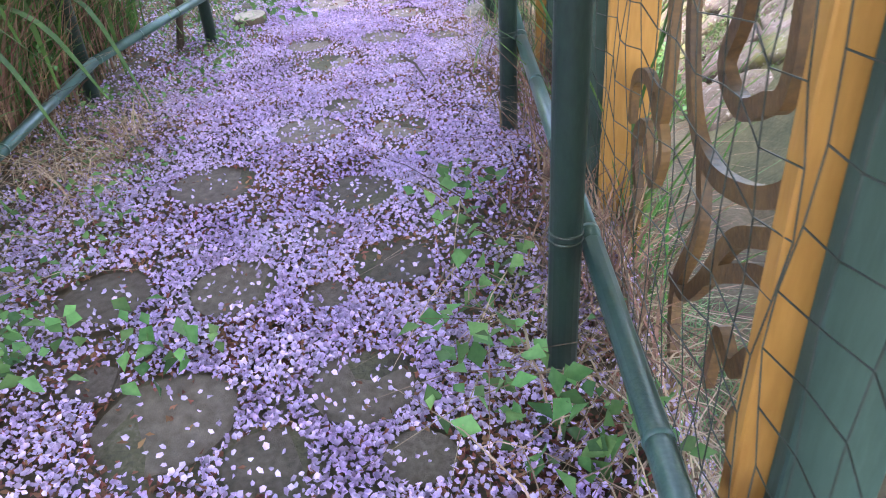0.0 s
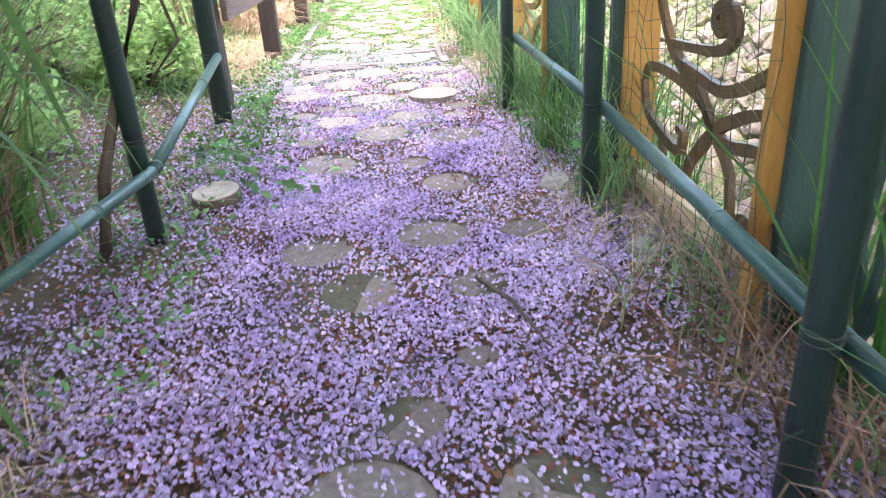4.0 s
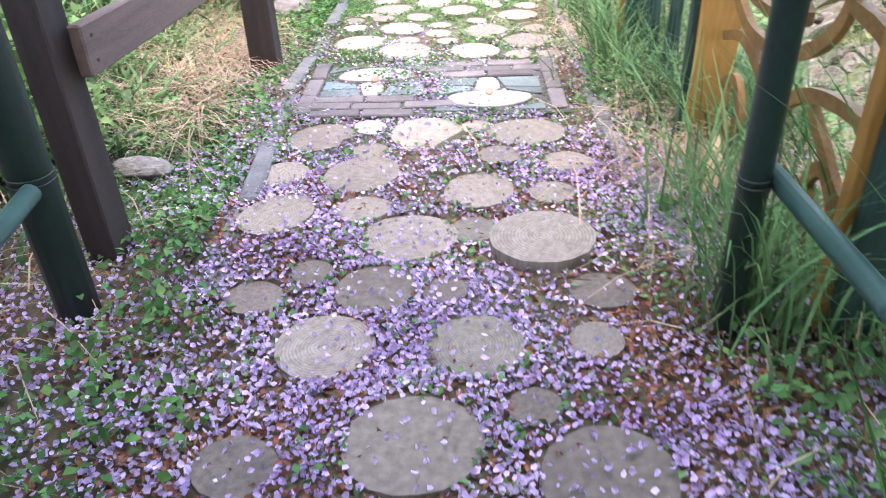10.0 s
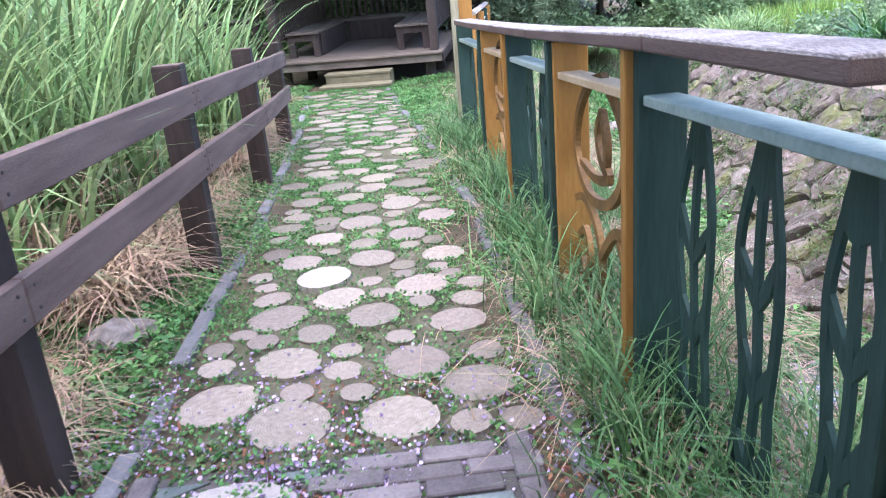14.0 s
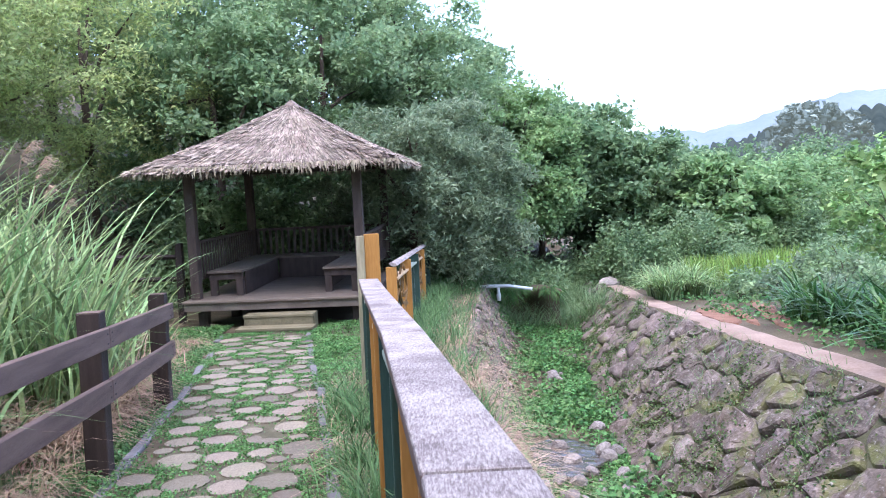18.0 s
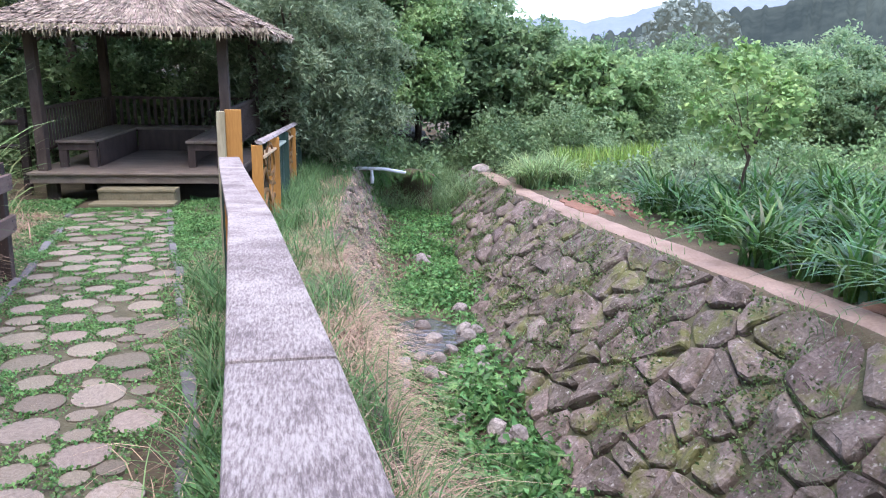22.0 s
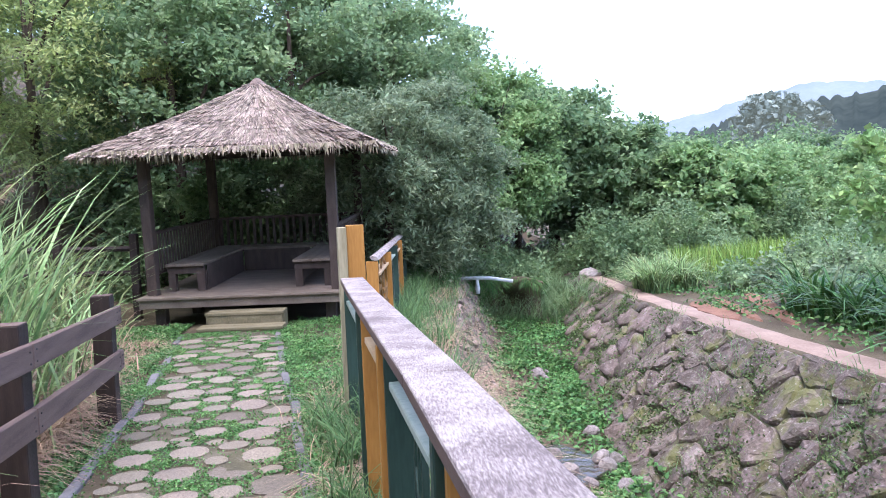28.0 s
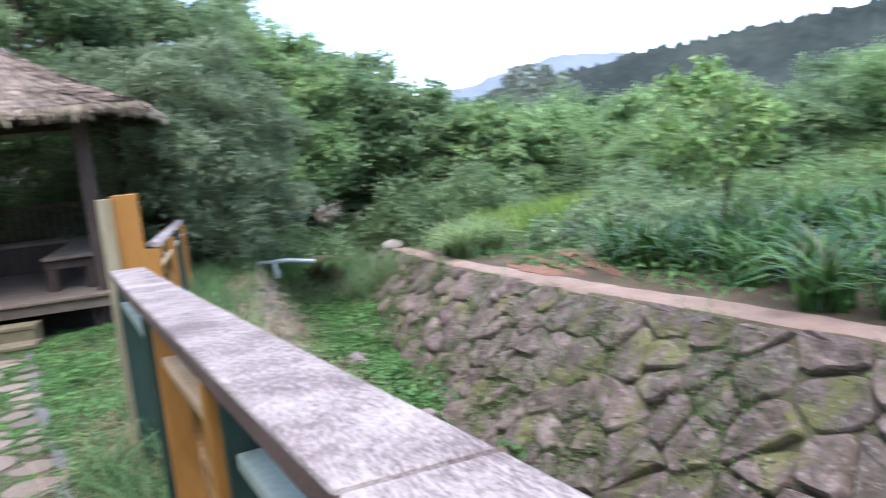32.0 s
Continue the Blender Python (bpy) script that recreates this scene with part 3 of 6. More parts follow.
MIDDLE = [(-0.83, 7.31, 0.16), (-0.37, 7.30, 0.17), (-0.62, 7.67, 0.14), (-1.10, 7.76, 0.16), (-0.90, 8.20, 0.17), (-1.38, 8.15, 0.15), (-1.34, 7.41, 0.14),
          (-1.44, 7.78, 0.11), (-0.46, 8.22, 0.16), (-1.18, 8.28, 0.08), (-0.56, 7.97, 0.09), (-1.54, 9.59, 0.16), (-1.22, 9.41, 0.16), (-0.81, 9.41, 0.15),
          (-0.55, 9.36, 0.08), (-0.37, 9.36, 0.08), (-1.24, 9.65, 0.07), (-0.99, 9.61, 0.07), (-0.52, 9.63, 0.14), (-1.33, 9.90, 0.14), (-0.77, 9.83, 0.14),
          (-1.63, 9.87, 0.08), (-1.09, 9.99, 0.07), (-1.08, 9.81, 0.08), (-0.48, 9.90, 0.08), (-1.26, 10.17, 0.10), (-1.01, 10.33, 0.14), (-0.60, 10.22, 0.13),
          (-1.49, 10.39, 0.15), (-0.86, 10.09, 0.07)]
BEYOND = [(-0.79, 10.67, 0.14), (-0.78, 10.45, 0.07), (-1.34, 10.86, 0.15), (-0.53, 10.68, 0.08), (-0.55, 10.47, 0.09), (-1.11, 11.16, 0.14), (-0.69, 11.17, 0.13),
          (-1.53, 11.16, 0.13), (-0.93, 11.57, 0.14), (-1.27, 11.91, 0.15), (-1.46, 11.58, 0.13), (-0.75, 11.92, 0.14), (-1.03, 12.32, 0.15)]
SMALL = [(-1.03, 7.48, 0.10), (-0.88, 6.99, 0.13), (-0.66, 7.0, 0.07), (-0.61, 7.39, 0.085), (-0.18, 7.05, 0.10), (-0.34, 7.67, 0.09), (-0.37, 6.51, 0.07), (-1.25, 6.92, 0.09), (-1.1, 7.06, 0.07),
         (-1.12, 8.01, 0.085), (-0.69, 8.29, 0.07), (-0.28, 7.94, 0.10), (-1.68, 10.05, 0.07), (-1.61, 9.78, 0.06), (-1.65, 10.82, 0.07), (-1.08, 10.78, 0.07), (-0.9, 10.87, 0.06), (-0.64, 10.83, 0.07)]
placed = []


def lay_disc(x, y, r, me, lift=0.03, tilt=1.5):
    rr = random.Random(int(x * 1000) + int(y * 77))
    o = share("log_disc", me, pose(x, y, land(x, y) + lift, rr.uniform(-tilt, tilt), rr.uniform(-tilt, tilt), rr.uniform(0, 360)) @ Matrix.Diagonal((r, r * rr.uniform(0.95, 1.05), 1, 1)), pavement)
    placed.append((x, y, r))
    return o


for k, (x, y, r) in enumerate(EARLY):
    # Disc colour goes from dark to mid brown to the usual along y.
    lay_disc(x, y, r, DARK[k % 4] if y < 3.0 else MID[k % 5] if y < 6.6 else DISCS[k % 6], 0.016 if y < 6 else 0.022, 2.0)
for k, (x, y, r) in enumerate(MIDDLE):
    lay_disc(x, y, r, PALE if k == 9 else DISCS[k % 6], 0.055 if k == 1 else 0.024)
for k, (x, y, r) in enumerate(BEYOND):
    lay_disc(x, y, r, PALE if k == 2 else DISCS[k % 6], 0.04 if k == 2 else 0.024)
for k, (x, y, r) in enumerate(SMALL):
    if all((x - a) ** 2 + (y - b) ** 2 > (0.8 * (r + c)) ** 2 for a, b, c in placed):
        lay_disc(x, y, r, DISCS[k % 6] if y > 7.2 else MID[k % 5], 0.020)
MOS = (-0.96, 8.80)
rr = random.Random(5)
for size, tries in ((0.15, 700), (0.115, 800), (0.075, 2400)):
    for _ in range(tries):
        y = rr.uniform(9.45, 19.3)
        x = float(path_x(y)) + rr.uniform(-0.56, 0.56)
        r = size * rr.uniform(0.88, 1.12)
        if all((x - a) ** 2 + (y - b) ** 2 > (r + c + 0.004) ** 2 for a, b, c in placed):
            lay_disc(x, y, r, (FAR if y > 11 else DISCS)[rr.randrange(6)], 0.022 + rr.uniform(-0.005, 0.006))

# kerb stones along both edges
kerb_bm = box(-0.042, 0.042, -0.29, 0.29, -0.08, 0.02, 0.012)
kerb_me = bpy.data.meshes.new("kerb_stone")
kerb_bm.to_mesh(kerb_me)
kerb_bm.free()
kerb_me.materials.append(M_KERB)
def kerb_off(y, side):
    return -0.74 + 0 * y if side < 0 else np.interp(y, [7, 12, 15, 17, 20], [0.82, 0.78, 0.68, 0.58, 0.62])


for side, sgn, y0 in (("kerb_left", -1, 6.9), ("kerb_right", 1, 7.2)):
    kerb = None
    y = y0
    while y < 19.4:
        x = float(path_x(y + 0.3) + kerb_off(y + 0.3, sgn))
        if side == "kerb_right" and 9.3 < y < 9.6:
            y += 0.6
            continue
        ang = math.degrees(math.atan2(-float(path_x(y + 0.6) + kerb_off(y + 0.6, sgn) - path_x(y) - kerb_off(y, sgn)), 0.6))
        if kerb is None:
            kerb = ribbon(side, lambda v: path_x(v) + kerb_off(v, sgn) - 0.03, lambda v: path_x(v) + kerb_off(v, sgn) + 0.03, y0, 19.7, 0.004, M_SOIL, "line of low grey kerb stones beside the path", "kerb", rag=0.0)
        share("kerb_stone", kerb_me, pose(x + rr.uniform(-0.015, 0.015), y + 0.3, land(x, y) + 0.006 + rr.uniform(-0.010, 0.010), rr.uniform(-1.5, 1.5), rr.uniform(-2, 2), ang + rr.uniform(-2, 2)), kerb)
        y += 0.6

# ---- flower mosaic in the path ----
mos = empty("mosaic_panel", pose(MOS[0], MOS[1] - 0.01, 0.0, 0, 0, 6.5) @ Matrix.Diagonal((0.93, 0.94, 1, 1)), "slate panels with white calla flowers, framed by grey bricks", "mosaic")
part("mortar_bed", box(-0.73, 0.71, -0.42, 0.42, -0.05, 0.024, 0.0), M_GROUT, mos)
b_me = bpy.data.meshes.new("brick")
brick_bm = box(-0.13, 0.13, -0.042, 0.042, -0.02, 0.04, 0.006)
brick_bm.to_mesh(b_me)
brick_bm.free()
b_me.materials.append(M_BRICK)


def brick(x, y, turn=0):
    share("brick", b_me, pose(x + rr.uniform(-0.004, 0.004), y + rr.uniform(-0.004, 0.004), rr.uniform(-0.004, 0.003), rr.uniform(-1, 1), rr.uniform(-1, 1), turn + rr.uniform(-1.2, 1.2)), mos)


for z in range(3):
    for k in range(2 + (z == 1)):
        brick(0.16 + 0.272 * k - 0.12 * (z == 1), 0.165 + 0.092 * z)
        brick(-0.50 + 0.272 * k - 0.06 * (z == 1), -0.19 - 0.092 * z)
for k in range(3):
    brick(-0.675, -0.25 + 0.272 * k, 90)
    brick(0.655, -0.25 + 0.272 * k, 90)


def flower_panel(cx, cy, flip):
    """A panel: a fan-shaped flower with a spadix on a slate ground, cut as pieces with dark joints between them."""
    def at(pts):
        return [(cx + x * 1.04, cy + 1.25 * (-y if flip else y)) for x, y in (pts if not flip else pts[::-1])]
    fan = [(0.215 * math.cos(a), 0.05 + 0.12 * math.sin(a) * (1.0 if math.sin(a) > 0 else 0.55)) for a in [k * math.tau / 18 for k in range(18)]]
    stem = [(-0.03, -0.02), (-0.075, -0.045), (-0.06, -0.12), (-0.04, -0.19), (0.03, -0.195), (0.055, -0.13), (0.06, -0.05), (0.03, -0.02)]
    heart = [(0.022 * math.cos(k * math.tau / 10), 0.0 + 0.04 * math.sin(k * math.tau / 10)) for k in range(10)]
    slabs = [([(-0.27, 0.12), (-0.10, 0.195), (-0.27, 0.195)], M_SLATE), ([(0.27, 0.12), (0.27, 0.195), (0.10, 0.195)], M_SLATE),
             ([(-0.27, -0.195), (-0.055, -0.195), (-0.085, -0.10), (-0.27, -0.115)], M_SLATE),
             ([(0.27, -0.195), (0.27, -0.06), (0.085, -0.08), (0.05, -0.195)], M_SLATE),
             ([(-0.27, -0.105), (-0.095, -0.09), (-0.10, -0.045), (-0.25, 0.0), (-0.27, 0.0)], M_SLATE_BLUE),
             ([(0.27, -0.05), (0.27, 0.015), (0.25, 0.02), (0.09, -0.045), (0.085, -0.07)], M_SLATE)]
    for pts, m in slabs:
        part("slate_piece", prism(at(pts), 0.0, 0.034, 0.003), m, mos)
    part("flower_piece", prism(at(fan), 0.0, 0.038, 0.004), M_LILY, mos, "white stone flower")
    part("stalk_piece", prism(at(stem), 0.0, 0.036, 0.004), M_LILY, mos)
    part("heart_piece", prism(at(heart), 0.03, 0.044, 0.003), M_LILY_HEART, mos, "orange stone flower heart")


flower_panel(-0.335, 0.115, False)
flower_panel(0.305, -0.135, True)


# ---- green pole railing on both sides of the first stretch ----
def pole(x, y, h, lean=0.0, r=0.04):
    m = empty("pole", pose(x, y, float(land(x, y)), 0, lean, 0), "dark green painted round metal pole set in the ground", "pole", "green poles beside the path")
    shaft = part("shaft", tube([(0, 0, -0.2), (0, 0, h * 0.5), (0, 0, h)], r, 14), M_POLE, m)
    for z in (0.455, 0.475):
        part("wire_tie", tube([(0, 0, z), (0, 0, z + 0.006)], r + 0.003, 14), M_WIRE, shaft)
    return m


for x, y in ((1.0, -0.4), (0.775, 1.56), (0.59, 3.28), (0.42, 5.13), (0.15, 6.90)):
    pole(x, y, 2.6)
for x, y in ((-1.75, 3.77), (-1.50, 4.92)):
    pole(x, y, 2.6)
pole(-1.76, 6.80, 2.6, 0, 0.062)


def pipe(pts):
    a = empty("pipe_rail", pose(pts[0][0], pts[0][1], 0), "glossy green painted pipe rail tied to the poles", "pipe rail", "green pipe rails")
    o = Vector((pts[0][0], pts[0][1], 0))
    for p, q in zip(pts, pts[1:]):
        p, q = Vector(p) - o, Vector(q) - o
        part("pipe", tube([p, p.lerp(q, 0.5), q], 0.027, 12), M_PIPE, a)
        for t in (0.03, 0.35, 0.68):
            part("joint", tube([p.lerp(q, t - 0.004), p.lerp(q, t - 0.003), p.lerp(q, t + 0.003), p.lerp(q, t + 0.004)], [0.0272, 0.0295, 0.0295, 0.0272], 12), M_PIPE, a)
    return a


pipe([(1.05, -0.4, 0.44), (0.84, 1.57, 0.44), (0.65, 3.28, 0.44), (0.47, 5.13, 0.46), (0.20, 6.95, 0.47)])
pipe([(-1.52, 2.2, 0.15), (-1.68, 3.77, 0.245), (-1.44, 4.9, 0.335), (-1.69, 6.7, 0.48)])


# ---- painted garden fence: boards in pairs, reeds and scrolls between them ----


def frame_at(y0, y1):
    p, q = Vector((float(fence_x(y0)), y0, 0)), Vector((float(fence_x(y1)), y1, 0))
    ang = math.degrees(math.atan2(-(q.x - p.x), q.y - p.y))
    return p, (q - p).length, ang


def curve(pts, n=6):
    """A smooth line through the given points."""
    p = [Vector(q) for q in pts]
    p = [p[0] * 2 - p[1]] + p + [p[-1] * 2 - p[-2]]
    out = []
    for i in range(1, len(p) - 2):
        for k in range(n):
            t = k / n
            out.append(0.5 * (2 * p[i] + (p[i + 1] - p[i - 1]) * t + (2 * p[i - 1] - 5 * p[i] + 4 * p[i + 1] - p[i + 2]) * t * t + (3 * p[i] - p[i - 1] - 3 * p[i + 1] + p[i + 2]) * t ** 3))
    return out + [p[-2]]


def reed_panel(bay, L, tall):
    """Three tall leaf shapes sawn from board: a solid tip, three wavy prongs below it, joined by pointed webs."""
    for k in range(3):
        yc = L * (0.20, 0.49, 0.78)[k]
        w = 0.086 + 0.008 * k

        def prong(z, s):
            f = z / tall
            half = np.interp(f, [0, 0.12, 0.25, 0.38, 0.5, 0.62, 0.75, 0.86, 1.0], [0.75, 0.95, 0.8, 0.62, 0.8, 1.0, 0.98, 0.66, 0.2])
            return yc + s * w * half + 0.010 * math.sin(f * 9 + k)
        for s in (-1, 0, 1):
            zs = [tall * i / 22 for i in range(23)]
            part("reed", strip([(0.02, prong(z, s), z) for z in zs], [0.024 for z in zs], 0.016), M_GREEN, bay)
        for n, f in enumerate((0.16, 0.40, 0.64)):
            for s in (-1, 1):
                up = 0.11 if (n + k + (s > 0)) % 2 else 0.085
                part("web", strip([(0.02, prong(tall * (f - 0.045), 0), tall * (f - 0.045)), (0.02, (prong(tall * f, 0) + prong(tall * (f + up * 0.4), s)) / 2, tall * (f + 0.02)), (0.02, prong(tall * (f + up), s), tall * (f + up))], [0.018, 0.040, 0.014], 0.015), M_GREEN, bay)
        zs = [tall * f for f in (0.86, 0.89, 0.93, 0.97, 1.0)]
        part("tip", strip([(0.02, prong(z, 0), z) for z in zs], [0.03, 0.115, 0.105, 0.085, 0.075], 0.0155), M_GREEN, bay)


# sawn scrolls, as (distance from the further board, height) along each line
VINE = [[(0.24, 1.7), (0.3, 1.35), (0.22, 1.06), (0.18, 0.90), (0.33, 0.72), (0.49, 0.64), (0.67, 0.58), (0.81, 0.48), (0.95, 0.39), (1.0, 0.26), (1.0, 0.0)],
        [(0.04, 0.51), (0.12, 0.58), (0.35, 0.60), (0.57, 0.585), (0.71, 0.55), (0.81, 0.48)],
        [(0.33, 0.72), (0.6, 0.74), (0.81, 0.77), (0.91, 0.84), (0.87, 0.91), (0.77, 0.91), (0.74, 0.86), (0.81, 0.83), (0.81, 0.92), (0.81, 1.0)],
        [(0.45, 0.66), (0.65, 0.645), (0.88, 0.64), (1.13, 0.74), (1.38, 0.9)],
        [(0.04, 0.51), (0.10, 0.38), (0.33, 0.32), (0.5, 0.31), (0.54, 0.38), (0.48, 0.40)],
        [(0.5, 0.0), (0.57, 0.17), (0.64, 0.31), (0.82, 0.48), (0.99, 0.57), (1.16, 0.63), (1.4, 0.66)],
        [(0.81, 0.47), (0.98, 0.47), (1.2, 0.51), (1.42, 0.46)],
        [(0.7, 1.7), (0.86, 1.25), (0.96, 1.04), (1.06, 1.03), (1.2, 1.12), (1.4, 1.3)],
        [(1.0, 0.2), (1.15, 0.26), (1.28, 0.18), (1.22, 0.08), (1.12, 0.12)], [(0.3, 0.32), (0.34, 0.16), (0.28, 0.0)]]
HOOK = [[(0.8, 1.65), (0.87, 1.2), (0.84, 1.0), (0.78, 0.87), (0.89, 0.82), (1.0, 0.87), (1.08, 0.95), (1.06, 1.3), (1.14, 1.65)],
        [(0.45, 1.6), (0.52, 1.2), (0.53, 0.92), (0.63, 0.70), (0.79, 0.63), (1.02, 0.69), (1.18, 0.80), (1.28, 0.96), (1.32, 1.2), (1.36, 1.6)],
        [(1.21, 0.82), (1.16, 0.69), (0.97, 0.56), (0.84, 0.36), (0.73, 0.24), (0.62, 0.22)], [(1.21, 0.82), (1.27, 0.72), (1.25, 0.62), (1.11, 0.57), (0.94, 0.45), (0.84, 0.36)],
        [(0.72, 0.64), (0.77, 0.46), (0.66, 0.21), (0.7, 0.0)], [(0.04, 0.42), (0.06, 0.57), (0.22, 0.63), (0.36, 0.56), (0.40, 0.75), (0.36, 1.0), (0.3, 1.5)],
        [(0.95, 0.14), (0.98, 0.32), (1.07, 0.30), (1.15, 0.40), (1.2, 0.33), (1.12, 0.18), (1.22, 0.08), (1.38, 0.1)], [(0.08, 0.0), (0.2, 0.2), (0.12, 0.38), (0.22, 0.48), (0.34, 0.36), (0.42, 0.5), (0.3, 0.62)],
        [(1.26, 0.62), (1.33, 0.5), (1.4, 0.44)]]
LOOP = [[(0.52, 1.10), (0.30, 1.04), (0.10, 0.88), (0.06, 0.70), (0.26, 0.56), (0.56, 0.58), (0.76, 0.70), (0.82, 0.86), (0.74, 0.98), (0.52, 1.10)],
        [(0.51, 0.96), (0.44, 0.86), (0.50, 0.76), (0.60, 0.70), (0.40, 0.66), (0.16, 0.68)], [(0.51, 0.96), (0.57, 0.84), (0.56, 0.72)],
        [(0.04, 0.48), (0.22, 0.52), (0.42, 0.42), (0.48, 0.26), (0.42, 0.0)], [(1.14, 0.50), (0.92, 0.54), (0.70, 0.50), (0.56, 0.40), (0.46, 0.30)],
        [(1.14, 0.30), (0.98, 0.30), (0.84, 0.40), (0.74, 0.48)], [(0.80, 0.0), (0.86, 0.16), (0.80, 0.26), (0.88, 0.34), (0.98, 0.22), (0.94, 0.12)],
        [(0.08, 0.30), (0.20, 0.36), (0.28, 0.24), (0.20, 0.14), (0.12, 0.20)], [(0.14, 0.0), (0.22, 0.14)], [(0.82, 0.86), (0.96, 0.92), (1.08, 1.08)], [(0.82, 0.80), (1.0, 0.76), (1.15, 0.64)]]


def scroll_panel(bay, L, tall, lines):
    reach = max(d for line in lines for d, z in line)
    for line in lines:
        pts = curve([(0.02, L - 0.03 - d * (L - 0.07) / reach, z) for d, z in line])
        n = len(pts)
        # Scrolls of the tall first bays take the ochre with painted shade.
        part("scroll", strip(pts, [0.046 * (0.62 + 0.38 * math.sin(math.pi * min(1, (i + 2) / (n + 2)))) for i in range(n)], 0.026), M_SCROLL if lines is LOOP else M_SCROLL_SHADED, bay)


def net(bay, L, tall, cord):
    """A knotted net of square meshes that hangs, a little slack, on the path side of the boards."""
    s = 0.105

    def at(i, j):
        y, z = i * s, 0.03 + j * s
        return (-0.128 + 0.010 * math.sin(i * 1.7 + j), y + 0.014 * math.sin(j * 1.3 + i * 0.4), z - 0.018 * math.sin(i * 2.1) - 0.10 * y * 0.3)
    ni, nj = int(L / s) + 1, int(tall / s) + 1
    bm = bmesh.new()
    for i in range(ni):
        strip([at(i, j) for j in range(nj)], cord, cord, bm=bm)
    for j in range(nj):
        strip([at(i, j) for i in range(ni)], cord, cord, axis=(1, 0, 0.01), bm=bm)
    part("net", bm, M_WIRE, bay, "dark knotted garden net")


def fence_bay(y0, y1, green, low=True, netted=False, top=0.0):
    p, L, ang = frame_at(y0, y1)
    label = "dark green garden fence bay with cut-out reed shapes" if green else "orange garden fence bay with sawn scroll shapes"
    bay = empty("fence_bay", pose(p.x, p.y, 0, 0, 0, ang), label, "fence", "painted garden fence bays")
    paint = M_GREEN if green else M_ORANGE
    a, b = (top, top) if top else (rail_h(y0) - 0.052, rail_h(y1) - 0.052)
    part("post_board", box(-0.093 if low else -0.122, 0.038, 0.004, 0.05, -0.12, a, 0.004), paint, bay)
    part("post_board", box(-0.07, 0.09, L - 0.042, L - 0.002, -0.12, b, 0.004), paint, bay)
    lo = min(a, b) - 0.15
    if low:
        bm = box(-0.055, 0.055, 0.045, L - 0.045, -0.016, 0.016, 0.004)
        for v in bm.verts:
            v.co.z += a - 0.15 + (b - a) * v.co.y / L
        part("lower_rail", bm, M_GREEN_PALE if green else M_TAN, bay, "weathered pale lower rail")
    if green:
        reed_panel(bay, L, lo - 0.012 if low else top)
    else:
        scroll_panel(bay, L, top, LOOP if low else HOOK if y0 < 2 else VINE)
    if netted:
        net(bay, L, top, 0.0021)


YB = [-0.5, 0.90, 2.45, 4.0, 5.5, 6.9, 8.2, 9.4, 10.6, 11.9, 13.05, 14.9]
for k, (a, b) in enumerate(zip(YB, YB[1:])):
    fence_bay(a, b, k % 2 == 0, a > 6.5, k in (0, 1, 3), 0.0 if a > 6.5 else 1.75)

rail = empty("handrail", pose(0, 0, 0), "broad weathered grey wooden handrail with peeling paint on the fence", "handrail")
YR = [8.22, 9.2, 11.1, 12.4, 13.7, 14.8]
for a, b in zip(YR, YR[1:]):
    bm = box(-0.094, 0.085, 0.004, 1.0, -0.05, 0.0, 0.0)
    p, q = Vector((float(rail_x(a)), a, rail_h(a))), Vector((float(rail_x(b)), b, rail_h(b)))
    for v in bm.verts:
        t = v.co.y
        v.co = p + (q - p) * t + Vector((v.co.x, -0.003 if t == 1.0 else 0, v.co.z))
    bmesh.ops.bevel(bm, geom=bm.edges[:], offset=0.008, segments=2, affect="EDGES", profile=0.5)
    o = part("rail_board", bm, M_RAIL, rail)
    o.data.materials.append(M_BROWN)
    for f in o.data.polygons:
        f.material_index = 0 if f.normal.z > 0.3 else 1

endpost = empty("end_post", pose(-0.50, 15.0, 0, 0, 0, 8), "tall orange fence post with a pale weathered side", "post")
part("orange_board", box(-0.01, 0.13, -0.03, 0.03, -0.1, 1.585, 0.004), M_ORANGE, endpost)
part("pale_board", box(-0.085, -0.012, -0.06, 0.05, -0.1, 1.57, 0.004), M_CREAM, endpost, "pale weathered cream board")


# ---- brown post-and-rail fence ----
BP = [(-1.84, 7.14), (-1.96, 9.10), (-2.09, 11.17), (-2.27, 13.20), (-2.54, 15.25)]
fence = empty("rail_fence", pose(0, 0, 0), "brown stained wooden post and rail fence beside the path", "fence")
for k, (x, y) in enumerate(BP):
    w = 0.05 if k == 0 else 0.075
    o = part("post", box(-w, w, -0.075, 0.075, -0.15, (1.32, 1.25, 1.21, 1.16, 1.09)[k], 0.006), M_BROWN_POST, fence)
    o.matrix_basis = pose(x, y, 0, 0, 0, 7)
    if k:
        # Lighter cap: the top lacks the shade painted into the post's sides.
        cap = part("post_top", box(-w + 0.002, w - 0.002, -0.073, 0.073, 0.0, 0.004, 0.0), M_BROWN, fence, "post top without the painted shade of the sides")
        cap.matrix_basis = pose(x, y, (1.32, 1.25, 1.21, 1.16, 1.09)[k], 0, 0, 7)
UP, LOW = (1.14, 1.12, 1.10, 1.05, 0.99), (0.79, 0.77, 0.75, 0.69, 0.62)
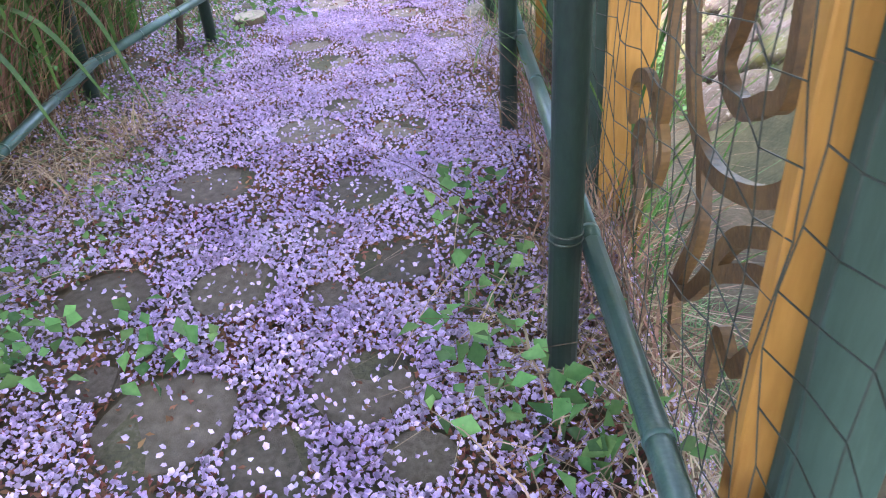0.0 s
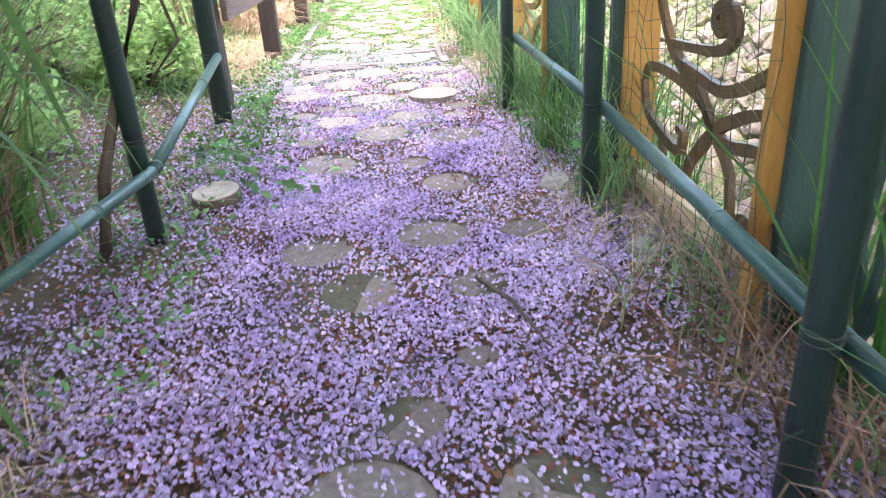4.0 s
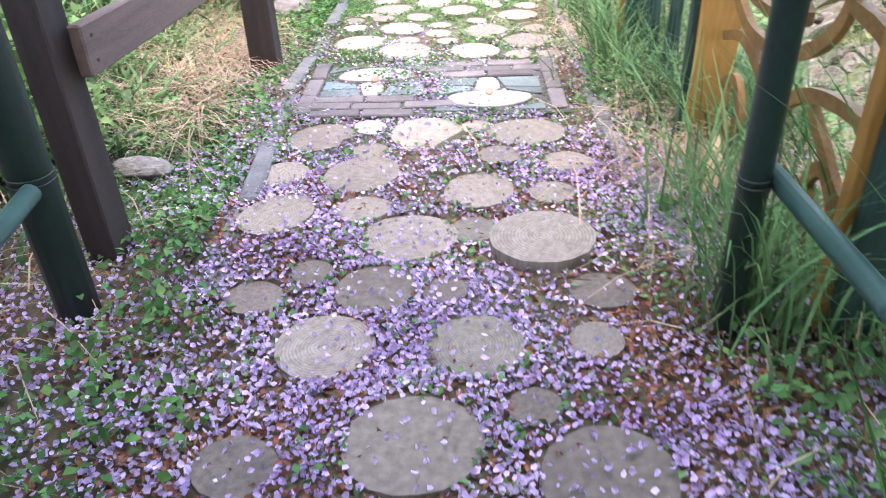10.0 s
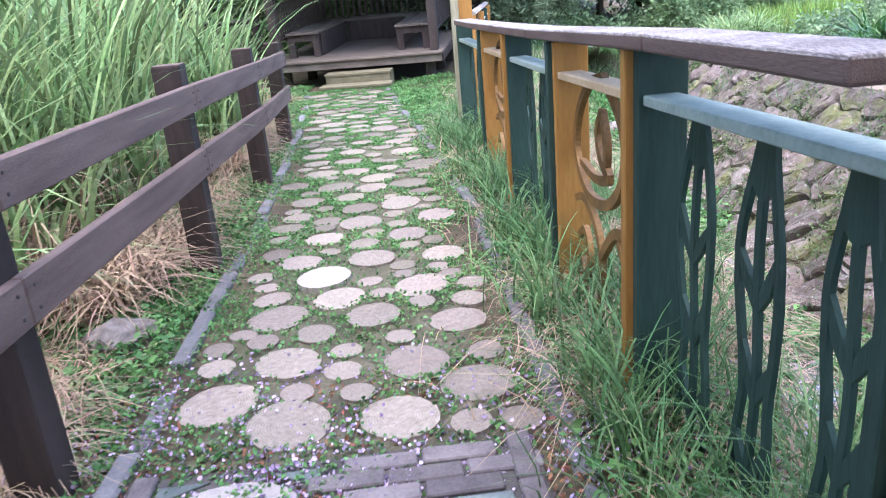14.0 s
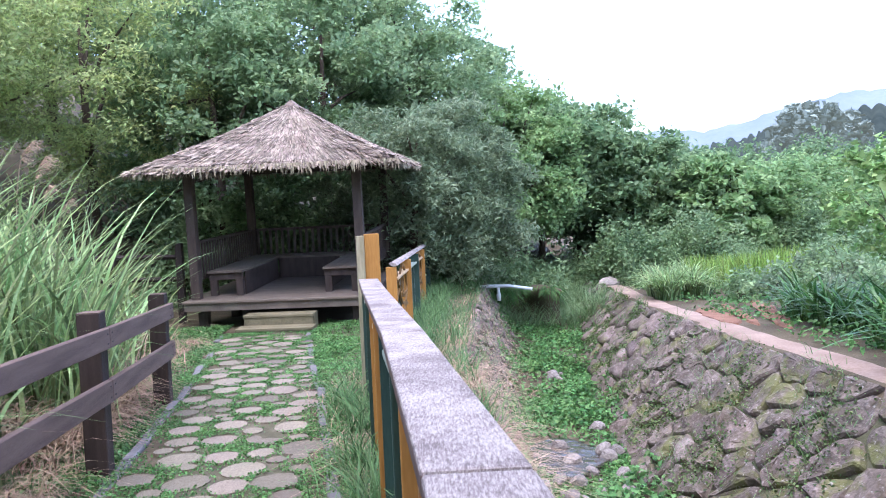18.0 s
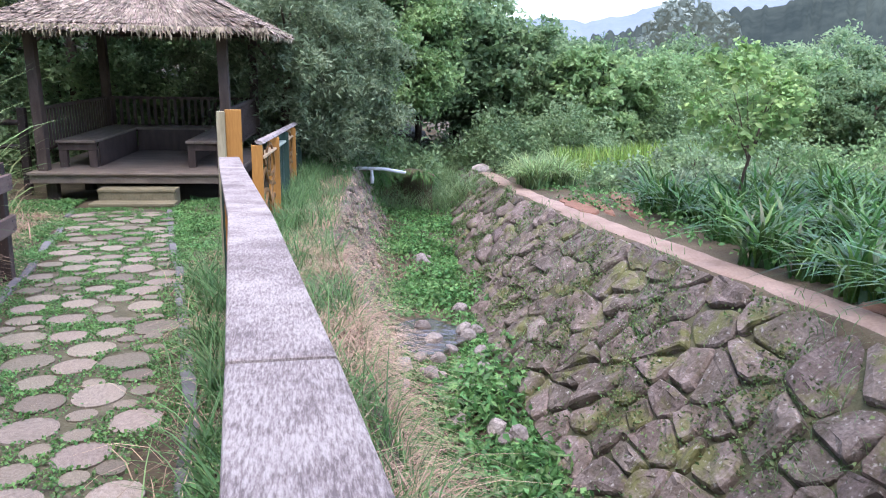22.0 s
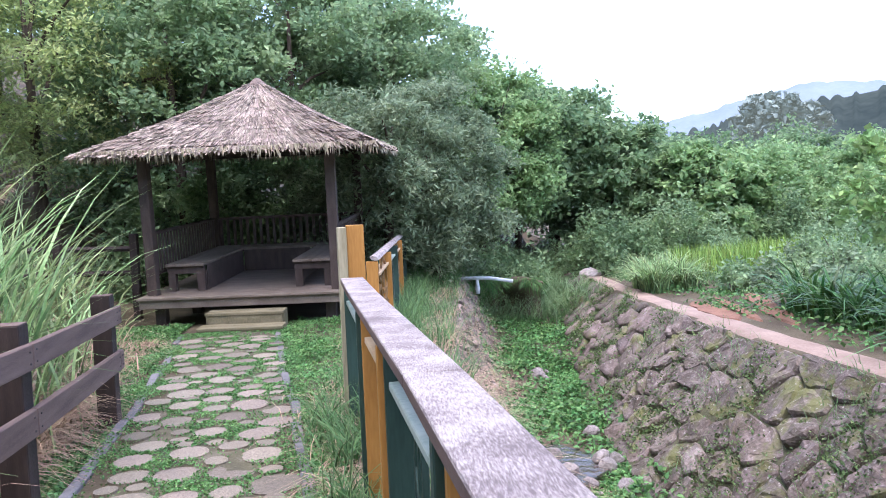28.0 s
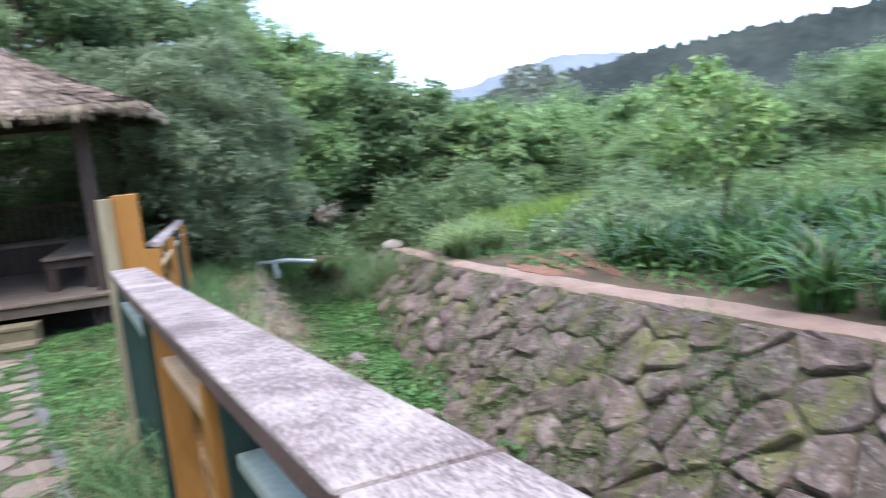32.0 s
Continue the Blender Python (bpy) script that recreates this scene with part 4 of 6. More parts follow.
for tops, hb in ((UP, 0.145), (LOW, 0.155)):
    for k in range(5):
        (x0, y0), (x1, y1) = BP[k], BP[min(k + 1, 4)]
        if k == 4:
            (xa, ya) = BP[3]
            x1, y1 = x0 + (x0 - xa) * 0.055, y0 + (y0 - ya) * 0.055
        d = Vector((x1 - x0, y1 - y0, 0))
        a, c = tops[k], tops[min(k + 1, 4)]
        bm = box(-0.022, 0.022, 0.002, d.length - 0.002, -hb, 0, 0.006)
        for v in bm.verts:
            v.co.z += a + (c - a) * v.co.y / d.length
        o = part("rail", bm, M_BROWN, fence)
        o.matrix_basis = pose(x0 + 0.10, y0, 0, 0, 0, math.degrees(math.atan2(-d.x, d.y)))
        for yy, zz in ((0.05, a), (d.length - 0.05, c)):
            for dz in (0.04, hb - 0.04):
                part("bolt", tube([(0.02, yy, zz - dz), (0.027, yy, zz - dz)], 0.006, 6, up=(0, 0, 1)), M_GROUT, o)


# ---- thatched pavilion ----
PAV = pose(-2.40, 20.62, 0.0, 3, 0, -5)
pav = empty("pavilion", PAV, "dark wooden garden pavilion with a thatched hip roof", "pavilion")
W2, DEP, ZD = 1.42, 3.2, 0.50
for k in range(20):
    y = -0.3 + (DEP + 0.55) * k / 20
    part("deck_board", box(-W2 - 0.16, W2 + 0.16, y, y + (DEP + 0.55) / 20 - 0.006, ZD - 0.035, ZD, 0.003), M_DECK, pav)
part("deck_fascia", box(-W2 - 0.14, W2 + 0.14, -0.26, -0.20, ZD - 0.17, ZD - 0.037, 0.005), M_DECK, pav)
for s in (-1, 1):
    part("deck_beam", box(s * (W2 + 0.12) - 0.05, s * (W2 + 0.12) + 0.05, -0.18, DEP + 0.2, ZD - 0.17, ZD - 0.037, 0.005), M_DARKWOOD, pav)
    for y in (0.0, DEP / 2, DEP):
        part("pier", box(s * (W2 - 0.1) - 0.08, s * (W2 - 0.1) + 0.08, y - 0.08, y + 0.08, -0.25, ZD - 0.172, 0.006), M_DARKWOOD, pav)
for x in (-W2, W2):
    for y in (0.0, DEP):
        part("post", box(x - 0.075, x + 0.075, y - 0.075, y + 0.075, ZD, 2.62, 0.006), M_DARKWOOD, pav)


def rail_side(p, q):
    d = Vector(q) - Vector(p)
    ang = math.degrees(math.atan2(d.y, d.x))
    top = part("top_rail", box(0.07, d.length - 0.07, -0.03, 0.03, ZD + 0.93, ZD + 0.98, 0.004), M_DARKWOOD, pav)
    top.matrix_basis = pose(p[0], p[1], 0, 0, 0, ang)
    low = part("bottom_rail", box(0.07, d.length - 0.07, -0.025, 0.025, ZD + 0.30, ZD + 0.34, 0.004), M_DARKWOOD, pav)
    low.matrix_basis = pose(p[0], p[1], 0, 0, 0, ang)
    n = int(d.length / 0.13)
    for k in range(n):
        x = 0.12 + (d.length - 0.24) * k / (n - 1)
        part("slat", box(x - 0.028, x + 0.028, -0.012, 0.012, ZD + 0.34, ZD + 0.93, 0.003), M_DARKWOOD, top)


rail_side((-W2, 0), (-W2, DEP))
rail_side((W2, 0), (W2, DEP))
rail_side((-W2, DEP), (W2, DEP))
# bench round three sides
for s in (-1, 1):
    x0, x1 = sorted((s * (W2 - 0.10), s * (W2 - 0.72)))
    for k in range(4):
        xa = x0 + (x1 - x0) * k / 4
        part("bench_board", box(xa, xa + (x1 - x0) / 4 - 0.006, 0.25, DEP - 0.12, ZD + 0.40, ZD + 0.44, 0.004), M_DECK, pav)
    part("bench_front", box(x0 + 0.015, x1 - 0.01, 0.30, 0.34, ZD + 0.28, ZD + 0.397, 0.004), M_DARKWOOD, pav)
    for xa in (x0 + 0.02, x1 - 0.14):
        part("bench_leg", box(xa, xa + 0.12, 0.30, 0.40, ZD + 0.002, ZD + 0.278, 0.004), M_DARKWOOD, pav)
    part("bench_side", box(min(s * (W2 - 0.72), s * (W2 - 0.70)), max(s * (W2 - 0.72), s * (W2 - 0.70)), 0.42, DEP - 0.75, ZD + 0.002, ZD + 0.397, 0.003), M_DARKWOOD, pav)
for k in range(4):
    part("bench_board", box(-W2 + 0.73, W2 - 0.73, DEP - 0.72 + 0.15 * k, DEP - 0.72 + 0.15 * k + 0.144, ZD + 0.40, ZD + 0.44, 0.004), M_DECK, pav)
part("bench_front", box(-W2 + 0.73, W2 - 0.73, DEP - 0.70, DEP - 0.67, ZD + 0.002, ZD + 0.397, 0.004), M_DARKWOOD, pav)
# eave beams and roof
EV, RB, RT, CY = 2.15, 2.68, 3.86, DEP / 2
for y in (0.0, DEP):
    part("eave_beam", box(-W2 - 0.12, W2 + 0.12, y - 0.05, y + 0.05, 2.622, 2.72, 0.005), M_DARKWOOD, pav)
for x in (-W2, W2):
    part("eave_beam", box(x - 0.05, x + 0.05, -0.12, DEP + 0.12, 2.724, 2.80, 0.005), M_DARKWOOD, pav)
for sx in (-1, 1):
    for sy in (-1, 1):
        part("hip_rafter", tube([(sx * EV * 0.94, CY + sy * EV * 0.94, RB - 0.06), (0, CY, RT - 0.42)], 0.045, 6), M_DARKWOOD, pav)
bm = bmesh.new()
ring = [[bm.verts.new((sx * EV * f, CY + sy * EV * f, RB + (RT - RB) * (1 - f) - 0.05 - dz)) for sx, sy in ((-1, -1), (1, -1), (1, 1), (-1, 1))] for f, dz in ((0.97, 0.0), (0.5, 0.03), (0.02, 0.0))]
for a, b in zip(ring, ring[1:]):
    for k in range(4):
        bm.faces.new((a[k], a[(k + 1) % 4], b[(k + 1) % 4], b[k]))
bm.faces.new(ring[-1])
part("thatch_mat", bm, M_THATCH_BASE, pav)


def thatch(side, rows=17):
    """Overlapping courses of split leaf thatch on one slope, with ragged lower ends."""
    ca, sa = math.cos(side * math.pi / 2), math.sin(side * math.pi / 2)
    vs = []
    for r in range(rows):
        f = 1.03 - r / rows * 0.98
        n = int(300 * f) + 6
        u = (np.arange(n) + R.uniform(0, 1, n)) / n * 2 - 1
        for rep in range(2):
            uu = u + R.normal(0, 0.01, n)
            f0 = f + R.normal(0, 0.010, n) + (0.012 if r == 0 else 0)
            f1 = np.maximum(f0 - 0.115, 0.005)
            w = R.uniform(0.006, 0.015, n)
            sag = 0.02 * np.sin(uu * 5 + r)
            for_pts = []
            for ff, lift in ((f0, 0.035), (f1, 0.012)):
                x, yv = uu * EV * ff, -EV * ff
                z = RB + (RT - RB) * (1 - ff) + lift + R.uniform(0, 0.02, n) - (0.05 if r == 0 and lift > 0.03 else 0) * R.uniform(0, 1, n) + sag * 0.3 - 0.06 * np.sin(np.clip(ff, 0, 1) * np.pi)
                for_pts.append((x, yv, z))
            (xa, ya, za), (xb, yb, zb) = for_pts
            slant = R.normal(0, 0.02, n)
            q = np.stack([np.stack([xa - w + slant, ya, za], 1), np.stack([xa + w + slant, ya - R.uniform(-0.02, 0.04, n), za - R.uniform(0, 0.02, n)], 1), np.stack([xb + w, yb, zb], 1), np.stack([xb - w, yb, zb], 1)], 1)
            vs.append(q.reshape(-1, 3))
    v = np.concatenate(vs)
    v = np.stack([v[:, 0] * ca - v[:, 1] * sa, CY + v[:, 0] * sa + v[:, 1] * ca, v[:, 2]], 1)
    f = np.arange(len(v)).reshape(-1, 4)
    return v, f


for s in range(4):
    v, f = thatch(s)
    quads("thatch_slope", v, f, M_THATCH, "stuff", "weathered grey-brown leaf thatch", "", pav)


def fringe(side, n=260):
    """Pointed leaf ends that hang unevenly from one eave."""
    ca, sa = math.cos(side * math.pi / 2), math.sin(side * math.pi / 2)
    x = R.uniform(-1.02, 1.02, n) * EV
    w, h, o = R.uniform(0.008, 0.018, n), R.uniform(0.07, 0.18, n), R.uniform(-0.01, 0.05, n)
    y = np.full(n, -EV * 1.03)
    tip = x + R.normal(0, 0.03, n)
    v = np.stack([np.stack([x - w, y, RB + 0.03 + 0 * x], 1), np.stack([x + w, y - 0.01, RB + 0.03 + 0 * x], 1), np.stack([tip + w * 0.5, y - o, RB - h * 0.6], 1), np.stack([tip, y - o - 0.01, RB - h], 1)], 1).reshape(-1, 3)
    v = np.stack([v[:, 0] * ca - v[:, 1] * sa, CY + v[:, 0] * sa + v[:, 1] * ca, v[:, 2]], 1)
    return v, np.arange(len(v)).reshape(-1, 4)


for s in range(4):
    v, f = fringe(s)
    quads("thatch_fringe", v, f, M_FRINGE, "stuff", "pale ragged leaf ends along the eave", "", pav)
part("ridge_cap", tube([(0, CY, RT - 0.10), (0, CY, RT), (0, CY, RT + 0.07)], [0.22, 0.12, 0.03], 12), M_THATCH_BASE, pav)

steps = empty("wooden_steps", PAV @ pose(0.12, -0.32, 0), "two mossy wooden plank steps before the pavilion", "steps")
for k, (z, y0, y1, h) in enumerate(((0.29, -0.28, 0.02, 0.58), (0.13, -0.58, -0.284, 0.62))):
    for j in range(2):
        ya = y0 + (y1 - y0) * j / 2
        part("tread", box(-h, h, ya, ya + (y1 - y0) / 2 - 0.006, z - 0.04, z, 0.004), M_STEP, steps)
    part("riser", box(-h + 0.02, h - 0.02, y0 + 0.012, y0 + 0.04, -0.03 if k else 0.0, z - 0.042, 0.003), M_STEP, steps)
    for s in (-1, 1):
        part("side", box(min(s * h, s * (h - 0.03)), max(s * h, s * (h - 0.03)), y0 + 0.045, y1 - 0.01, -0.03, z - 0.042, 0.003), M_STEP, steps)


# ---- stone retaining wall across the stream ----
def rock_mesh(seed, material, name, sub=2, rough=0.3, flat=False):
    r = random.Random(seed)
    bm = bmesh.new()
    bmesh.ops.create_icosphere(bm, subdivisions=sub, radius=1)
    off = Vector((r.uniform(0, 50), r.uniform(0, 50), r.uniform(0, 50)))
    cuts = [Vector((r.gauss(0, 1), r.gauss(0, 1), r.gauss(0, 1))).normalized() for _ in range(14)]
    for v in bm.verts:
        d = v.co.normalized()
        k = 1.0
        for c in cuts:
            k = min(k, 0.74 / d.dot(c)) if d.dot(c) > 0.74 else k
        v.co = d * k * (1 + rough * 0.6 * noise.noise(d * 1.6 + off))
        if flat:
            v.co.z = min(v.co.z, 0.5 + 0.16 * noise.noise(d * 2.3 + off))
    me = bpy.data.meshes.new(name)
    bm.to_mesh(me)
    bm.free()
    me.materials.append(material)
    return me


wall = ribbon("wall_stone", lambda y: foot_x(y) - 0.1, lambda y: wall_x(y) + 0.02, 6.0, 30.0, 0.055, M_MOSS, "sloping dry stone retaining wall along the stream, mossy joints", "wall", n=80, thick=0.02, rag=0.0)
rs = random.Random(11)


def wall_point(y, s):
    a, b = float(foot_x(y)), float(wall_x(y))
    return Vector((a + (b - a) * s, y, float(bed_z(y)) + (float(wall_z(y)) - float(bed_z(y))) * s))


def near_point(y, s):
    a = float(bank_x(y))
    return Vector((a + 0.70 * (1 - s), y, float(bed_z(y)) * (1 - s) + 0.0))


def cells_of(pts, lo, hi, vtop):
    """The cell of each point: what lies nearer to it than to any other."""
    out = []
    for i, (u, v) in enumerate(pts):
        poly = [(u - 0.6, max(v - 0.6, -0.05)), (u + 0.6, max(v - 0.6, -0.05)), (u + 0.6, min(v + 0.6, vtop(u))), (u - 0.6, min(v + 0.6, vtop(u)))]
        for j, (a, b) in enumerate(pts):
            if i == j or abs(a - u) > 1.1 or abs(b - v) > 1.1:
                continue
            mx, my, dx, dy = (a + u) / 2, (b + v) / 2, a - u, b - v
            new_poly = []
            for (x0, y0), (x1, y1) in zip(poly, poly[1:] + poly[:1]):
                d0, d1 = (x0 - mx) * dx + (y0 - my) * dy, (x1 - mx) * dx + (y1 - my) * dy
                if d0 <= 0:
                    new_poly.append((x0, y0))
                if (d0 < 0) != (d1 < 0) and d0 != d1:
                    t = d0 / (d0 - d1)
                    new_poly.append((x0 + (x1 - x0) * t, y0 + (y1 - y0) * t))
            poly = new_poly
            if len(poly) < 3:
                break
        out.append(poly)
    return out


def stone(poly, point, length, thick):
    """One wall stone that fills its cell: split faces, worn edges, bedded deep in the wall."""
    cu, cv = sum(p[0] for p in poly) / len(poly), sum(p[1] for p in poly) / len(poly)
    ring = []
    for p, q in zip(poly, poly[1:] + poly[:1]):
        n = 2 if math.hypot(q[0] - p[0], q[1] - p[1]) < 0.16 else 3
        for k in range(n):
            t = (k + 0.5) / n
            ring.append((p[0] + (q[0] - p[0]) * t - cu, p[1] + (q[1] - p[1]) * t - cv))
    size = max(0.06, sum(math.hypot(*p) for p in ring) / len(ring))
    gap = 1 - 0.012 / size
    ring = [(x * gap * rs.uniform(0.95, 1.0), y * gap * rs.uniform(0.95, 1.0)) for x, y in ring]
    L = length(cu)
    o, up = point(cu, cv / L), point(cu, 1) - point(cu, 0)
    up.normalize()
    al = Vector((0, 1, 0))
    out_ = al.cross(up).normalized()
    if out_.z < 0:
        out_ = -out_
    tx, ty = rs.gauss(0, 0.09), rs.gauss(0, 0.09)
    off = Vector((rs.uniform(0, 90), rs.uniform(0, 90), 0))
    base = thick * rs.uniform(0.65, 1.15)
    bm = bmesh.new()
    rows = []
    for f, h in ((0.98, -0.16), (1.0, 0.0), (0.985, base * 0.55), (0.90, base * 0.98), (0.5, base * 1.02)):
        row = []
        for x, y in ring:
            z = h + (0 if h < 0 else tx * x + ty * y + 0.045 * noise.noise(Vector((x * f * 7, y * f * 7, 0)) + off) + 0.02 * noise.noise(Vector((x * f * 19, y * f * 19, 3)) + off))
            row.append(bm.verts.new(al * (x * f) + up * (y * f) + out_ * z))
        rows.append(row)
    n = len(ring)
    for r0, r1 in zip(rows, rows[1:]):
        for k in range(n):
            bm.faces.new((r0[k], r0[(k + 1) % n], r1[(k + 1) % n], r1[k])).smooth = False
    bm.faces.new(rows[-1]).smooth = False
    bmesh.ops.recalc_face_normals(bm, faces=bm.faces[:])
    return bm, o


def stone_face(parent, point, length, y0, y1, cell, near, limit, thick):
    pts, v, row = [], cell * 0.4, 0
    top = max(length(y) for y in (y0, (y0 + y1) / 2, y1))
    while v < top:
        u = y0 + cell * 0.5 * (row % 2)
        while u < y1:
            if v < length(u) - 0.06 and rs.random() > 0.17:
                pts.append((u + rs.uniform(-0.42, 0.42) * cell, min(max(v + rs.uniform(-0.42, 0.42) * cell, 0.03), length(u) - 0.07)))
            u += cell * rs.uniform(0.75, 1.25)
        v += cell * 0.86
        row += 1
    joined_far, count = [], 0
    for (u, v), poly in zip(pts, cells_of(pts, y0, y1, length)):
        if len(poly) < 3 or abs(sum(p[0] * q[1] - q[0] * p[1] for p, q in zip(poly, poly[1:] + poly[:1]))) < 0.012:
            continue
        bm, o = stone(poly, point, length, thick)
        if near[0] < u < near[1] and count < limit:
            s_ = obj("boulder", bm, M_STONE, parent)
            s_.matrix_basis = Matrix.Translation(o)
            count += 1
        else:
            bm.verts.index_update()
            vs_ = np.array([tuple(q.co + o) for q in bm.verts])
            bmesh.ops.triangulate(bm, faces=bm.faces[:])
            bm.verts.index_update()
            joined_far.append((vs_, np.array([[q.index for q in f.verts] for f in bm.faces])))
            bm.free()
    v, f = joined(joined_far)
    quads("boulders", v, f, M_STONE_STUFF, "stuff", "further boulders of the retaining wall", "", parent, False)


def wall_len(y):
    return (wall_point(y, 1) - wall_point(y, 0)).length


def near_len(y):
    return (near_point(y, 1) - near_point(y, 0)).length


stone_face(wall, wall_point, wall_len, 8.0, 29.5, 0.42, (10.5, 20.5), 300, 0.07)
bank = ribbon("wall_bank", lambda y: bank_x(y) + 0.02, lambda y: bank_x(y) + 0.68, 16.6, 28.5, 0.0, M_MOSS, "low stone lining of the stream bank, half overgrown", "wall", n=60, thick=0.02, rag=0.0)
stone_face(bank, near_point, near_len, 16.8, 28.5, 0.27, (17.0, 22.0), 150, 0.05)

ribbon("dirt_path", lambda y: wall_x(y) + 0.05, lambda y: wall_x(y) + 0.56, 5.0, 30.0, 0.02, M_DIRT, "narrow trodden dirt path on top of the stone wall", "path")

# stream
def pool(cx, cy, rx, ry, z, name="stream_pool"):
    pts = [(cx + rx * math.cos(k * math.tau / 28) * (1 + 0.22 * math.sin(3 * k * math.tau / 28 + cx)), cy + ry * math.sin(k * math.tau / 28) * (1 + 0.18 * math.sin(2 * k * math.tau / 28 + cy))) for k in range(28)]
    o = obj(name, prism(pts, z - 0.05, z), M_WATER)
    tagged(o, "still dark shallow water between stones, mirroring the sky", "water", "", "structure")


pool(1.9, 18.2, 0.55, 0.75, -1.69)
pool(2.0, 12.6, 0.30, 0.75, -1.79)
pool(1.9, 10.5, 0.4, 0.9, -1.76)
ROCKS = [rock_mesh(300 + k, M_ROCKS, "rock") for k in range(5)]
for k in range(90):
    y = rs.uniform(9.5, 24) if k < 40 else rs.gauss(16.9, 1.0) if k < 70 else rs.gauss(12.6, 0.7)
    x = float(bank_x(y)) + 0.55 + rs.uniform(0, 1) * (float(foot_x(y)) - float(bank_x(y)) - 0.7)
    r = rs.uniform(0.05, 0.17)
    o = share("rock", ROCKS[k % 5], pose(x, y, float(land(x, y)) + r * 0.25, rs.uniform(0, 40), rs.uniform(0, 40), rs.uniform(0, 360)) @ Matrix.Diagonal((r, r * rs.uniform(0.8, 1.3), r * 0.75, 1)))
    tagged(o, "rounded brown stream rock lying in the bed", "rock", "stream rocks")
o = share("rock", ROCKS[1], pose(5.3, 28.7, -0.34, 0, 0, 20) @ Matrix.Diagonal((0.42, 0.25, 0.2, 1)))
tagged(o, "flat pale rock at the end of the dirt path", "rock")

# white pipe with a tap over the stream
wp = empty("water_pipe", pose(1.83, 26.0, -0.06), "white plastic water pipe with a tap hanging over the stream", "pipe")
part("pipe", tube([(-0.62, 0.1, 0.02), (-0.2, 0, 0.05), (0.3, 0, 0.03), (0.85, -0.1, -0.06)], 0.04, 10), M_WHITEPIPE, wp)
part("tap", tube([(0.03, 0, 0.0), (0.03, -0.02, -0.12), (0.03, -0.03, -0.2), (0.03, -0.04, -0.32)], [0.035, 0.04, 0.06, 0.045], 10), M_WHITEPIPE, wp)

# undercut earth bank at the head of the stream, with dead grass hanging over it
ex = np.linspace(0.9, 3.45, 30)
ew = 26.35 + 0.16 * np.sin(ex * 3.1) + 0.08 * np.sin(ex * 7.3 + 1)
rows_ = []
for dy, z, rough_ in ((1.6, -0.42, 0.05), (0.5, -0.16, 0.05), (0.06, -0.17, 0.05), (0.0, -0.28, 0.07), (0.22, -0.5, 0.09), (0.24, -0.8, 0.09), (0.05, -1.1, 0.1), (-0.3, -1.45, 0.05)):
    rows_.append(np.stack([ex, ew + dy + rough_ * np.sin(ex * 9 + z * 7), z + rough_ * np.sin(ex * 5.3 + z * 11)], 1))
ev = np.stack(rows_, 1).reshape(-1, 3)
ei = np.arange(len(ex) * 8).reshape(len(ex), 8)
quads("earth_bank", ev, np.stack([ei[:-1, :-1], ei[:-1, 1:], ei[1:, 1:], ei[1:, :-1]], -1).reshape(-1, 4), M_SOIL, "structure", "dark undercut earth bank at the head of the stream", "bank", smooth=True)
n = 520
hx = R.choice([1.5, 1.9, 2.15, 2.5, 3.1], n) + R.normal(0, 0.12, n)
hy = 26.3 + 0.16 * np.sin(hx * 3.1) + 0.08 * np.sin(hx * 7.3 + 1) + R.normal(0, 0.05, n)
top_ = np.stack([hx, hy, -0.16 + R.uniform(-0.05, 0.08, n)], 1)
sw, ln = R.normal(0, 0.2, n), R.uniform(0.15, 0.6, n) * (0.6 + 0.4 * np.sin(hx * 4.0))
tip_ = top_ + np.stack([sw, -R.uniform(0.05, 0.3, n), -ln], 1)
mid_ = (top_ + tip_) / 2 + np.stack([0 * hx, -0.08 + 0 * hx, 0.06 + 0 * hx], 1)
wd_ = np.stack([R.uniform(0.005, 0.014, n), 0 * hx, 0 * hx], 1)
hv = np.stack([top_ - wd_, top_ + wd_, mid_ + wd_, mid_ - wd_, tip_ + wd_ * 0.2, tip_ - wd_ * 0.2], 1).reshape(-1, 3)
hb = np.arange(n)[:, None] * 6
hf = np.concatenate([hb + np.array([[0, 1, 2, 3]]), hb + np.array([[3, 2, 4, 5]])])
quads("hanging_grass", hv, hf, M_GRASS_DEEP, "stuff", "dark sedge hanging over the earth bank", "grass")

# fence that goes on behind the pavilion
for k, (a, b) in enumerate(((17.2, 18.9), (18.9, 20.6), (20.6, 22.3), (22.3, 24.0))):
    fence_bay(a, b, k % 2 == 1, True)
r2 = empty("handrail", pose(0, 0, 0), "weathered grey handrail of the further fence", "handrail")
for a, b in ((17.2, 20.6), (20.6, 24.0)):
    part("rail_board", tube([(float(fence_x(a)), a, rail_h(a) - 0.02), (float(fence_x(b)), b, rail_h(b) - 0.02)], 0.055, 6, squash=0.45), M_RAIL, r2)
back = empty("rail_fence", pose(0, 0, 0), "dark brown rail fence behind the pavilion", "fence")
for z in (0.55, 0.95):
    part("rail", tube([(-4.3, 21.6, z + 0.25), (-5.4, 21.2, z + 0.3), (-6.6, 20.4, z + 0.35)], 0.05, 6), M_BROWN_POST, back)
for x, y in ((-4.35, 21.55), (-5.4, 21.15), (-6.6, 20.35)):
    part("post", box(x - 0.06, x + 0.06, y - 0.06, y + 0.06, float(land(x, y)) - 0.1, 1.45, 0.006), M_BROWN_POST, back)


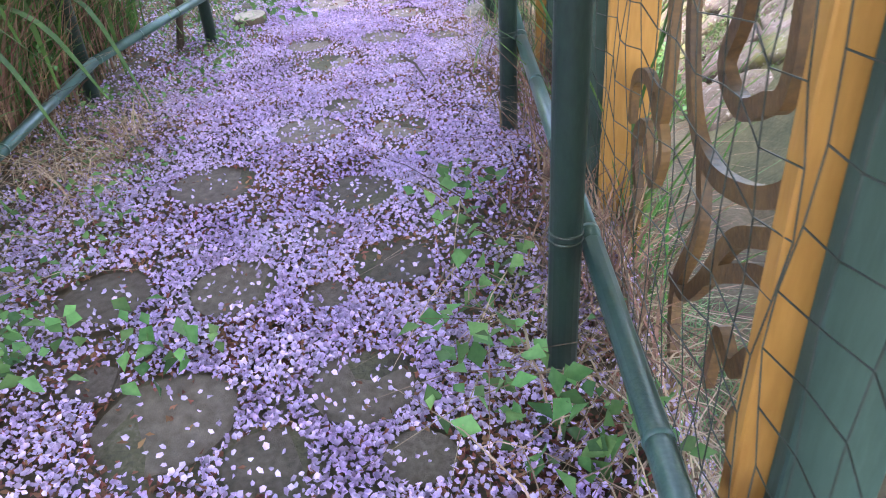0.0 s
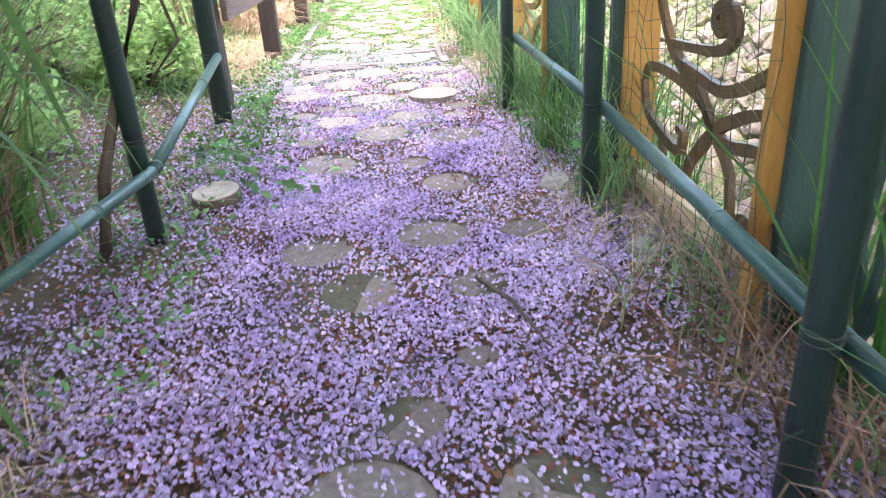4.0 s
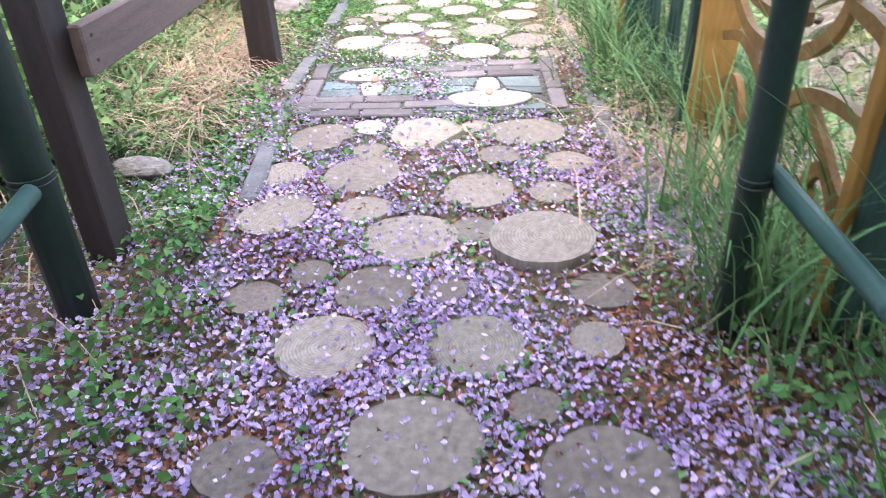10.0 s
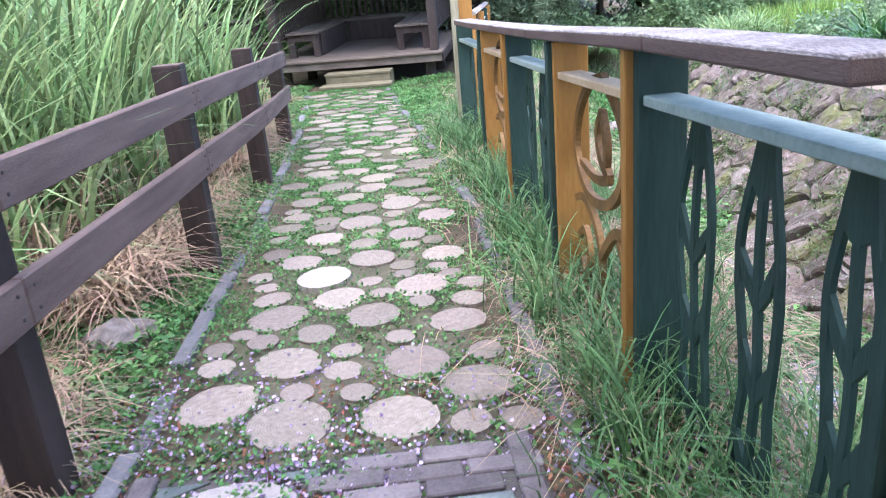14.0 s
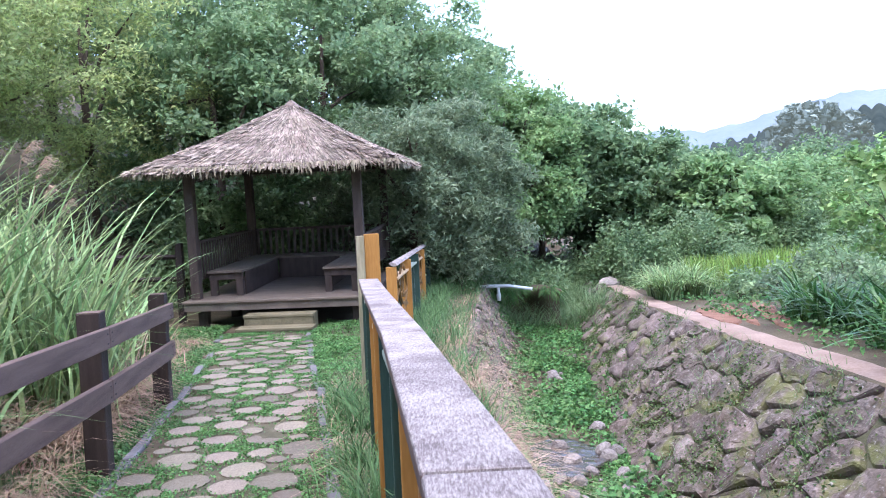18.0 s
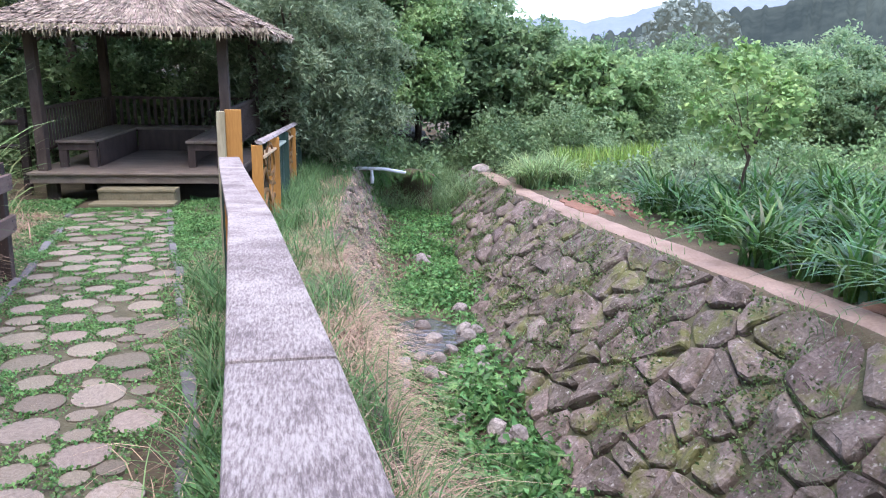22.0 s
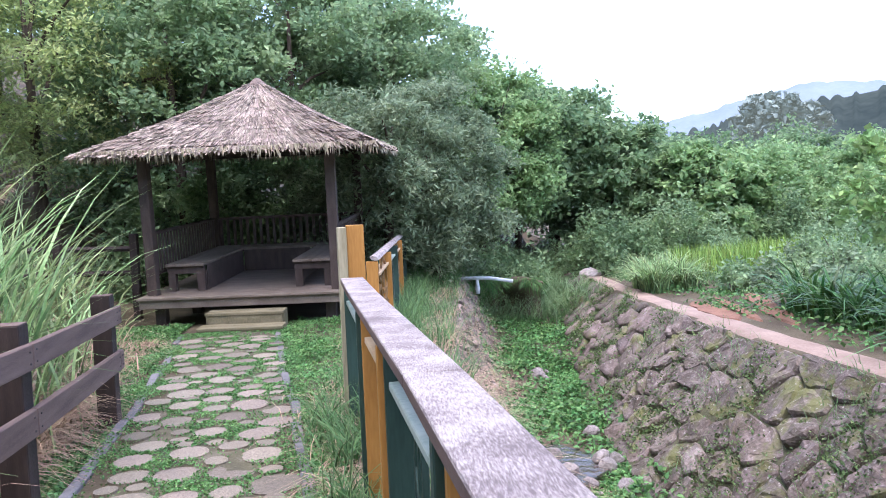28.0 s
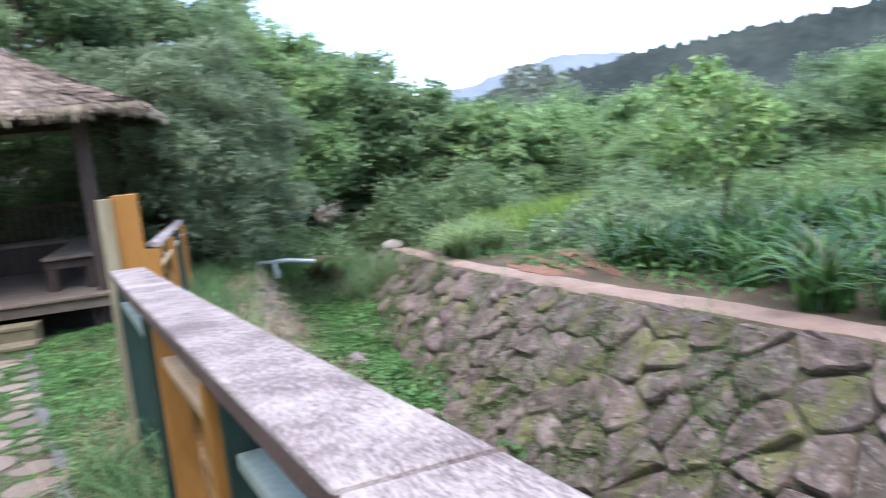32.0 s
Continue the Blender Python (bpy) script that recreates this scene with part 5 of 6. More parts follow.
# ---- loose things beside the path ----
stump = empty("log_slice", pose(-1.36, 5.36, 0.0, 3, -4, 20), "thick greyish log slice lying among the petals", "log")
part("bark_rim", tube([(0, 0, -0.03), (0, 0, 0.07)], 0.122, 20), M_BARK, stump)
part("cut_face", tube([(0, 0, 0.06), (0, 0, 0.075)], [0.116, 0.113], 20), M_DISC, stump)
for x, y, r, s in ((-2.2, 10.2, 0.22, 0.55), (-2.05, 7.76, 0.16, 0.35), (-2.35, 9.7, 0.12, 0.6), (-1.5, 5.75, 0.09, 0.6), (0.3, 5.35, 0.12, 0.7), (0.55, 4.6, 0.1, 0.7), (-1.95, 4.3, 0.12, 0.6)):
    o = share("rock", ROCKS[int(r * 100) % 5], pose(x, y, float(land(x, y)) + r * 0.2, 10, 5, r * 900) @ Matrix.Diagonal((r, r * 0.8, r * s, 1)))
    tagged(o, "weathered grey-brown stone half sunk beside the path", "rock", "stones beside the path")
plank = empty("plank", pose(0.86, 4.3, 0.05, 0, 0, 12), "split pale wooden plank lying on edge along the fence foot", "plank")
part("board", box(-0.02, 0.02, -0.6, 0.95, -0.08, 0.09, 0.006), M_TAN, plank)
bark = empty("bark_piece", pose(0.28, 7.85, 0.05, 18, 30, -8), "curled piece of pale dry bark under the fence", "bark")
part("curl", tube([(0, -0.3, 0), (0.01, 0, 0.02), (0, 0.3, 0)], [0.05, 0.075, 0.04], 9, squash=0.35), M_TAN, bark)


def twig(pts, r, label="thin dry brown stick lying on the ground"):
    e = empty("stick", pose(*pts[0]), label, "stick", "fallen sticks")
    o = Vector(pts[0])
    part("wood", tube([Vector(p) - o for p in pts], [r, r * 0.85, r * 0.5][: len(pts)] if len(pts) == 3 else r, 6), M_BARK, e)


twig([(-0.25, 9.22, 0.03), (0.05, 9.26, 0.06), (0.5, 9.3, 0.05)], 0.007)
twig([(-0.1, 4.45, 0.02), (0.02, 4.2, 0.05), (0.12, 3.95, 0.03)], 0.009)
twig([(-0.55, 1.75, 0.02), (-0.5, 1.6, 0.03), (-0.46, 1.42, 0.02)], 0.005)
for k in range(26):
    y = rs.uniform(1.0, 8.5)
    x = float(path_x(y)) + rs.choice((-1, 1)) * rs.uniform(0.2, 1.25)
    a = rs.uniform(0, 6.28)
    l = rs.uniform(0.06, 0.2)
    twig([(x, y, 0.025), (x + l * 0.5 * math.cos(a), y + l * 0.5 * math.sin(a), 0.04), (x + l * math.cos(a), y + l * math.sin(a), 0.022)], rs.uniform(0.002, 0.005))

# bare dark saplings beside the first pole
sap = empty("sapling", pose(-1.62, 4.75, 0), "bare twisted dark sapling beside the green pole", "tree")
part("stem", tube([(-0.05, 0.0, -0.05), (0.02, 0.05, 0.35), (0.1, 0.2, 0.7), (0.22, 0.25, 1.0), (0.2, 0.25, 1.2), (0.3, 0.3, 1.7)], [0.03, 0.028, 0.024, 0.02, 0.018, 0.01], 8), M_BARK, sap)
part("branch", tube([(0.2, 0.25, 1.05), (0.05, 0.2, 1.2), (-0.15, 0.2, 1.3), (-0.3, 0.25, 1.6)], [0.016, 0.014, 0.011, 0.006], 6), M_BARK, sap)
part("branch", tube([(0.2, 0.25, 1.1), (0.32, 0.25, 1.02), (0.36, 0.25, 0.85), (0.22, 0.25, 0.7)], [0.012, 0.01, 0.008, 0.005], 6), M_BARK, sap)

# arching sapling with a few broad leaves
def broad_leaf(p, d, size, bm):
    """A pointed oval leaf, folded a little along its midrib and drooping at the tip."""
    d = Vector(d).normalized()
    s = d.cross(Vector((0.2, 0.1, 1))).normalized()
    up = s.cross(d)
    mid = [bm.verts.new(Vector(p) + d * size * t - Vector((0, 0, 1)) * size * 0.25 * t * t) for t in (0, 0.25, 0.55, 0.8, 1)]
    for sg in (-1, 1):
        edge = [bm.verts.new(mid[k].co + s * sg * size * w + up * size * 0.06) for k, w in ((1, 0.17), (2, 0.21), (3, 0.12))]
        bm.faces.new((mid[0], mid[1], edge[0]))
        bm.faces.new((mid[1], mid[2], edge[1], edge[0]))
        bm.faces.new((mid[2], mid[3], edge[2], edge[1]))
        bm.faces.new((mid[3], mid[4], edge[2]))
    return bm


sap = empty("sapling", pose(-2.05, 5.95, 0), "arching green sapling with a few broad fresh leaves", "plant")
line = [Vector(p) for p in ((0, 0, 0.0), (0.08, -0.05, 0.7), (0.3, -0.15, 1.25), (0.6, -0.28, 1.42), (0.9, -0.37, 1.34), (1.08, -0.42, 1.2))]
part("stem", tube(line, [0.012, 0.01, 0.008, 0.006, 0.004, 0.002], 6), M_STRAP, sap)
for k, (a, t) in enumerate(((2, 0.5), (3, 0.1), (3, 0.5), (3, 0.9), (4, 0.3), (4, 0.6), (4, 0.98))):
    p = line[a].lerp(line[a + 1], t) if a + 1 < len(line) else line[-1]
    side = (-1) ** k
    part("leaf", broad_leaf(p, (0.6, side * 0.7 - 0.2, -0.15), 0.21 if k > 2 else 0.15, bmesh.new()), M_LEAF_YOUNG, sap)


# ---- plants ----
def stuff_blades(name, x, y, h, w, lean, material, label, category="grass", droop=0.6, segs=3, lift=0.0, reach=0.75):
    lean = np.minimum(lean, reach / np.maximum(h, 0.05))
    v, f = blades(lay(x, y, lift - 0.01), h, w, lean, segs, droop)
    return quads(name, v, f, material, "stuff", label, category)


def clumps(n, per, xs, ys, r):
    cx, cy = xs, ys
    k = R.integers(0, len(cx), n)
    return cx[k] + R.normal(0, r, n), cy[k] + R.normal(0, r, n)


# fallen petals, thickest under the tree, thinning out along the path
n = 290000
y = R.uniform(-1.2, 10.0, n)
x = path_x(y) + R.normal(-0.05, 0.85, n)
keep = (R.uniform(0, 1, n) < np.interp(y, [-1.2, 4.5, 5.5, 6.6, 7.6, 8.6, 10.0], [0.85, 0.85, 0.72, 0.66, 0.6, 0.34, 0.03])) & (x < fence_x(y) + 0.9) & (x > path_x(y) - 2.0)
keep &= R.uniform(0, 1, n) < np.clip(0.66 + 0.45 * wob(x, y, 3.7, 0.6) + 0.3 * wob(x, y, 11, 1.6), 0.3, 1)
x, y = x[keep], y[keep]
D = np.array(placed)
near = D[D[:, 1] < 10.5]
d2 = (x[:, None] - near[None, :, 0]) ** 2 + (y[:, None] - near[None, :, 1]) ** 2
inside = (d2 < near[None, :, 2] ** 2).any(1)
keep = ~inside | (R.uniform(0, 1, len(x)) < 0.10)
x, y, inside = x[keep], y[keep], inside[keep]
c = lay(x, y, 0.0)
c[:, 2] += np.where(inside, 0.034, 0.018) + R.uniform(0, 0.014, len(x))
v, f = petals(c, R.uniform(0.0065, 0.0115, len(x)))
quads("fallen_petals", v, f, M_PETAL, "stuff", "carpet of fallen lilac flowers on the path", "petals")
n = 120000
y = R.uniform(-1.2, 9.8, n)
x = path_x(y) + R.normal(0, 0.85, n)
keep = R.uniform(0, 1, n) < np.clip(0.6 + 0.5 * wob(x, y, 4.6, 2.2), 0.1, 1) * np.interp(y, [7.6, 9.4], [1, 0.15])
x, y = x[keep], y[keep]
d2 = (x[:, None] - near[None, :, 0]) ** 2 + (y[:, None] - near[None, :, 1]) ** 2
keep = ~(d2 < near[None, :, 2] ** 2).any(1) | (R.uniform(0, 1, len(x)) < 0.06)
x, y = x[keep], y[keep]
n = len(x)
v, f = leaves(lay(x, y, 0.019), R.uniform(0.009, 0.018, n), 0.7, 2.2, 0.3)
quads("leaf_litter", v, f, M_LITTER, "stuff", "rusty brown leaf litter between the petals", "litter")

# moss and small weeds between the discs
n = 150000
y = R.uniform(6.2, 19.8, n)
x = path_x(y) + R.uniform(-0.82, 0.80, n)
keep = R.uniform(0, 1, n) < np.interp(y, [6.2, 9.2, 12, 20], [0.15, 0.4, 0.75, 1.0]) * np.clip(0.55 + 0.6 * wob(x, y, 5.0), 0.05, 1)
x, y = x[keep], y[keep]
d2 = np.full(len(x), 9.0)
for a, b, r in placed:
    near_ = np.abs(y - b) < 0.3
    d2[near_] = np.minimum(d2[near_], np.hypot(x[near_] - a, y[near_] - b) / r)
keep = d2 > R.uniform(0.84, 1.0, len(x))
x, y = x[keep], y[keep]
v, f = leaves(lay(x, y, 0.032), R.uniform(0.009, 0.022, len(x)), 0.5, 1.4, 0.3)
quads("path_moss", v, f, M_WEED, "stuff", "small green weeds in the joints of the path", "weeds")

# low weeds beside the path
n = 110000
y = R.uniform(0.5, 20.8, n)
side = np.where(R.uniform(0, 1, n) < 0.62, -1, 1)
x = path_x(y) + side * (0.80 + np.abs(R.normal(0, 0.65, n)))
keep = (R.uniform(0, 1, n) < np.clip(0.45 + 0.7 * wob(x, y, 2.6, 1.0), 0.04, 1)) & (x < bank_x(y) + 0.5)
keep &= R.uniform(0, 1, n) < np.interp(y, [0.5, 5, 6.4, 7.4, 21], [0.12, 0.2, 0.4, 0.9, 1])
x, y = x[keep], y[keep]
c = lay(x, y, 0.02)
c[:, 2] += R.uniform(0, 0.09, len(x)) * np.clip(0.5 + wob(x, y, 3.3), 0.1, 1)
v, f = leaves(c, R.uniform(0.014, 0.034, len(x)), 0.5, 1.6, 0.25)
quads("low_weeds", v, f, M_WEED, "stuff", "low leafy weeds beside the path", "weeds")

n = 90000
y = R.uniform(9.2, 20.6, n)
left = R.uniform(0, 1, n) < 0.55
x = np.where(left, path_x(y) - 0.80 - np.abs(R.normal(0, 0.5, n)), path_x(y) + kerb_off(y, 1) + 0.05 + R.uniform(0, 1, n) * np.maximum(0.1, fence_x(y) - path_x(y) - 0.75))
keep = R.uniform(0, 1, n) < np.clip(0.5 + 0.75 * wob(x, y, 2.2, 0.3), 0.12, 1) * np.interp(y, [9.2, 12, 15, 20.6], [0.35, 0.6, 1, 1])
x, y = x[keep], y[keep]
c = lay(x, y, 0.015)
c[:, 2] += R.uniform(0, 0.06, len(x)) * np.clip(0.5 + wob(x, y, 3.0), 0.1, 1)
v, f = leaves(c, R.uniform(0.012, 0.03, len(x)), 0.6, 1.7, 0.25)
quads("verge_weeds", v, f, M_WEED, "stuff", "low green weeds and moss on the verges of the path", "weeds")

# broad-leaved seedlings at the pole feet and in the petals
cx = np.array([-1.45, -1.3, -1.6, -1.5, -1.25, -1.7, -1.4, 0.62, 0.55, 0.72, 0.45, 0.52, -0.95, -1.05, -0.75, -0.35, 0.95, 0.35, -1.3, -1.0])
cy = np.array([6.1, 6.35, 6.5, 5.85, 5.95, 6.2, 6.75, 1.95, 1.55, 1.35, 2.45, 5.7, 1.3, 1.7, 1.55, 1.55, 1.2, 7.2, 5.6, 5.3])
big = np.arange(len(cx)) >= 7
k = np.repeat(np.arange(len(cx)), 95)
c = lay(cx[k] + R.normal(0, 0.085, len(k)), cy[k] + R.normal(0, 0.085, len(k)), 0.02)
c[:, 2] += R.uniform(0.0, 0.13, len(k)) * np.where(big[k], 1.6, 1)
pick = (k >= 7) & (R.uniform(0, 1, len(k)) < 0.38)
for name, sel, m in (("seedlings", pick, M_WEED), ("dark_seedlings", (k < 7) & (R.uniform(0, 1, len(k)) < 0.6), M_GRASS_DEEP)):
    v, f = leaves(c[sel], R.uniform(0.016, 0.032, sel.sum()) * (1.9 if name == "seedlings" else 1), 0.55, 1.4, 0.3)
    quads(name, v, f, m, "stuff", "low leafy green seedlings among the petals", "weeds")

# dry straw lying beside the path and under the fence
n = 30000
y = R.uniform(0.5, 19, n)
s = R.uniform(0, 1, n)
x = np.where(s < 0.55, path_x(y) - 1.05 - np.abs(R.normal(0, 0.4, n)), fence_x(y) + R.normal(0.15, 0.28, n))
keep = (R.uniform(0, 1, n) < np.clip(0.5 + 0.8 * wob(x, y, 1.9, 2.0), 0.05, 1) * np.where(s < 0.55, np.interp(y, [3.0, 3.8, 6.4, 6.9], [0.7, 0.1, 0.1, 1]), 1)) & (x < bank_x(y) + 0.5)
x, y = x[keep], y[keep]
stuff_blades("dry_straw", x, y, R.uniform(0.10, 0.30, len(x)), R.uniform(0.003, 0.007, len(x)), R.uniform(1.2, 2.6, len(x)), M_STRAW, "dry straw-coloured dead grass on the ground", "straw", 1.6, lift=0.03)

n = 240
y = R.uniform(2.3, 4.0, n)
x = fence_x(y) + np.abs(R.normal(0.0, 0.14, n))
stuff_blades("fence_reeds", x, y, R.uniform(0.3, 1.5, n), R.uniform(0.010, 0.024, n), R.uniform(0.1, 0.7, n), M_GRASS_DEEP, "dark green reed leaves growing through the fence", segs=4)
for cx, cy, n in ((0.22, 6.95, 110), (0.36, 5.95, 90), (0.5, 5.2, 80), (0.16, 7.5, 36)):
    x, y = cx + R.normal(0, 0.07, n), cy + R.normal(0, 0.10, n)
    v, f = blades(lay(x, y, -0.01), R.uniform(0.35, 0.8, n), R.uniform(0.006, 0.013, n), R.uniform(0.3, 0.85, n), 4, 0.9)
    quads("grass_tussock", v, f, M_GRASS_DEEP if n == 90 else M_GRASS, "", "tussock of long arching grass at the fence foot", "grass")
n = 5200
y = R.uniform(-0.2, 7.6, n)
x = fence_x(y) + 0.15 + R.uniform(0, 1.1, n)
keep = R.uniform(0, 1, n) < np.clip(0.45 + 0.8 * wob(x, y, 2.2, 1.1), 0.08, 1)
x, y = x[keep], y[keep]
stuff_blades("outer_grass", x, y, R.uniform(0.12, 0.5, len(x)), R.uniform(0.006, 0.014, len(x)), R.uniform(0.4, 1.4, len(x)), M_GRASS, "green grass on the outer side of the fence")
n = 750
y = R.uniform(5.0, 7.3, n)
x = fence_x(y) + 0.06 + np.abs(R.normal(0.0, 0.14, n))
keep = R.uniform(0, 1, n) < np.clip(0.4 + 1.0 * wob(x * 0.3, y, 3.4, 2.5), 0.05, 1)
x, y = x[keep], y[keep]
stuff_blades("tall_fence_grass", x, y, R.uniform(0.4, 1.05, len(x)), R.uniform(0.006, 0.013, len(x)), R.uniform(0.1, 0.6, len(x)), M_GRASS_DEEP, "tall thin grass growing up through the fence", segs=4)
n = 900
y = R.uniform(1.6, 4.2, n)
x = fence_x(y) + R.normal(0.0, 0.16, n)
stuff_blades("fence_foot_straw", x, y, R.uniform(0.15, 0.6, n), R.uniform(0.004, 0.012, n), R.uniform(0.3, 1.6, n), M_THICKET, "dark dead grass at the foot of the fence", "straw", segs=4)
for cy, off, n in ((9.15, -0.16, 60), (9.55, -0.12, 80), (10.1, -0.2, 60), (10.75, -0.12, 70), (11.4, -0.18, 60), (12.1, -0.14, 70), (13.0, -0.2, 60), (13.8, -0.15, 60), (14.6, -0.25, 60)):
    cx = float(fence_x(cy)) + off
    x, y = cx + R.normal(0, 0.06, n), cy + R.normal(0, 0.09, n)
    v, f = blades(lay(x, y, -0.01), R.uniform(0.25, 0.62, n), R.uniform(0.009, 0.018, n), R.uniform(0.35, 1.0, n), 5, 1.0)
    quads("grass_tussock", v, f, M_GRASS, "", "tussock of long arching grass at the fence foot", "grass")
# dead leaves that slump behind the rail fence
n = 9500
y = R.uniform(10.4, 16.4, n)
x = path_x(y) - 1.1 - np.abs(R.normal(0, 0.8, n))
keep = R.uniform(0, 1, n) < np.clip(0.45 + 0.9 * wob(x, y, 1.6, 2.6), 0.05, 1)
x, y = x[keep], y[keep]
stuff_blades("slumped_reeds", x, y, R.uniform(0.2, 0.65, len(x)), R.uniform(0.008, 0.02, len(x)), R.uniform(0.9, 2.2, len(x)), M_STRAW, "slumped dry brown reed leaves on the bank", "straw", 1.5, segs=4, lift=0.05, reach=0.55)
# grass along the fence
n = 8000
y = R.uniform(3.2, 16.5, n)
x = fence_x(y) + R.normal(-0.05, 0.17, n)
keep = R.uniform(0, 1, n) < np.clip(0.25 + 1.3 * wob(x * 0.3, y, 4.0, 0.5), 0.02, 1) * np.interp(y, [3.2, 4, 5, 7.8, 8.6, 17], [0.3, 0.5, 0.36, 0.28, 0.8, 1])
x, y = x[keep], y[keep]
stuff_blades("fence_grass", x, y, R.uniform(0.12, 0.46, len(x)), R.uniform(0.005, 0.012, len(x)), R.uniform(0.3, 1.1, len(x)), M_GRASS, "long green grass growing through the fence")
n = 19000
y = R.uniform(7, 26, n)
x = np.where(R.uniform(0, 1, n) < 0.6, fence_x(y) + 0.25 + R.normal(0, 0.15, n), bank_x(y) + R.normal(0.0, 0.3, n))
keep = (R.uniform(0, 1, n) < np.clip(0.35 + 1.1 * wob(x, y, 2.9, 0.9), 0.03, 1)) & ~((x > path_x(y) - 0.8) & (x < path_x(y) + 0.75))
x, y = x[keep], y[keep]
n = len(x)
stuff_blades("bank_grass", x, y, R.uniform(0.12, 0.55, n), R.uniform(0.005, 0.013, n), R.uniform(0.3, 1.3, n), M_GRASS, "green grass on the stream bank")
n = 30000
y = R.uniform(8, 25, n)
x = bank_x(y) + R.normal(0.12, 0.30, n)
keep = R.uniform(0, 1, n) < np.clip(0.35 + 0.9 * wob(x, y, 2.4, 1.7), 0.04, 1) * np.interp(y, [8, 17, 20, 25], [1, 1, 0.45, 0.3])
x, y = x[keep], y[keep]
n = len(x)
stuff_blades("bank_straw", x, y, R.uniform(0.12, 0.35, n), R.uniform(0.004, 0.008, n), R.uniform(1.2, 2.6, n), M_STRAW, "pale dead grass lying on the stream bank", "straw", 1.5, lift=0.03)

# tall grass and reeds up the left bank
n = 12500
y = R.uniform(6.5, 22, n)
x = path_x(y) - np.interp(y, [6.5, 15, 18, 22], [1.35, 1.1, 1.7, 2.6]) - np.abs(R.normal(0, 1.5, n))
keep = R.uniform(0, 1, n) < np.clip(0.55 + 0.6 * wob(x, y, 1.7, 0.2), 0.08, 1)
x, y = x[keep], y[keep]
d = path_x(y) - x
stuff_blades("bank_meadow", x, y, R.uniform(0.2, 0.55, len(x)) * np.interp(d, [1.2, 2.2, 4], [0.5, 0.9, 1.9]), R.uniform(0.012, 0.03, len(x)), R.uniform(0.5, 1.7, len(x)), M_GRASS, "tall green meadow grass on the bank", segs=4, droop=0.9, reach=1.0)
cx, cy = R.uniform(-7.5, -2.8, 110), R.uniform(8, 22.5, 110)
keep = (path_x(cy) - cx > 1.7 + 1.0 * (cy > 18.5))
cx, cy = cx[keep], cy[keep]
n = 4600
x, y = clumps(n, 0, cx, cy, 0.20)
stuff_blades("reed_clumps", x, y, R.uniform(0.6, 2.0, n), R.uniform(0.024, 0.046, n), R.uniform(0.3, 1.5, n), M_REED, "tall arching reed grass clumps on the bank", segs=5, droop=1.2, reach=1.3)
n = 7500
x, y = clumps(n, 0, cx, cy, 0.25)
stuff_blades("dead_reeds", x, y, R.uniform(0.3, 1.2, n), R.uniform(0.008, 0.018, n), R.uniform(0.5, 1.4, n), M_STRAW, "dry straw-coloured reed leaves", "straw", segs=4, droop=1.2, reach=1.1)

cx, cy = R.uniform(-4.2, -3.0, 30), R.uniform(10.6, 15.5, 30)
n = 1400
x, y = clumps(n, 0, cx, cy, 0.20)
stuff_blades("tall_reeds", x, y, R.uniform(0.9, 3.0, n), R.uniform(0.028, 0.05, n), R.uniform(0.2, 1.0, n), M_REED, "tall pale green reeds with arching leaves behind the rail fence", segs=6, droop=1.5, reach=1.2)
# thicket on the left of the first stretch
n = 4600
y = R.uniform(0.8, 4.6, n)
x = path_x(y) - 1.55 - np.abs(R.normal(0, 0.6, n))
stuff_blades("thicket_straw", x, y, R.uniform(0.25, 1.4, n), R.uniform(0.004, 0.012, n), R.uniform(0.1, 1.2, n), M_THICKET, "dry brown grass thicket", "straw", segs=4)
n = 3000
y = R.uniform(0.8, 5.0, n)
x = path_x(y) - 1.6 - np.abs(R.normal(0, 0.6, n))
stuff_blades("thicket_reed", x, y, R.uniform(0.5, 1.8, n), R.uniform(0.010, 0.026, n), R.uniform(0.15, 1.1, n), M_GRASS_DEEP, "broad green reed leaves in the thicket", segs=5, droop=1.0)


def plume(x, y, h, lean):
    """A reed stalk with a feathery seed head that nods to one side."""
    e = empty("reed_plume", pose(x, y, float(land(x, y)), 0, 0, lean), "tall reed stalk with a pale feathery seed head", "reed", "reed plumes on the bank")
    line = curve([(0, 0, -0.05), (0.03, 0, h * 0.6), (0.12, 0, h * 0.9), (0.26, 0, h)], 5)
    part("stalk", tube(line, [0.007 - 0.00025 * i for i in range(len(line))], 5), M_STRAW, e)
    n = 90
    t = R.uniform(0.68, 1.0, n)
    k = np.minimum((t * (len(line) - 1)).astype(int), len(line) - 2)
    pts = np.array([tuple(p) for p in line])
    base = pts[k] + (pts[k + 1] - pts[k]) * R.uniform(0, 1, (n, 1))
    tip = base + np.stack([R.uniform(0.04, 0.16, n), R.normal(0, 0.05, n), R.uniform(-0.10, 0.06, n)], 1)
    w = np.array([[0.0, 0.004, 0.003]])
    quads("seed_head", np.stack([base - w, base + w, tip + w * 0.3, tip - w * 0.3], 1).reshape(-1, 3), np.arange(4 * n).reshape(-1, 4), M_STRAW, "", "", "", e)


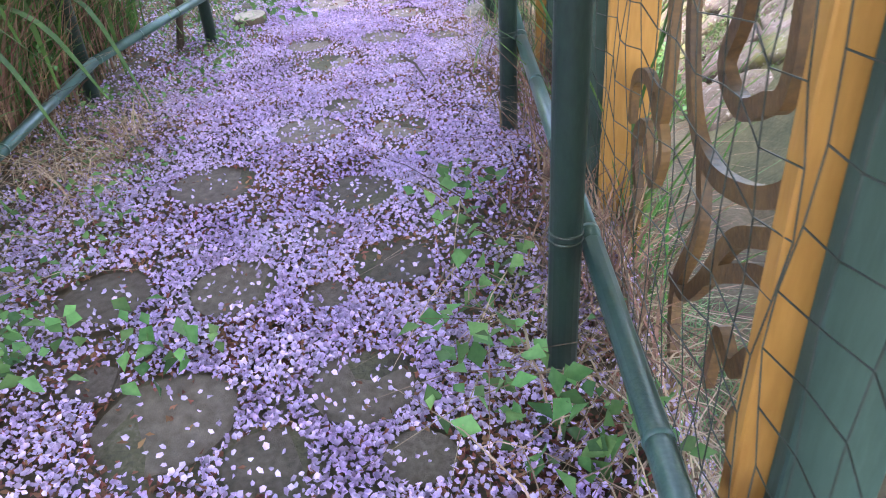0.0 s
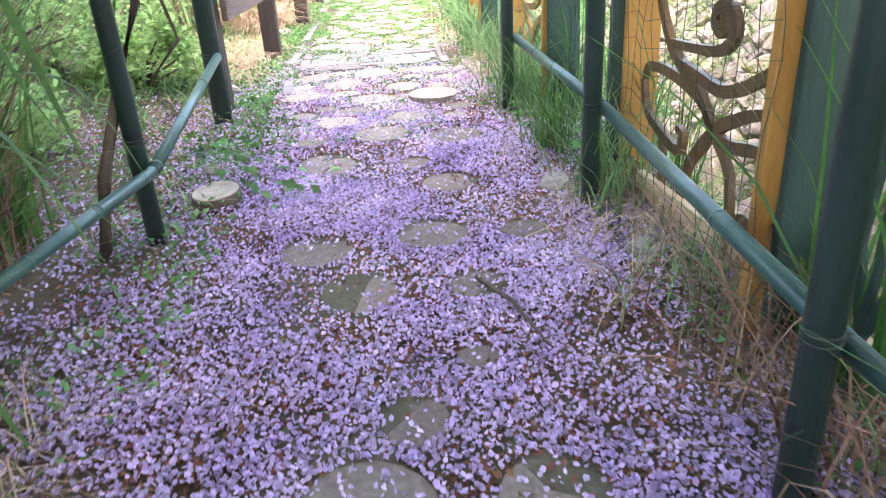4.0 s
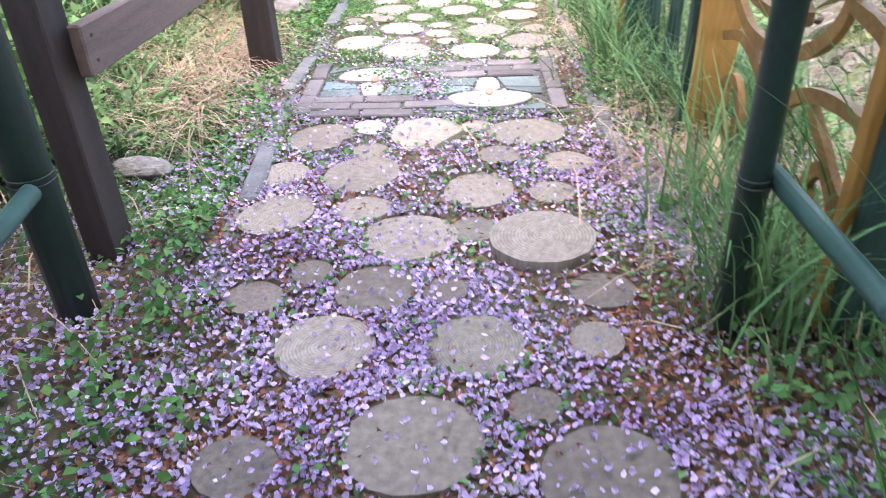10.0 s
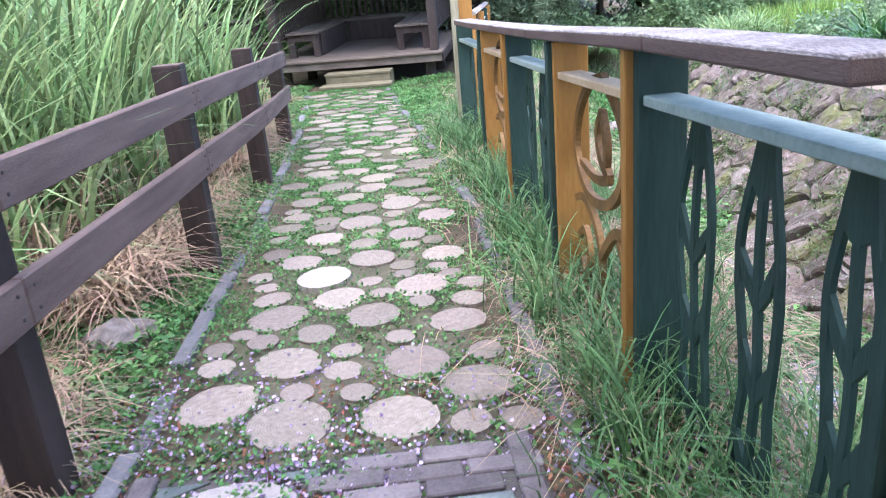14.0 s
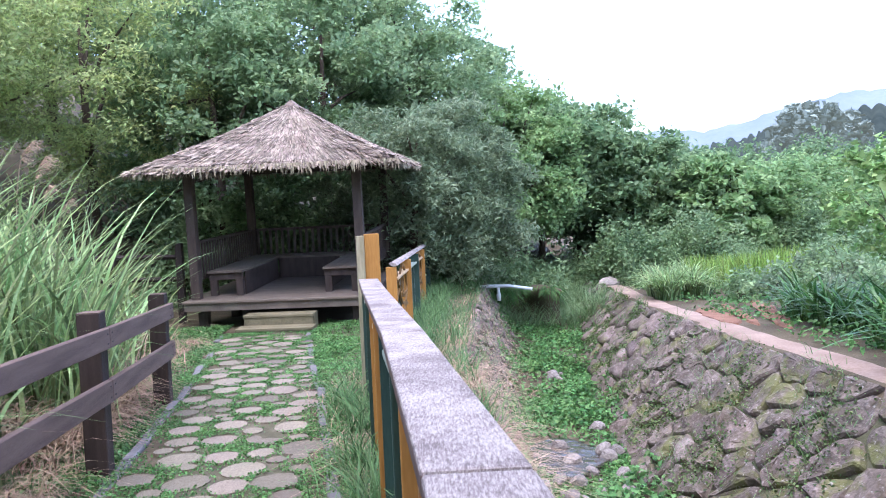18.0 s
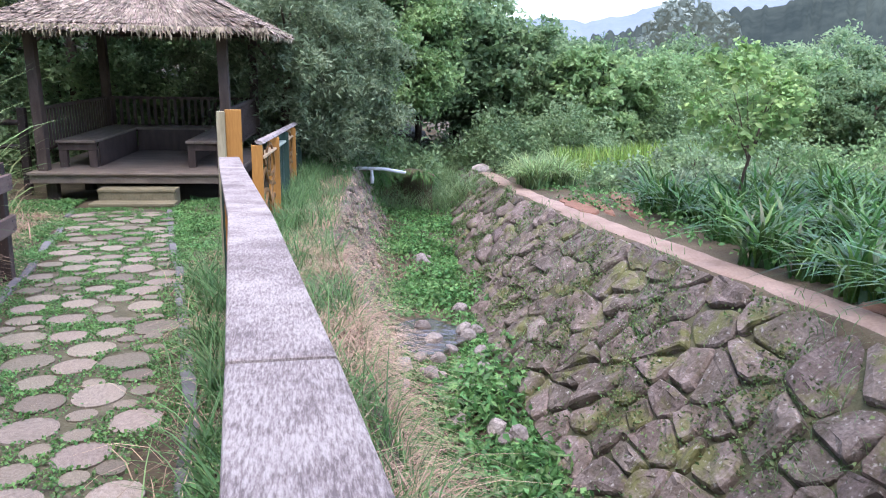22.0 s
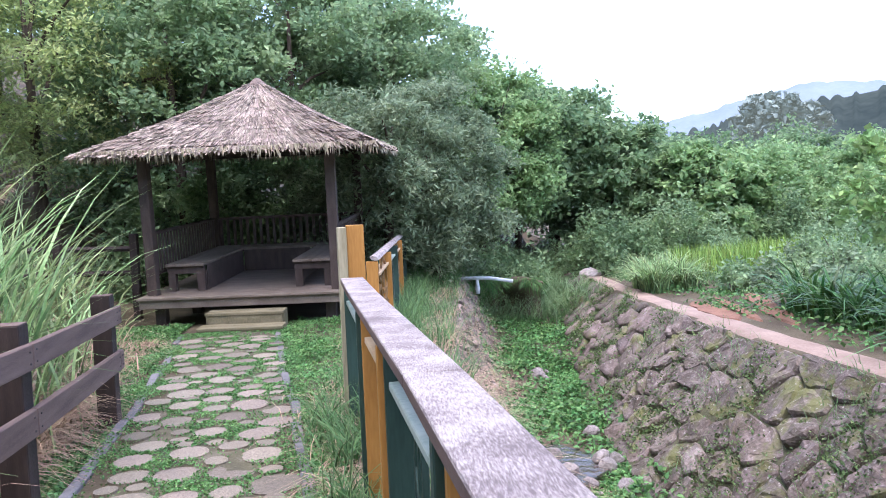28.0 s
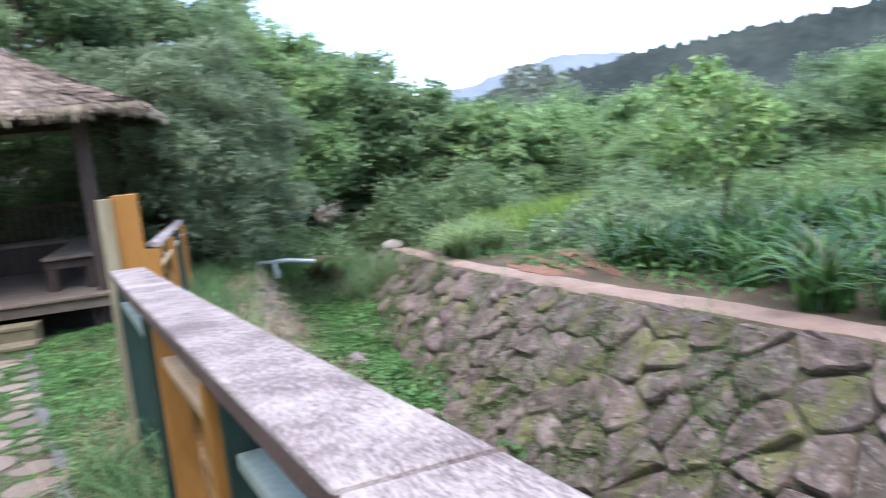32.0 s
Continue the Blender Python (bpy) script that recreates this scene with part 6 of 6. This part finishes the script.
for x, y, h, lean in ((-3.5, 11.6, 2.5, -20), (-3.9, 12.6, 2.7, 15), (-3.7, 13.9, 2.4, -40), (-4.4, 14.6, 2.6, 0), (-4.1, 16.0, 2.3, -15), (-4.9, 17.2, 2.3, 10), (-5.2, 18.4, 2.2, -30), (-5.6, 19.6, 2.1, 0)):
    plume(x, y, h, lean)
rt = random.Random(21)
for k in range(7):
    y = 1.9 + 0.42 * k
    x = float(path_x(y)) - 1.75 + rt.uniform(-0.15, 0.1)
    plant = empty("reed_plant", pose(x, y, float(land(x, y))), "broad-leaved green reed arching out of the thicket", "reed", "reeds of the thicket")
    part("stem", tube([(0, 0, -0.05), (0.04, 0.02, 0.6), (0.1, 0.0, 1.1 + 0.1 * (k % 3))], [0.009, 0.007, 0.004], 6), M_GRASS_DEEP, plant)
    for j in range(5):
        z = 0.35 + 0.17 * j
        a, reach_ = rt.uniform(-1.3, 0.9), rt.uniform(0.45, 0.95)
        dx, dy = math.cos(a) * reach_, math.sin(a) * reach_
        pts = curve([(0.04, 0.01, z), (0.04 + dx * 0.3, dy * 0.3, z + 0.22), (0.04 + dx * 0.7, dy * 0.7, z + 0.16), (0.04 + dx, dy, z - rt.uniform(0.1, 0.4))], 4)
        m = len(pts)
        part("leaf", strip(pts, [0.004 + 0.034 * math.sin(math.pi * min(0.97, (i + 1) / m)) ** 0.7 for i in range(m)], 0.0015, (math.cos(a), math.sin(a), 1.2)), M_GRASS_DEEP, plant)


def shrub(name, cx, cy, rx, ry, rz, n, size, material, label, cz=None, longer=1.8):
    k = max(12, n // 160)
    a = R.normal(0, 1, (k, 3))
    a /= np.linalg.norm(a, axis=1)[:, None]
    a *= (R.uniform(0.25, 1, k) ** 0.4)[:, None]
    a[:, 2] = np.abs(a[:, 2])
    cc = a * np.array([rx, ry, rz]) * (0.85 + 0.3 * R.uniform(0, 1, k))[:, None]
    j = R.integers(0, k, n)
    c = cc[j] + R.normal(0, 1, (n, 3)) * np.array([rx, ry, rz]) * 0.16
    c[:, 0] += cx
    c[:, 1] += cy
    g = land(c[:, 0], c[:, 1])
    c[:, 2] = np.maximum(c[:, 2] + (float(land(cx, cy)) if cz is None else cz), g + 0.02)
    v, f = leaves(c, R.uniform(0.7, 1.3, n) * size, 0.4, longer)
    o = empty(name, pose(0, 0, 0), label, "shrub")
    quads("foliage", v, f, material, "stuff", "", "", o)
    for t in range(5):
        q = cc[t] * 0.8
        z0 = float(land(cx, cy)) if cz is None else cz
        part("stem", tube([(cx, cy, z0 - 0.1), (cx + q[0] * 0.4, cy + q[1] * 0.4, z0 + q[2] * 0.6), (cx + q[0], cy + q[1], z0 + q[2])], [0.02, 0.014, 0.006], 5), M_BARK, o)
    return o


for cx, cy, s in ((-2.2, 1.6, 0.6), (-2.5, 2.6, 0.7), (-2.3, 3.5, 0.55), (-3.0, 3.3, 1.0), (-2.7, 5.6, 0.5), (-3.2, 6.8, 0.7), (-2.6, 7.6, 0.45), (-3.6, 8.3, 0.8), (-4.5, 7.2, 1.1), (-2.3, 4.2, 0.5), (-3.2, 4.6, 0.9)):
    shrub("shrub", cx, cy, s, s, s * 1.1, 1700, 0.035, M_LEAF_YOUNG if cy > 5 else M_WEED, "leafy green shrub on the bank beside the path")


def tree(name, x, y, h, crown, material, label, n=5200, size=0.14, trunk=0.10, low=0.35, seed=0, z=None, longer=1.8, k=60, droop=0.0):
    """A trunk that tapers and forks, with a crown of leafy sprays in tiers, of uneven outline and with gaps between them."""
    r = np.random.default_rng(seed + 900)
    z0 = float(land(x, y)) if z is None else z
    e = empty(name, pose(x, y, z0), label, "tree")
    top = Vector((r.normal(0, 0.25), r.normal(0, 0.25), h * 0.8))
    part("trunk", tube([(0, 0, -0.2), (top.x * 0.3, top.y * 0.3, h * 0.3), top * 0.7, top], [trunk, trunk * 0.8, trunk * 0.5, trunk * 0.2], 8), M_BARK, e)
    a = r.normal(0, 1, (k, 3))
    a /= np.linalg.norm(a, axis=1)[:, None]
    a *= (r.uniform(0.3, 1, k) ** 0.4)[:, None] * r.uniform(0.85, 1.12, k)[:, None]
    zc = h * (1 + low) / 2
    cc = a * np.array([crown, crown, h * (1 - low) / 2]) + np.array([0, 0, zc])
    for t in range(8):
        q = Vector(cc[t])
        s = top * float(r.uniform(0.35, 0.8))
        part("limb", tube([s, s.lerp(q, 0.5) + Vector((0, 0, 0.1)), q], [trunk * 0.4, trunk * 0.25, trunk * 0.08], 5), M_BARK, e)
    twigs = 11
    j = r.integers(0, k * twigs, n)
    way = r.normal(0, 1, (k * twigs, 3)) * np.array([1, 1, 0.45]) + np.repeat(a, twigs, 0) * np.array([0.7, 0.7, 0.5]) - np.array([0, 0, droop])
    way /= np.linalg.norm(way, axis=1)[:, None]
    rad = crown * r.uniform(0.22, 0.40, k * twigs)
    along = r.uniform(0, 1, n) ** 0.75
    c = np.repeat(cc, twigs, 0)[j] + way[j] * (rad[j] * along)[:, None] + r.normal(0, 1, (n, 3)) * (crown * 0.055) * np.array([1, 1, 0.7])
    c[:, 2] -= 0.25 * rad[j] * along ** 2
    v, f = leaves(c, r.uniform(0.65, 1.35, n) * size, 0.45, longer)
    quads("crown", v, f, material, "stuff", "", "", e)
    return e


PAVILION_TREES = [
    # behind and beside the pavilion
    (-7.5, 25.5, 7.0, 2.6, "olive"), (-4.6, 26.0, 7.5, 2.4, "dark"), (-2.4, 27.5, 7.8, 2.5, "mid"), (-9.5, 21.0, 7.0, 2.6, "olive"), (-11.0, 26.0, 9.0, 3.2, "olive"),
    (-6.0, 29.5, 9.5, 3.2, "mid"), (0.0, 29.5, 8.0, 2.5, "mid"), (-2.5, 32.0, 9.5, 3.2, "dark"), (-0.2, 24.6, 4.3, 1.7, "grey"), (0.9, 25.6, 4.6, 1.6, "grey")]
WOOD_TREES = [
    (2.6, 30.5, 4.9, 2.3, "mid"), (4.0, 32.5, 4.5, 2.5, "mid"), (5.6, 34.0, 4.6, 2.4, "mid"), (3.0, 34.5, 4.9, 2.6, "mid"), (7.0, 33.0, 3.9, 2.0, "dark"),
    (8.6, 33.0, 3.8, 2.1, "dark"), (10.0, 32.0, 3.2, 1.9, "mid"), (6.0, 36.5, 4.6, 2.4, "mid"), (9.0, 37.0, 4.2, 2.6, "mid"), (12.0, 33.0, 2.9, 2.1, "light"),
    (12.5, 38.0, 3.6, 2.6, "mid"), (15.0, 36.0, 3.0, 2.4, "light"), (17.5, 33.0, 2.8, 2.3, "mid"), (18.0, 40.0, 3.6, 3.0, "dark"), (22.0, 36.0, 3.4, 2.8, "mid")]
GARDEN_TREES = [
    (14.5, 29.0, 2.4, 1.8, "light"), (17.0, 27.5, 2.4, 1.8, "mid"), (24.0, 30.0, 3.2, 2.6, "dark"), (21.0, 25.0, 3.6, 2.2, "mid"), (26.0, 24.0, 4.0, 2.6, "mid"),
    (28.0, 33.0, 4.0, 3.2, "dark"), (23.0, 19.0, 3.6, 2.2, "mid"), (27.0, 17.0, 4.4, 2.6, "dark"),
    (-8.0, 16.5, 6.0, 2.2, "olive"), (-9.5, 12.0, 6.0, 2.4, "mid"), (-13.0, 18.0, 9.0, 3.2, "mid"), (-12.0, 8.0, 7.0, 2.8, "mid"), (-6.0, 34.0, 11.0, 3.4, "mid"), (-12.0, 33.0, 12.0, 3.8, "olive"), (0.6, 36.0, 7.6, 2.8, "mid")]
KIND = {"olive": (M_LEAF_OLIVE, "feathery olive-green bamboo-like tree on the slope", 0.10, 2.8), "dark": (M_LEAF_DARK, "dense dark green tree in the wood", 0.16, 1.8),
        "mid": (M_LEAF, "fresh green broad-leaved tree at the wood's edge", 0.17, 1.7), "grey": (M_LEAF_GREY, "drooping grey-green tree beside the pavilion", 0.085, 3.2), "light": (M_LEAF_LIGHT, "light green bushy tree in the garden", 0.13, 1.6)}
for k, (x, y, h, c, kind) in enumerate(PAVILION_TREES + [(x, y, h * 1.14, c, kind) for x, y, h, c, kind in WOOD_TREES] + GARDEN_TREES):
    m, label, size, longer = KIND[kind]
    if kind == "mid" and x > 2 and k % 3:
        m = M_LEAF_LIGHT if k % 3 == 1 else M_LEAF_DARK
    tree("tree", x, y, h, c, m, label, n=26000 if kind in ("grey", "olive") else (27000 if y < 31 else 15000), size=size * (0.5 if y < 31 else 0.72), trunk=0.07 + 0.012 * h, low=0.05 if kind in ("grey", "dark") or h < 5 else 0.22, seed=k, longer=longer, k=100 if kind in ("grey", "olive") else 72, droop=0.5 if kind == "grey" else 0.0)
tree("tree", 6.75, 18.4, 2.6, 0.8, M_LEAF_YOUNG, "young tree with bright light-green leaves in the garden", n=1500, size=0.085, trunk=0.03, low=0.42, seed=77, longer=1.6)
# the flowering tree's shade: unseen crowns added over the path's start and near wall
for k, (x, y, h, c) in enumerate(((-3.0, -1.6, 7.2, 3.2), (-2.9, 1.9, 7.6, 3.3), (3.2, -0.6, 7.0, 3.2), (0.3, -5.0, 7.5, 3.6), (3.3, 3.9, 9.2, 3.0), (-2.9, 3.9, 7.6, 2.5), (6.2, 7.4, 8.0, 2.9))):
    tree("tree", x, y, h, c, M_LEAF, "large unseen tree added to shade the path and wall", n=9000, size=0.21, trunk=0.16, low=0.58, seed=60 + k)

# undergrowth that closes the foot of the wood
for k in range(34):
    x = R.uniform(-9, 15)
    y = 27.5 + 0.25 * max(0, x - 3) + R.uniform(0, 5)
    shrub("shrub", x, y, 1.2, 1.0, R.uniform(0.9, 1.8), 2300, 0.07, M_LEAF_DARK if k % 3 else M_LEAF, "dark undergrowth at the foot of the wood")
for x, y, h in ((-4.0, 25.4, 2.2), (-2.9, 25.9, 2.5), (-1.8, 25.7, 2.4), (-0.8, 25.4, 2.0), (-5.2, 24.8, 2.0)):
    shrub("shrub", x, y, 1.0, 0.7, h, 3200, 0.075, M_LEAF_DARK, "dark bush close behind the pavilion")
for k in range(22):
    x, y = R.uniform(8, 20), R.uniform(20, 31)
    shrub("shrub", x, y, 1.0, 1.0, R.uniform(0.6, 1.2), 1500, 0.055, M_LEAF if k % 2 else M_LEAF_LIGHT, "bushy green shrub in the garden across the stream")

# garden plants across the stream
def strap_clump(cx, cy, n, h, w, material, label):
    x, y = np.full(n, cx) + R.normal(0, 0.10, n), np.full(n, cy) + R.normal(0, 0.10, n)
    v, f = blades(lay(x, y, -0.02), R.uniform(0.6, 1.1, n) * h, R.uniform(0.7, 1.2, n) * w, R.uniform(0.35, 1.25, n), 5, 1.35)
    quads("strap_leaf_plant", v, f, material, "", label, "plant")


row_x = lambda y: np.interp(y, [11, 14.4, 17.9, 21.3], [4.75, 5.35, 5.95, 6.8])
for row in range(7):
    y = 11.5 + 0.35 * row
    while y < 20.5 - 0.35 * row:
        x = float(row_x(y)) + 0.82 * row + R.normal(0, 0.14)
        if R.uniform() < 0.86:
            strap_clump(x, y, 76, R.uniform(0.85, 1.15), 0.072, M_STRAP, "clump of arching strap-shaped green leaves in the garden row")
        y += R.uniform(0.62, 0.86)
for x, y in ((5.35, 24.0), (5.7, 24.5), (5.45, 24.9), (6.1, 24.3), (6.3, 25.2)):
    strap_clump(x, y, 210, 1.15, 0.035, M_REED, "big fountain-shaped grass clump beside the dirt path")
for k in range(26):
    x, y = R.uniform(5.4, 8.8), R.uniform(13.2, 15.8)
    if x > float(row_x(y)) + 0.25 and R.uniform() < 0.55:
        shrub("shrub", x, y, 0.4, 0.4, 0.42, 420, 0.07, M_LEAF if k % 2 else M_WEED, "broad-leaved green bush in the garden", longer=1.3)
for k in range(16):
    x, y = R.uniform(6.4, 9.5), R.uniform(21.0, 24.5)
    shrub("shrub", x, y, 0.42, 0.42, R.uniform(0.35, 0.8), 420, 0.065, M_LEAF_GREY if k % 3 == 0 else M_LEAF, "loose green bush in the garden beds", longer=1.5)
n = 2600
x, y = R.uniform(6.8, 11.0, n), R.uniform(25.5, 27.5, n)
stuff_blades("fern_row", x, y, R.uniform(0.35, 0.95, n), R.uniform(0.03, 0.065, n), R.uniform(0.05, 0.45, n), leafy("fern_leaf", (0.16, 0.28, 0.05), (0.29, 0.41, 0.11), 0.45), "row of upright yellow-green fern-like plants", "plants")
n = 60000
x, y = R.uniform(4.9, 20, n), R.uniform(10, 32, n)
keep = (x > wall_x(y) + 0.66 + 0.12 * wob(x, y, 1.3)) & (R.uniform(0, 1, n) < np.clip(0.5 + 0.8 * wob(x, y, 1.7), 0.15, 1))
x, y = x[keep], y[keep]
c = lay(x, y, 0.03)
c[:, 2] += R.uniform(0, 0.22, len(x)) * np.clip(0.5 + wob(x, y, 1.4), 0.1, 1)
v, f = leaves(c, R.uniform(0.03, 0.075, len(x)), 0.5, 1.5)
quads("garden_weeds", v, f, M_WEED, "stuff", "leafy green ground cover in the garden", "weeds")
for (xa, ya), (xb, yb), w in (((5.32, 22.0), (4.98, 19.6), 0.22), ((6.6, 22.6), (5.5, 18.9), 0.16), ((5.9, 22.4), (5.25, 19.4), 0.10), ((5.15, 13.7), (4.95, 12.0), 0.24), ((7.5, 22.8), (6.4, 20.2), 0.13)):
    pts = []
    for side in (1, -1):
        for k in range(9):
            t = (k if side > 0 else 8 - k) / 8
            pts.append((xa + (xb - xa) * t + side * w * (1 + 0.35 * math.sin(k * 2.3 + xa)) * min(1, 0.3 + 3 * min(t, 1 - t)), ya + (yb - ya) * t))
    z = float(land((xa + xb) / 2, (ya + yb) / 2))
    bm = prism(pts[::-1], -0.3, 0.03, 0.03)
    for v in bm.verts:
        v.co.z += float(land(v.co.x, v.co.y))
    o = obj("soil_ridge", bm, M_REDSOIL)
    tagged(o, "ridge of bare red earth between the garden rows", "soil", "red earth ridges")

# plants in the stream bed and on the wall
n = 60000
y = R.uniform(8, 30, n)
x = bank_x(y) + 0.4 + R.uniform(0, 1, n) * (foot_x(y) - bank_x(y) - 0.2)
keep = R.uniform(0, 1, n) < np.clip(0.55 + 0.8 * wob(x, y, 2.1, 0.7), 0.22, 1) * np.interp(y, [8, 15, 18, 20, 30], [0.8, 0.9, 0.6, 1, 1])
for cx, cy, rx, ry in ((1.9, 18.2, 0.52, 0.72), (2.0, 12.6, 0.36, 0.85), (1.9, 10.5, 0.4, 0.9)):
    keep &= ((x - cx) / rx) ** 2 + ((y - cy) / ry) ** 2 > 1.0
x, y = x[keep], y[keep]
c = lay(x, y, 0.02)
c[:, 2] += R.uniform(0, 0.2, len(x)) * np.clip(0.5 + wob(x, y, 1.8), 0.1, 1)
v, f = leaves(c, R.uniform(0.035, 0.075, len(x)), 0.6, 1.5)
quads("stream_weeds", v, f, M_WEED, "stuff", "lush green weeds in the stream bed", "weeds")
n = 1500
cx, cy = R.uniform(1.75, 2.5, 16), R.uniform(12.8, 16.4, 16)
x, y = clumps(n, 0, cx, cy, 0.17)
c = lay(x, y, 0.03)
c[:, 2] += R.uniform(0, 0.22, n)
v, f = leaves(c, R.uniform(0.04, 0.075, n), 0.4, 2.4)
quads("broad_leaf_weeds", v, f, M_WEED, "stuff", "broad-leaved light green plants at the water's edge", "weeds")
n = 60000
y = R.uniform(8, 29, n)
s = R.uniform(0.02, 0.96, n)
x = foot_x(y) + (wall_x(y) - foot_x(y)) * s
keep = R.uniform(0, 1, n) < np.clip(wob(x * 1.0, y, 3.1, 0.4) * 1.2 + 0.2, 0.06, 1)
x, y = x[keep], y[keep]
c = lay(x, y, 0.16)
v, f = leaves(c + R.normal(0, 0.025, c.shape), R.uniform(0.014, 0.034, len(x)), 0.4, 1.6)
quads("wall_weeds", v, f, M_MOSSLEAF, "stuff", "small weeds and moss growing from the wall's joints", "weeds")
n = 9000
y = R.uniform(9, 28, n)
x = foot_x(y) + (wall_x(y) - foot_x(y)) * R.uniform(0.1, 1.02, n)
keep = wob(x, y, 2.3, 1.4) > R.uniform(0.15, 0.7, n)
x, y = x[keep], y[keep]
stuff_blades("wall_grass", x, y, R.uniform(0.08, 0.25, len(x)), R.uniform(0.004, 0.008, len(x)), R.uniform(0.4, 1.4, len(x)), M_GRASS, "tufts of grass on the stone wall", lift=0.1)
n = 6000
x, y = R.uniform(1.2, 4.6, n), R.uniform(26.0, 31.5, n)
stuff_blades("dark_sedge", x, y, R.uniform(0.4, 1.1, n), R.uniform(0.01, 0.025, n), R.uniform(0.6, 1.5, n), M_LEAF_DARK, "dark hanging sedge at the head of the stream", segs=4, droop=1.2)
n = 14000
x, y = R.uniform(-1, 9, n), R.uniform(24.5, 30, n)
keep = ~((x > bank_x(y)) & (x < wall_x(y) + 0.8))
x, y = x[keep], y[keep]
stuff_blades("far_grass", x, y, R.uniform(0.1, 0.4, len(x)), R.uniform(0.008, 0.016, len(x)), R.uniform(0.3, 1.2, len(x)), M_GRASS, "green grass before the wood")


# ---- distance ----
def ridge(name, dist, az0, az1, heights, material, label, bumps, n=240):
    az = np.radians(np.linspace(az0, az1, n))
    top = np.interp(np.degrees(az), *heights)
    jag = np.zeros(n)
    for a, h, w in zip(R.uniform(az0, az1, int(3.2 * (az1 - az0))), R.uniform(0.3, 1, 400), R.uniform(0.15, 0.45, 400)):
        jag = np.maximum(jag, 2.2 * bumps * h * (1 - ((np.degrees(az) - a) / w) ** 2))
    rows = []
    for t, back in ((-0.3, 0.0), (0.25, 0.05), (0.55, 0.12), (0.8, 0.2), (1.0, 0.3), (0.7, 0.5)):
        d = dist * (1 + back)
        z = np.tan(np.radians(top)) * d * t * (1.0 / 1.0) + (jag * dist / 100 if t > 0.7 else 0)
        rows.append(np.stack([np.sin(az) * d, 9 + np.cos(az) * d, 1.5 + z], 1))
    v = np.stack(rows, 1).reshape(-1, 3)
    i = np.arange(n * 6).reshape(n, 6)
    f = np.stack([i[:-1, :-1], i[1:, :-1], i[1:, 1:], i[:-1, 1:]], -1).reshape(-1, 4)
    quads(name, v, f, material, "structure", label, "hill")


# The haze sits in the colours and glow of these shapes.
ridge("backdrop_mountain", 900, -30, 75, ([-30, 10, 17, 22, 26, 31, 40, 75], [5, 5.0, 5.6, 5.3, 6.3, 7.2, 6.3, 6]), M_FAR, "pale blue mountain range with painted haze", 0.25)
ridge("backdrop_ridge", 330, 16, 100, ([16, 19, 22, 26, 30, 36, 44, 53, 70, 100], [1, 2.5, 4.2, 5.0, 5.7, 6.5, 7.0, 7.6, 8.4, 8]), M_MID, "dark blue-green wooded ridge with painted haze", 0.5, 900)
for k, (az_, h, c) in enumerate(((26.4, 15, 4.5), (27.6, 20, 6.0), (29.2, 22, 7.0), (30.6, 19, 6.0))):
    tree("tree", math.sin(radians(az_)) * 240, 9 + math.cos(radians(az_)) * 240, h, c, M_GROVE, "tall pale tree with painted haze in a grove before the ridge", n=2600, size=1.9, trunk=0.4, low=0.0, seed=300 + k, z=9.0, longer=1.4)
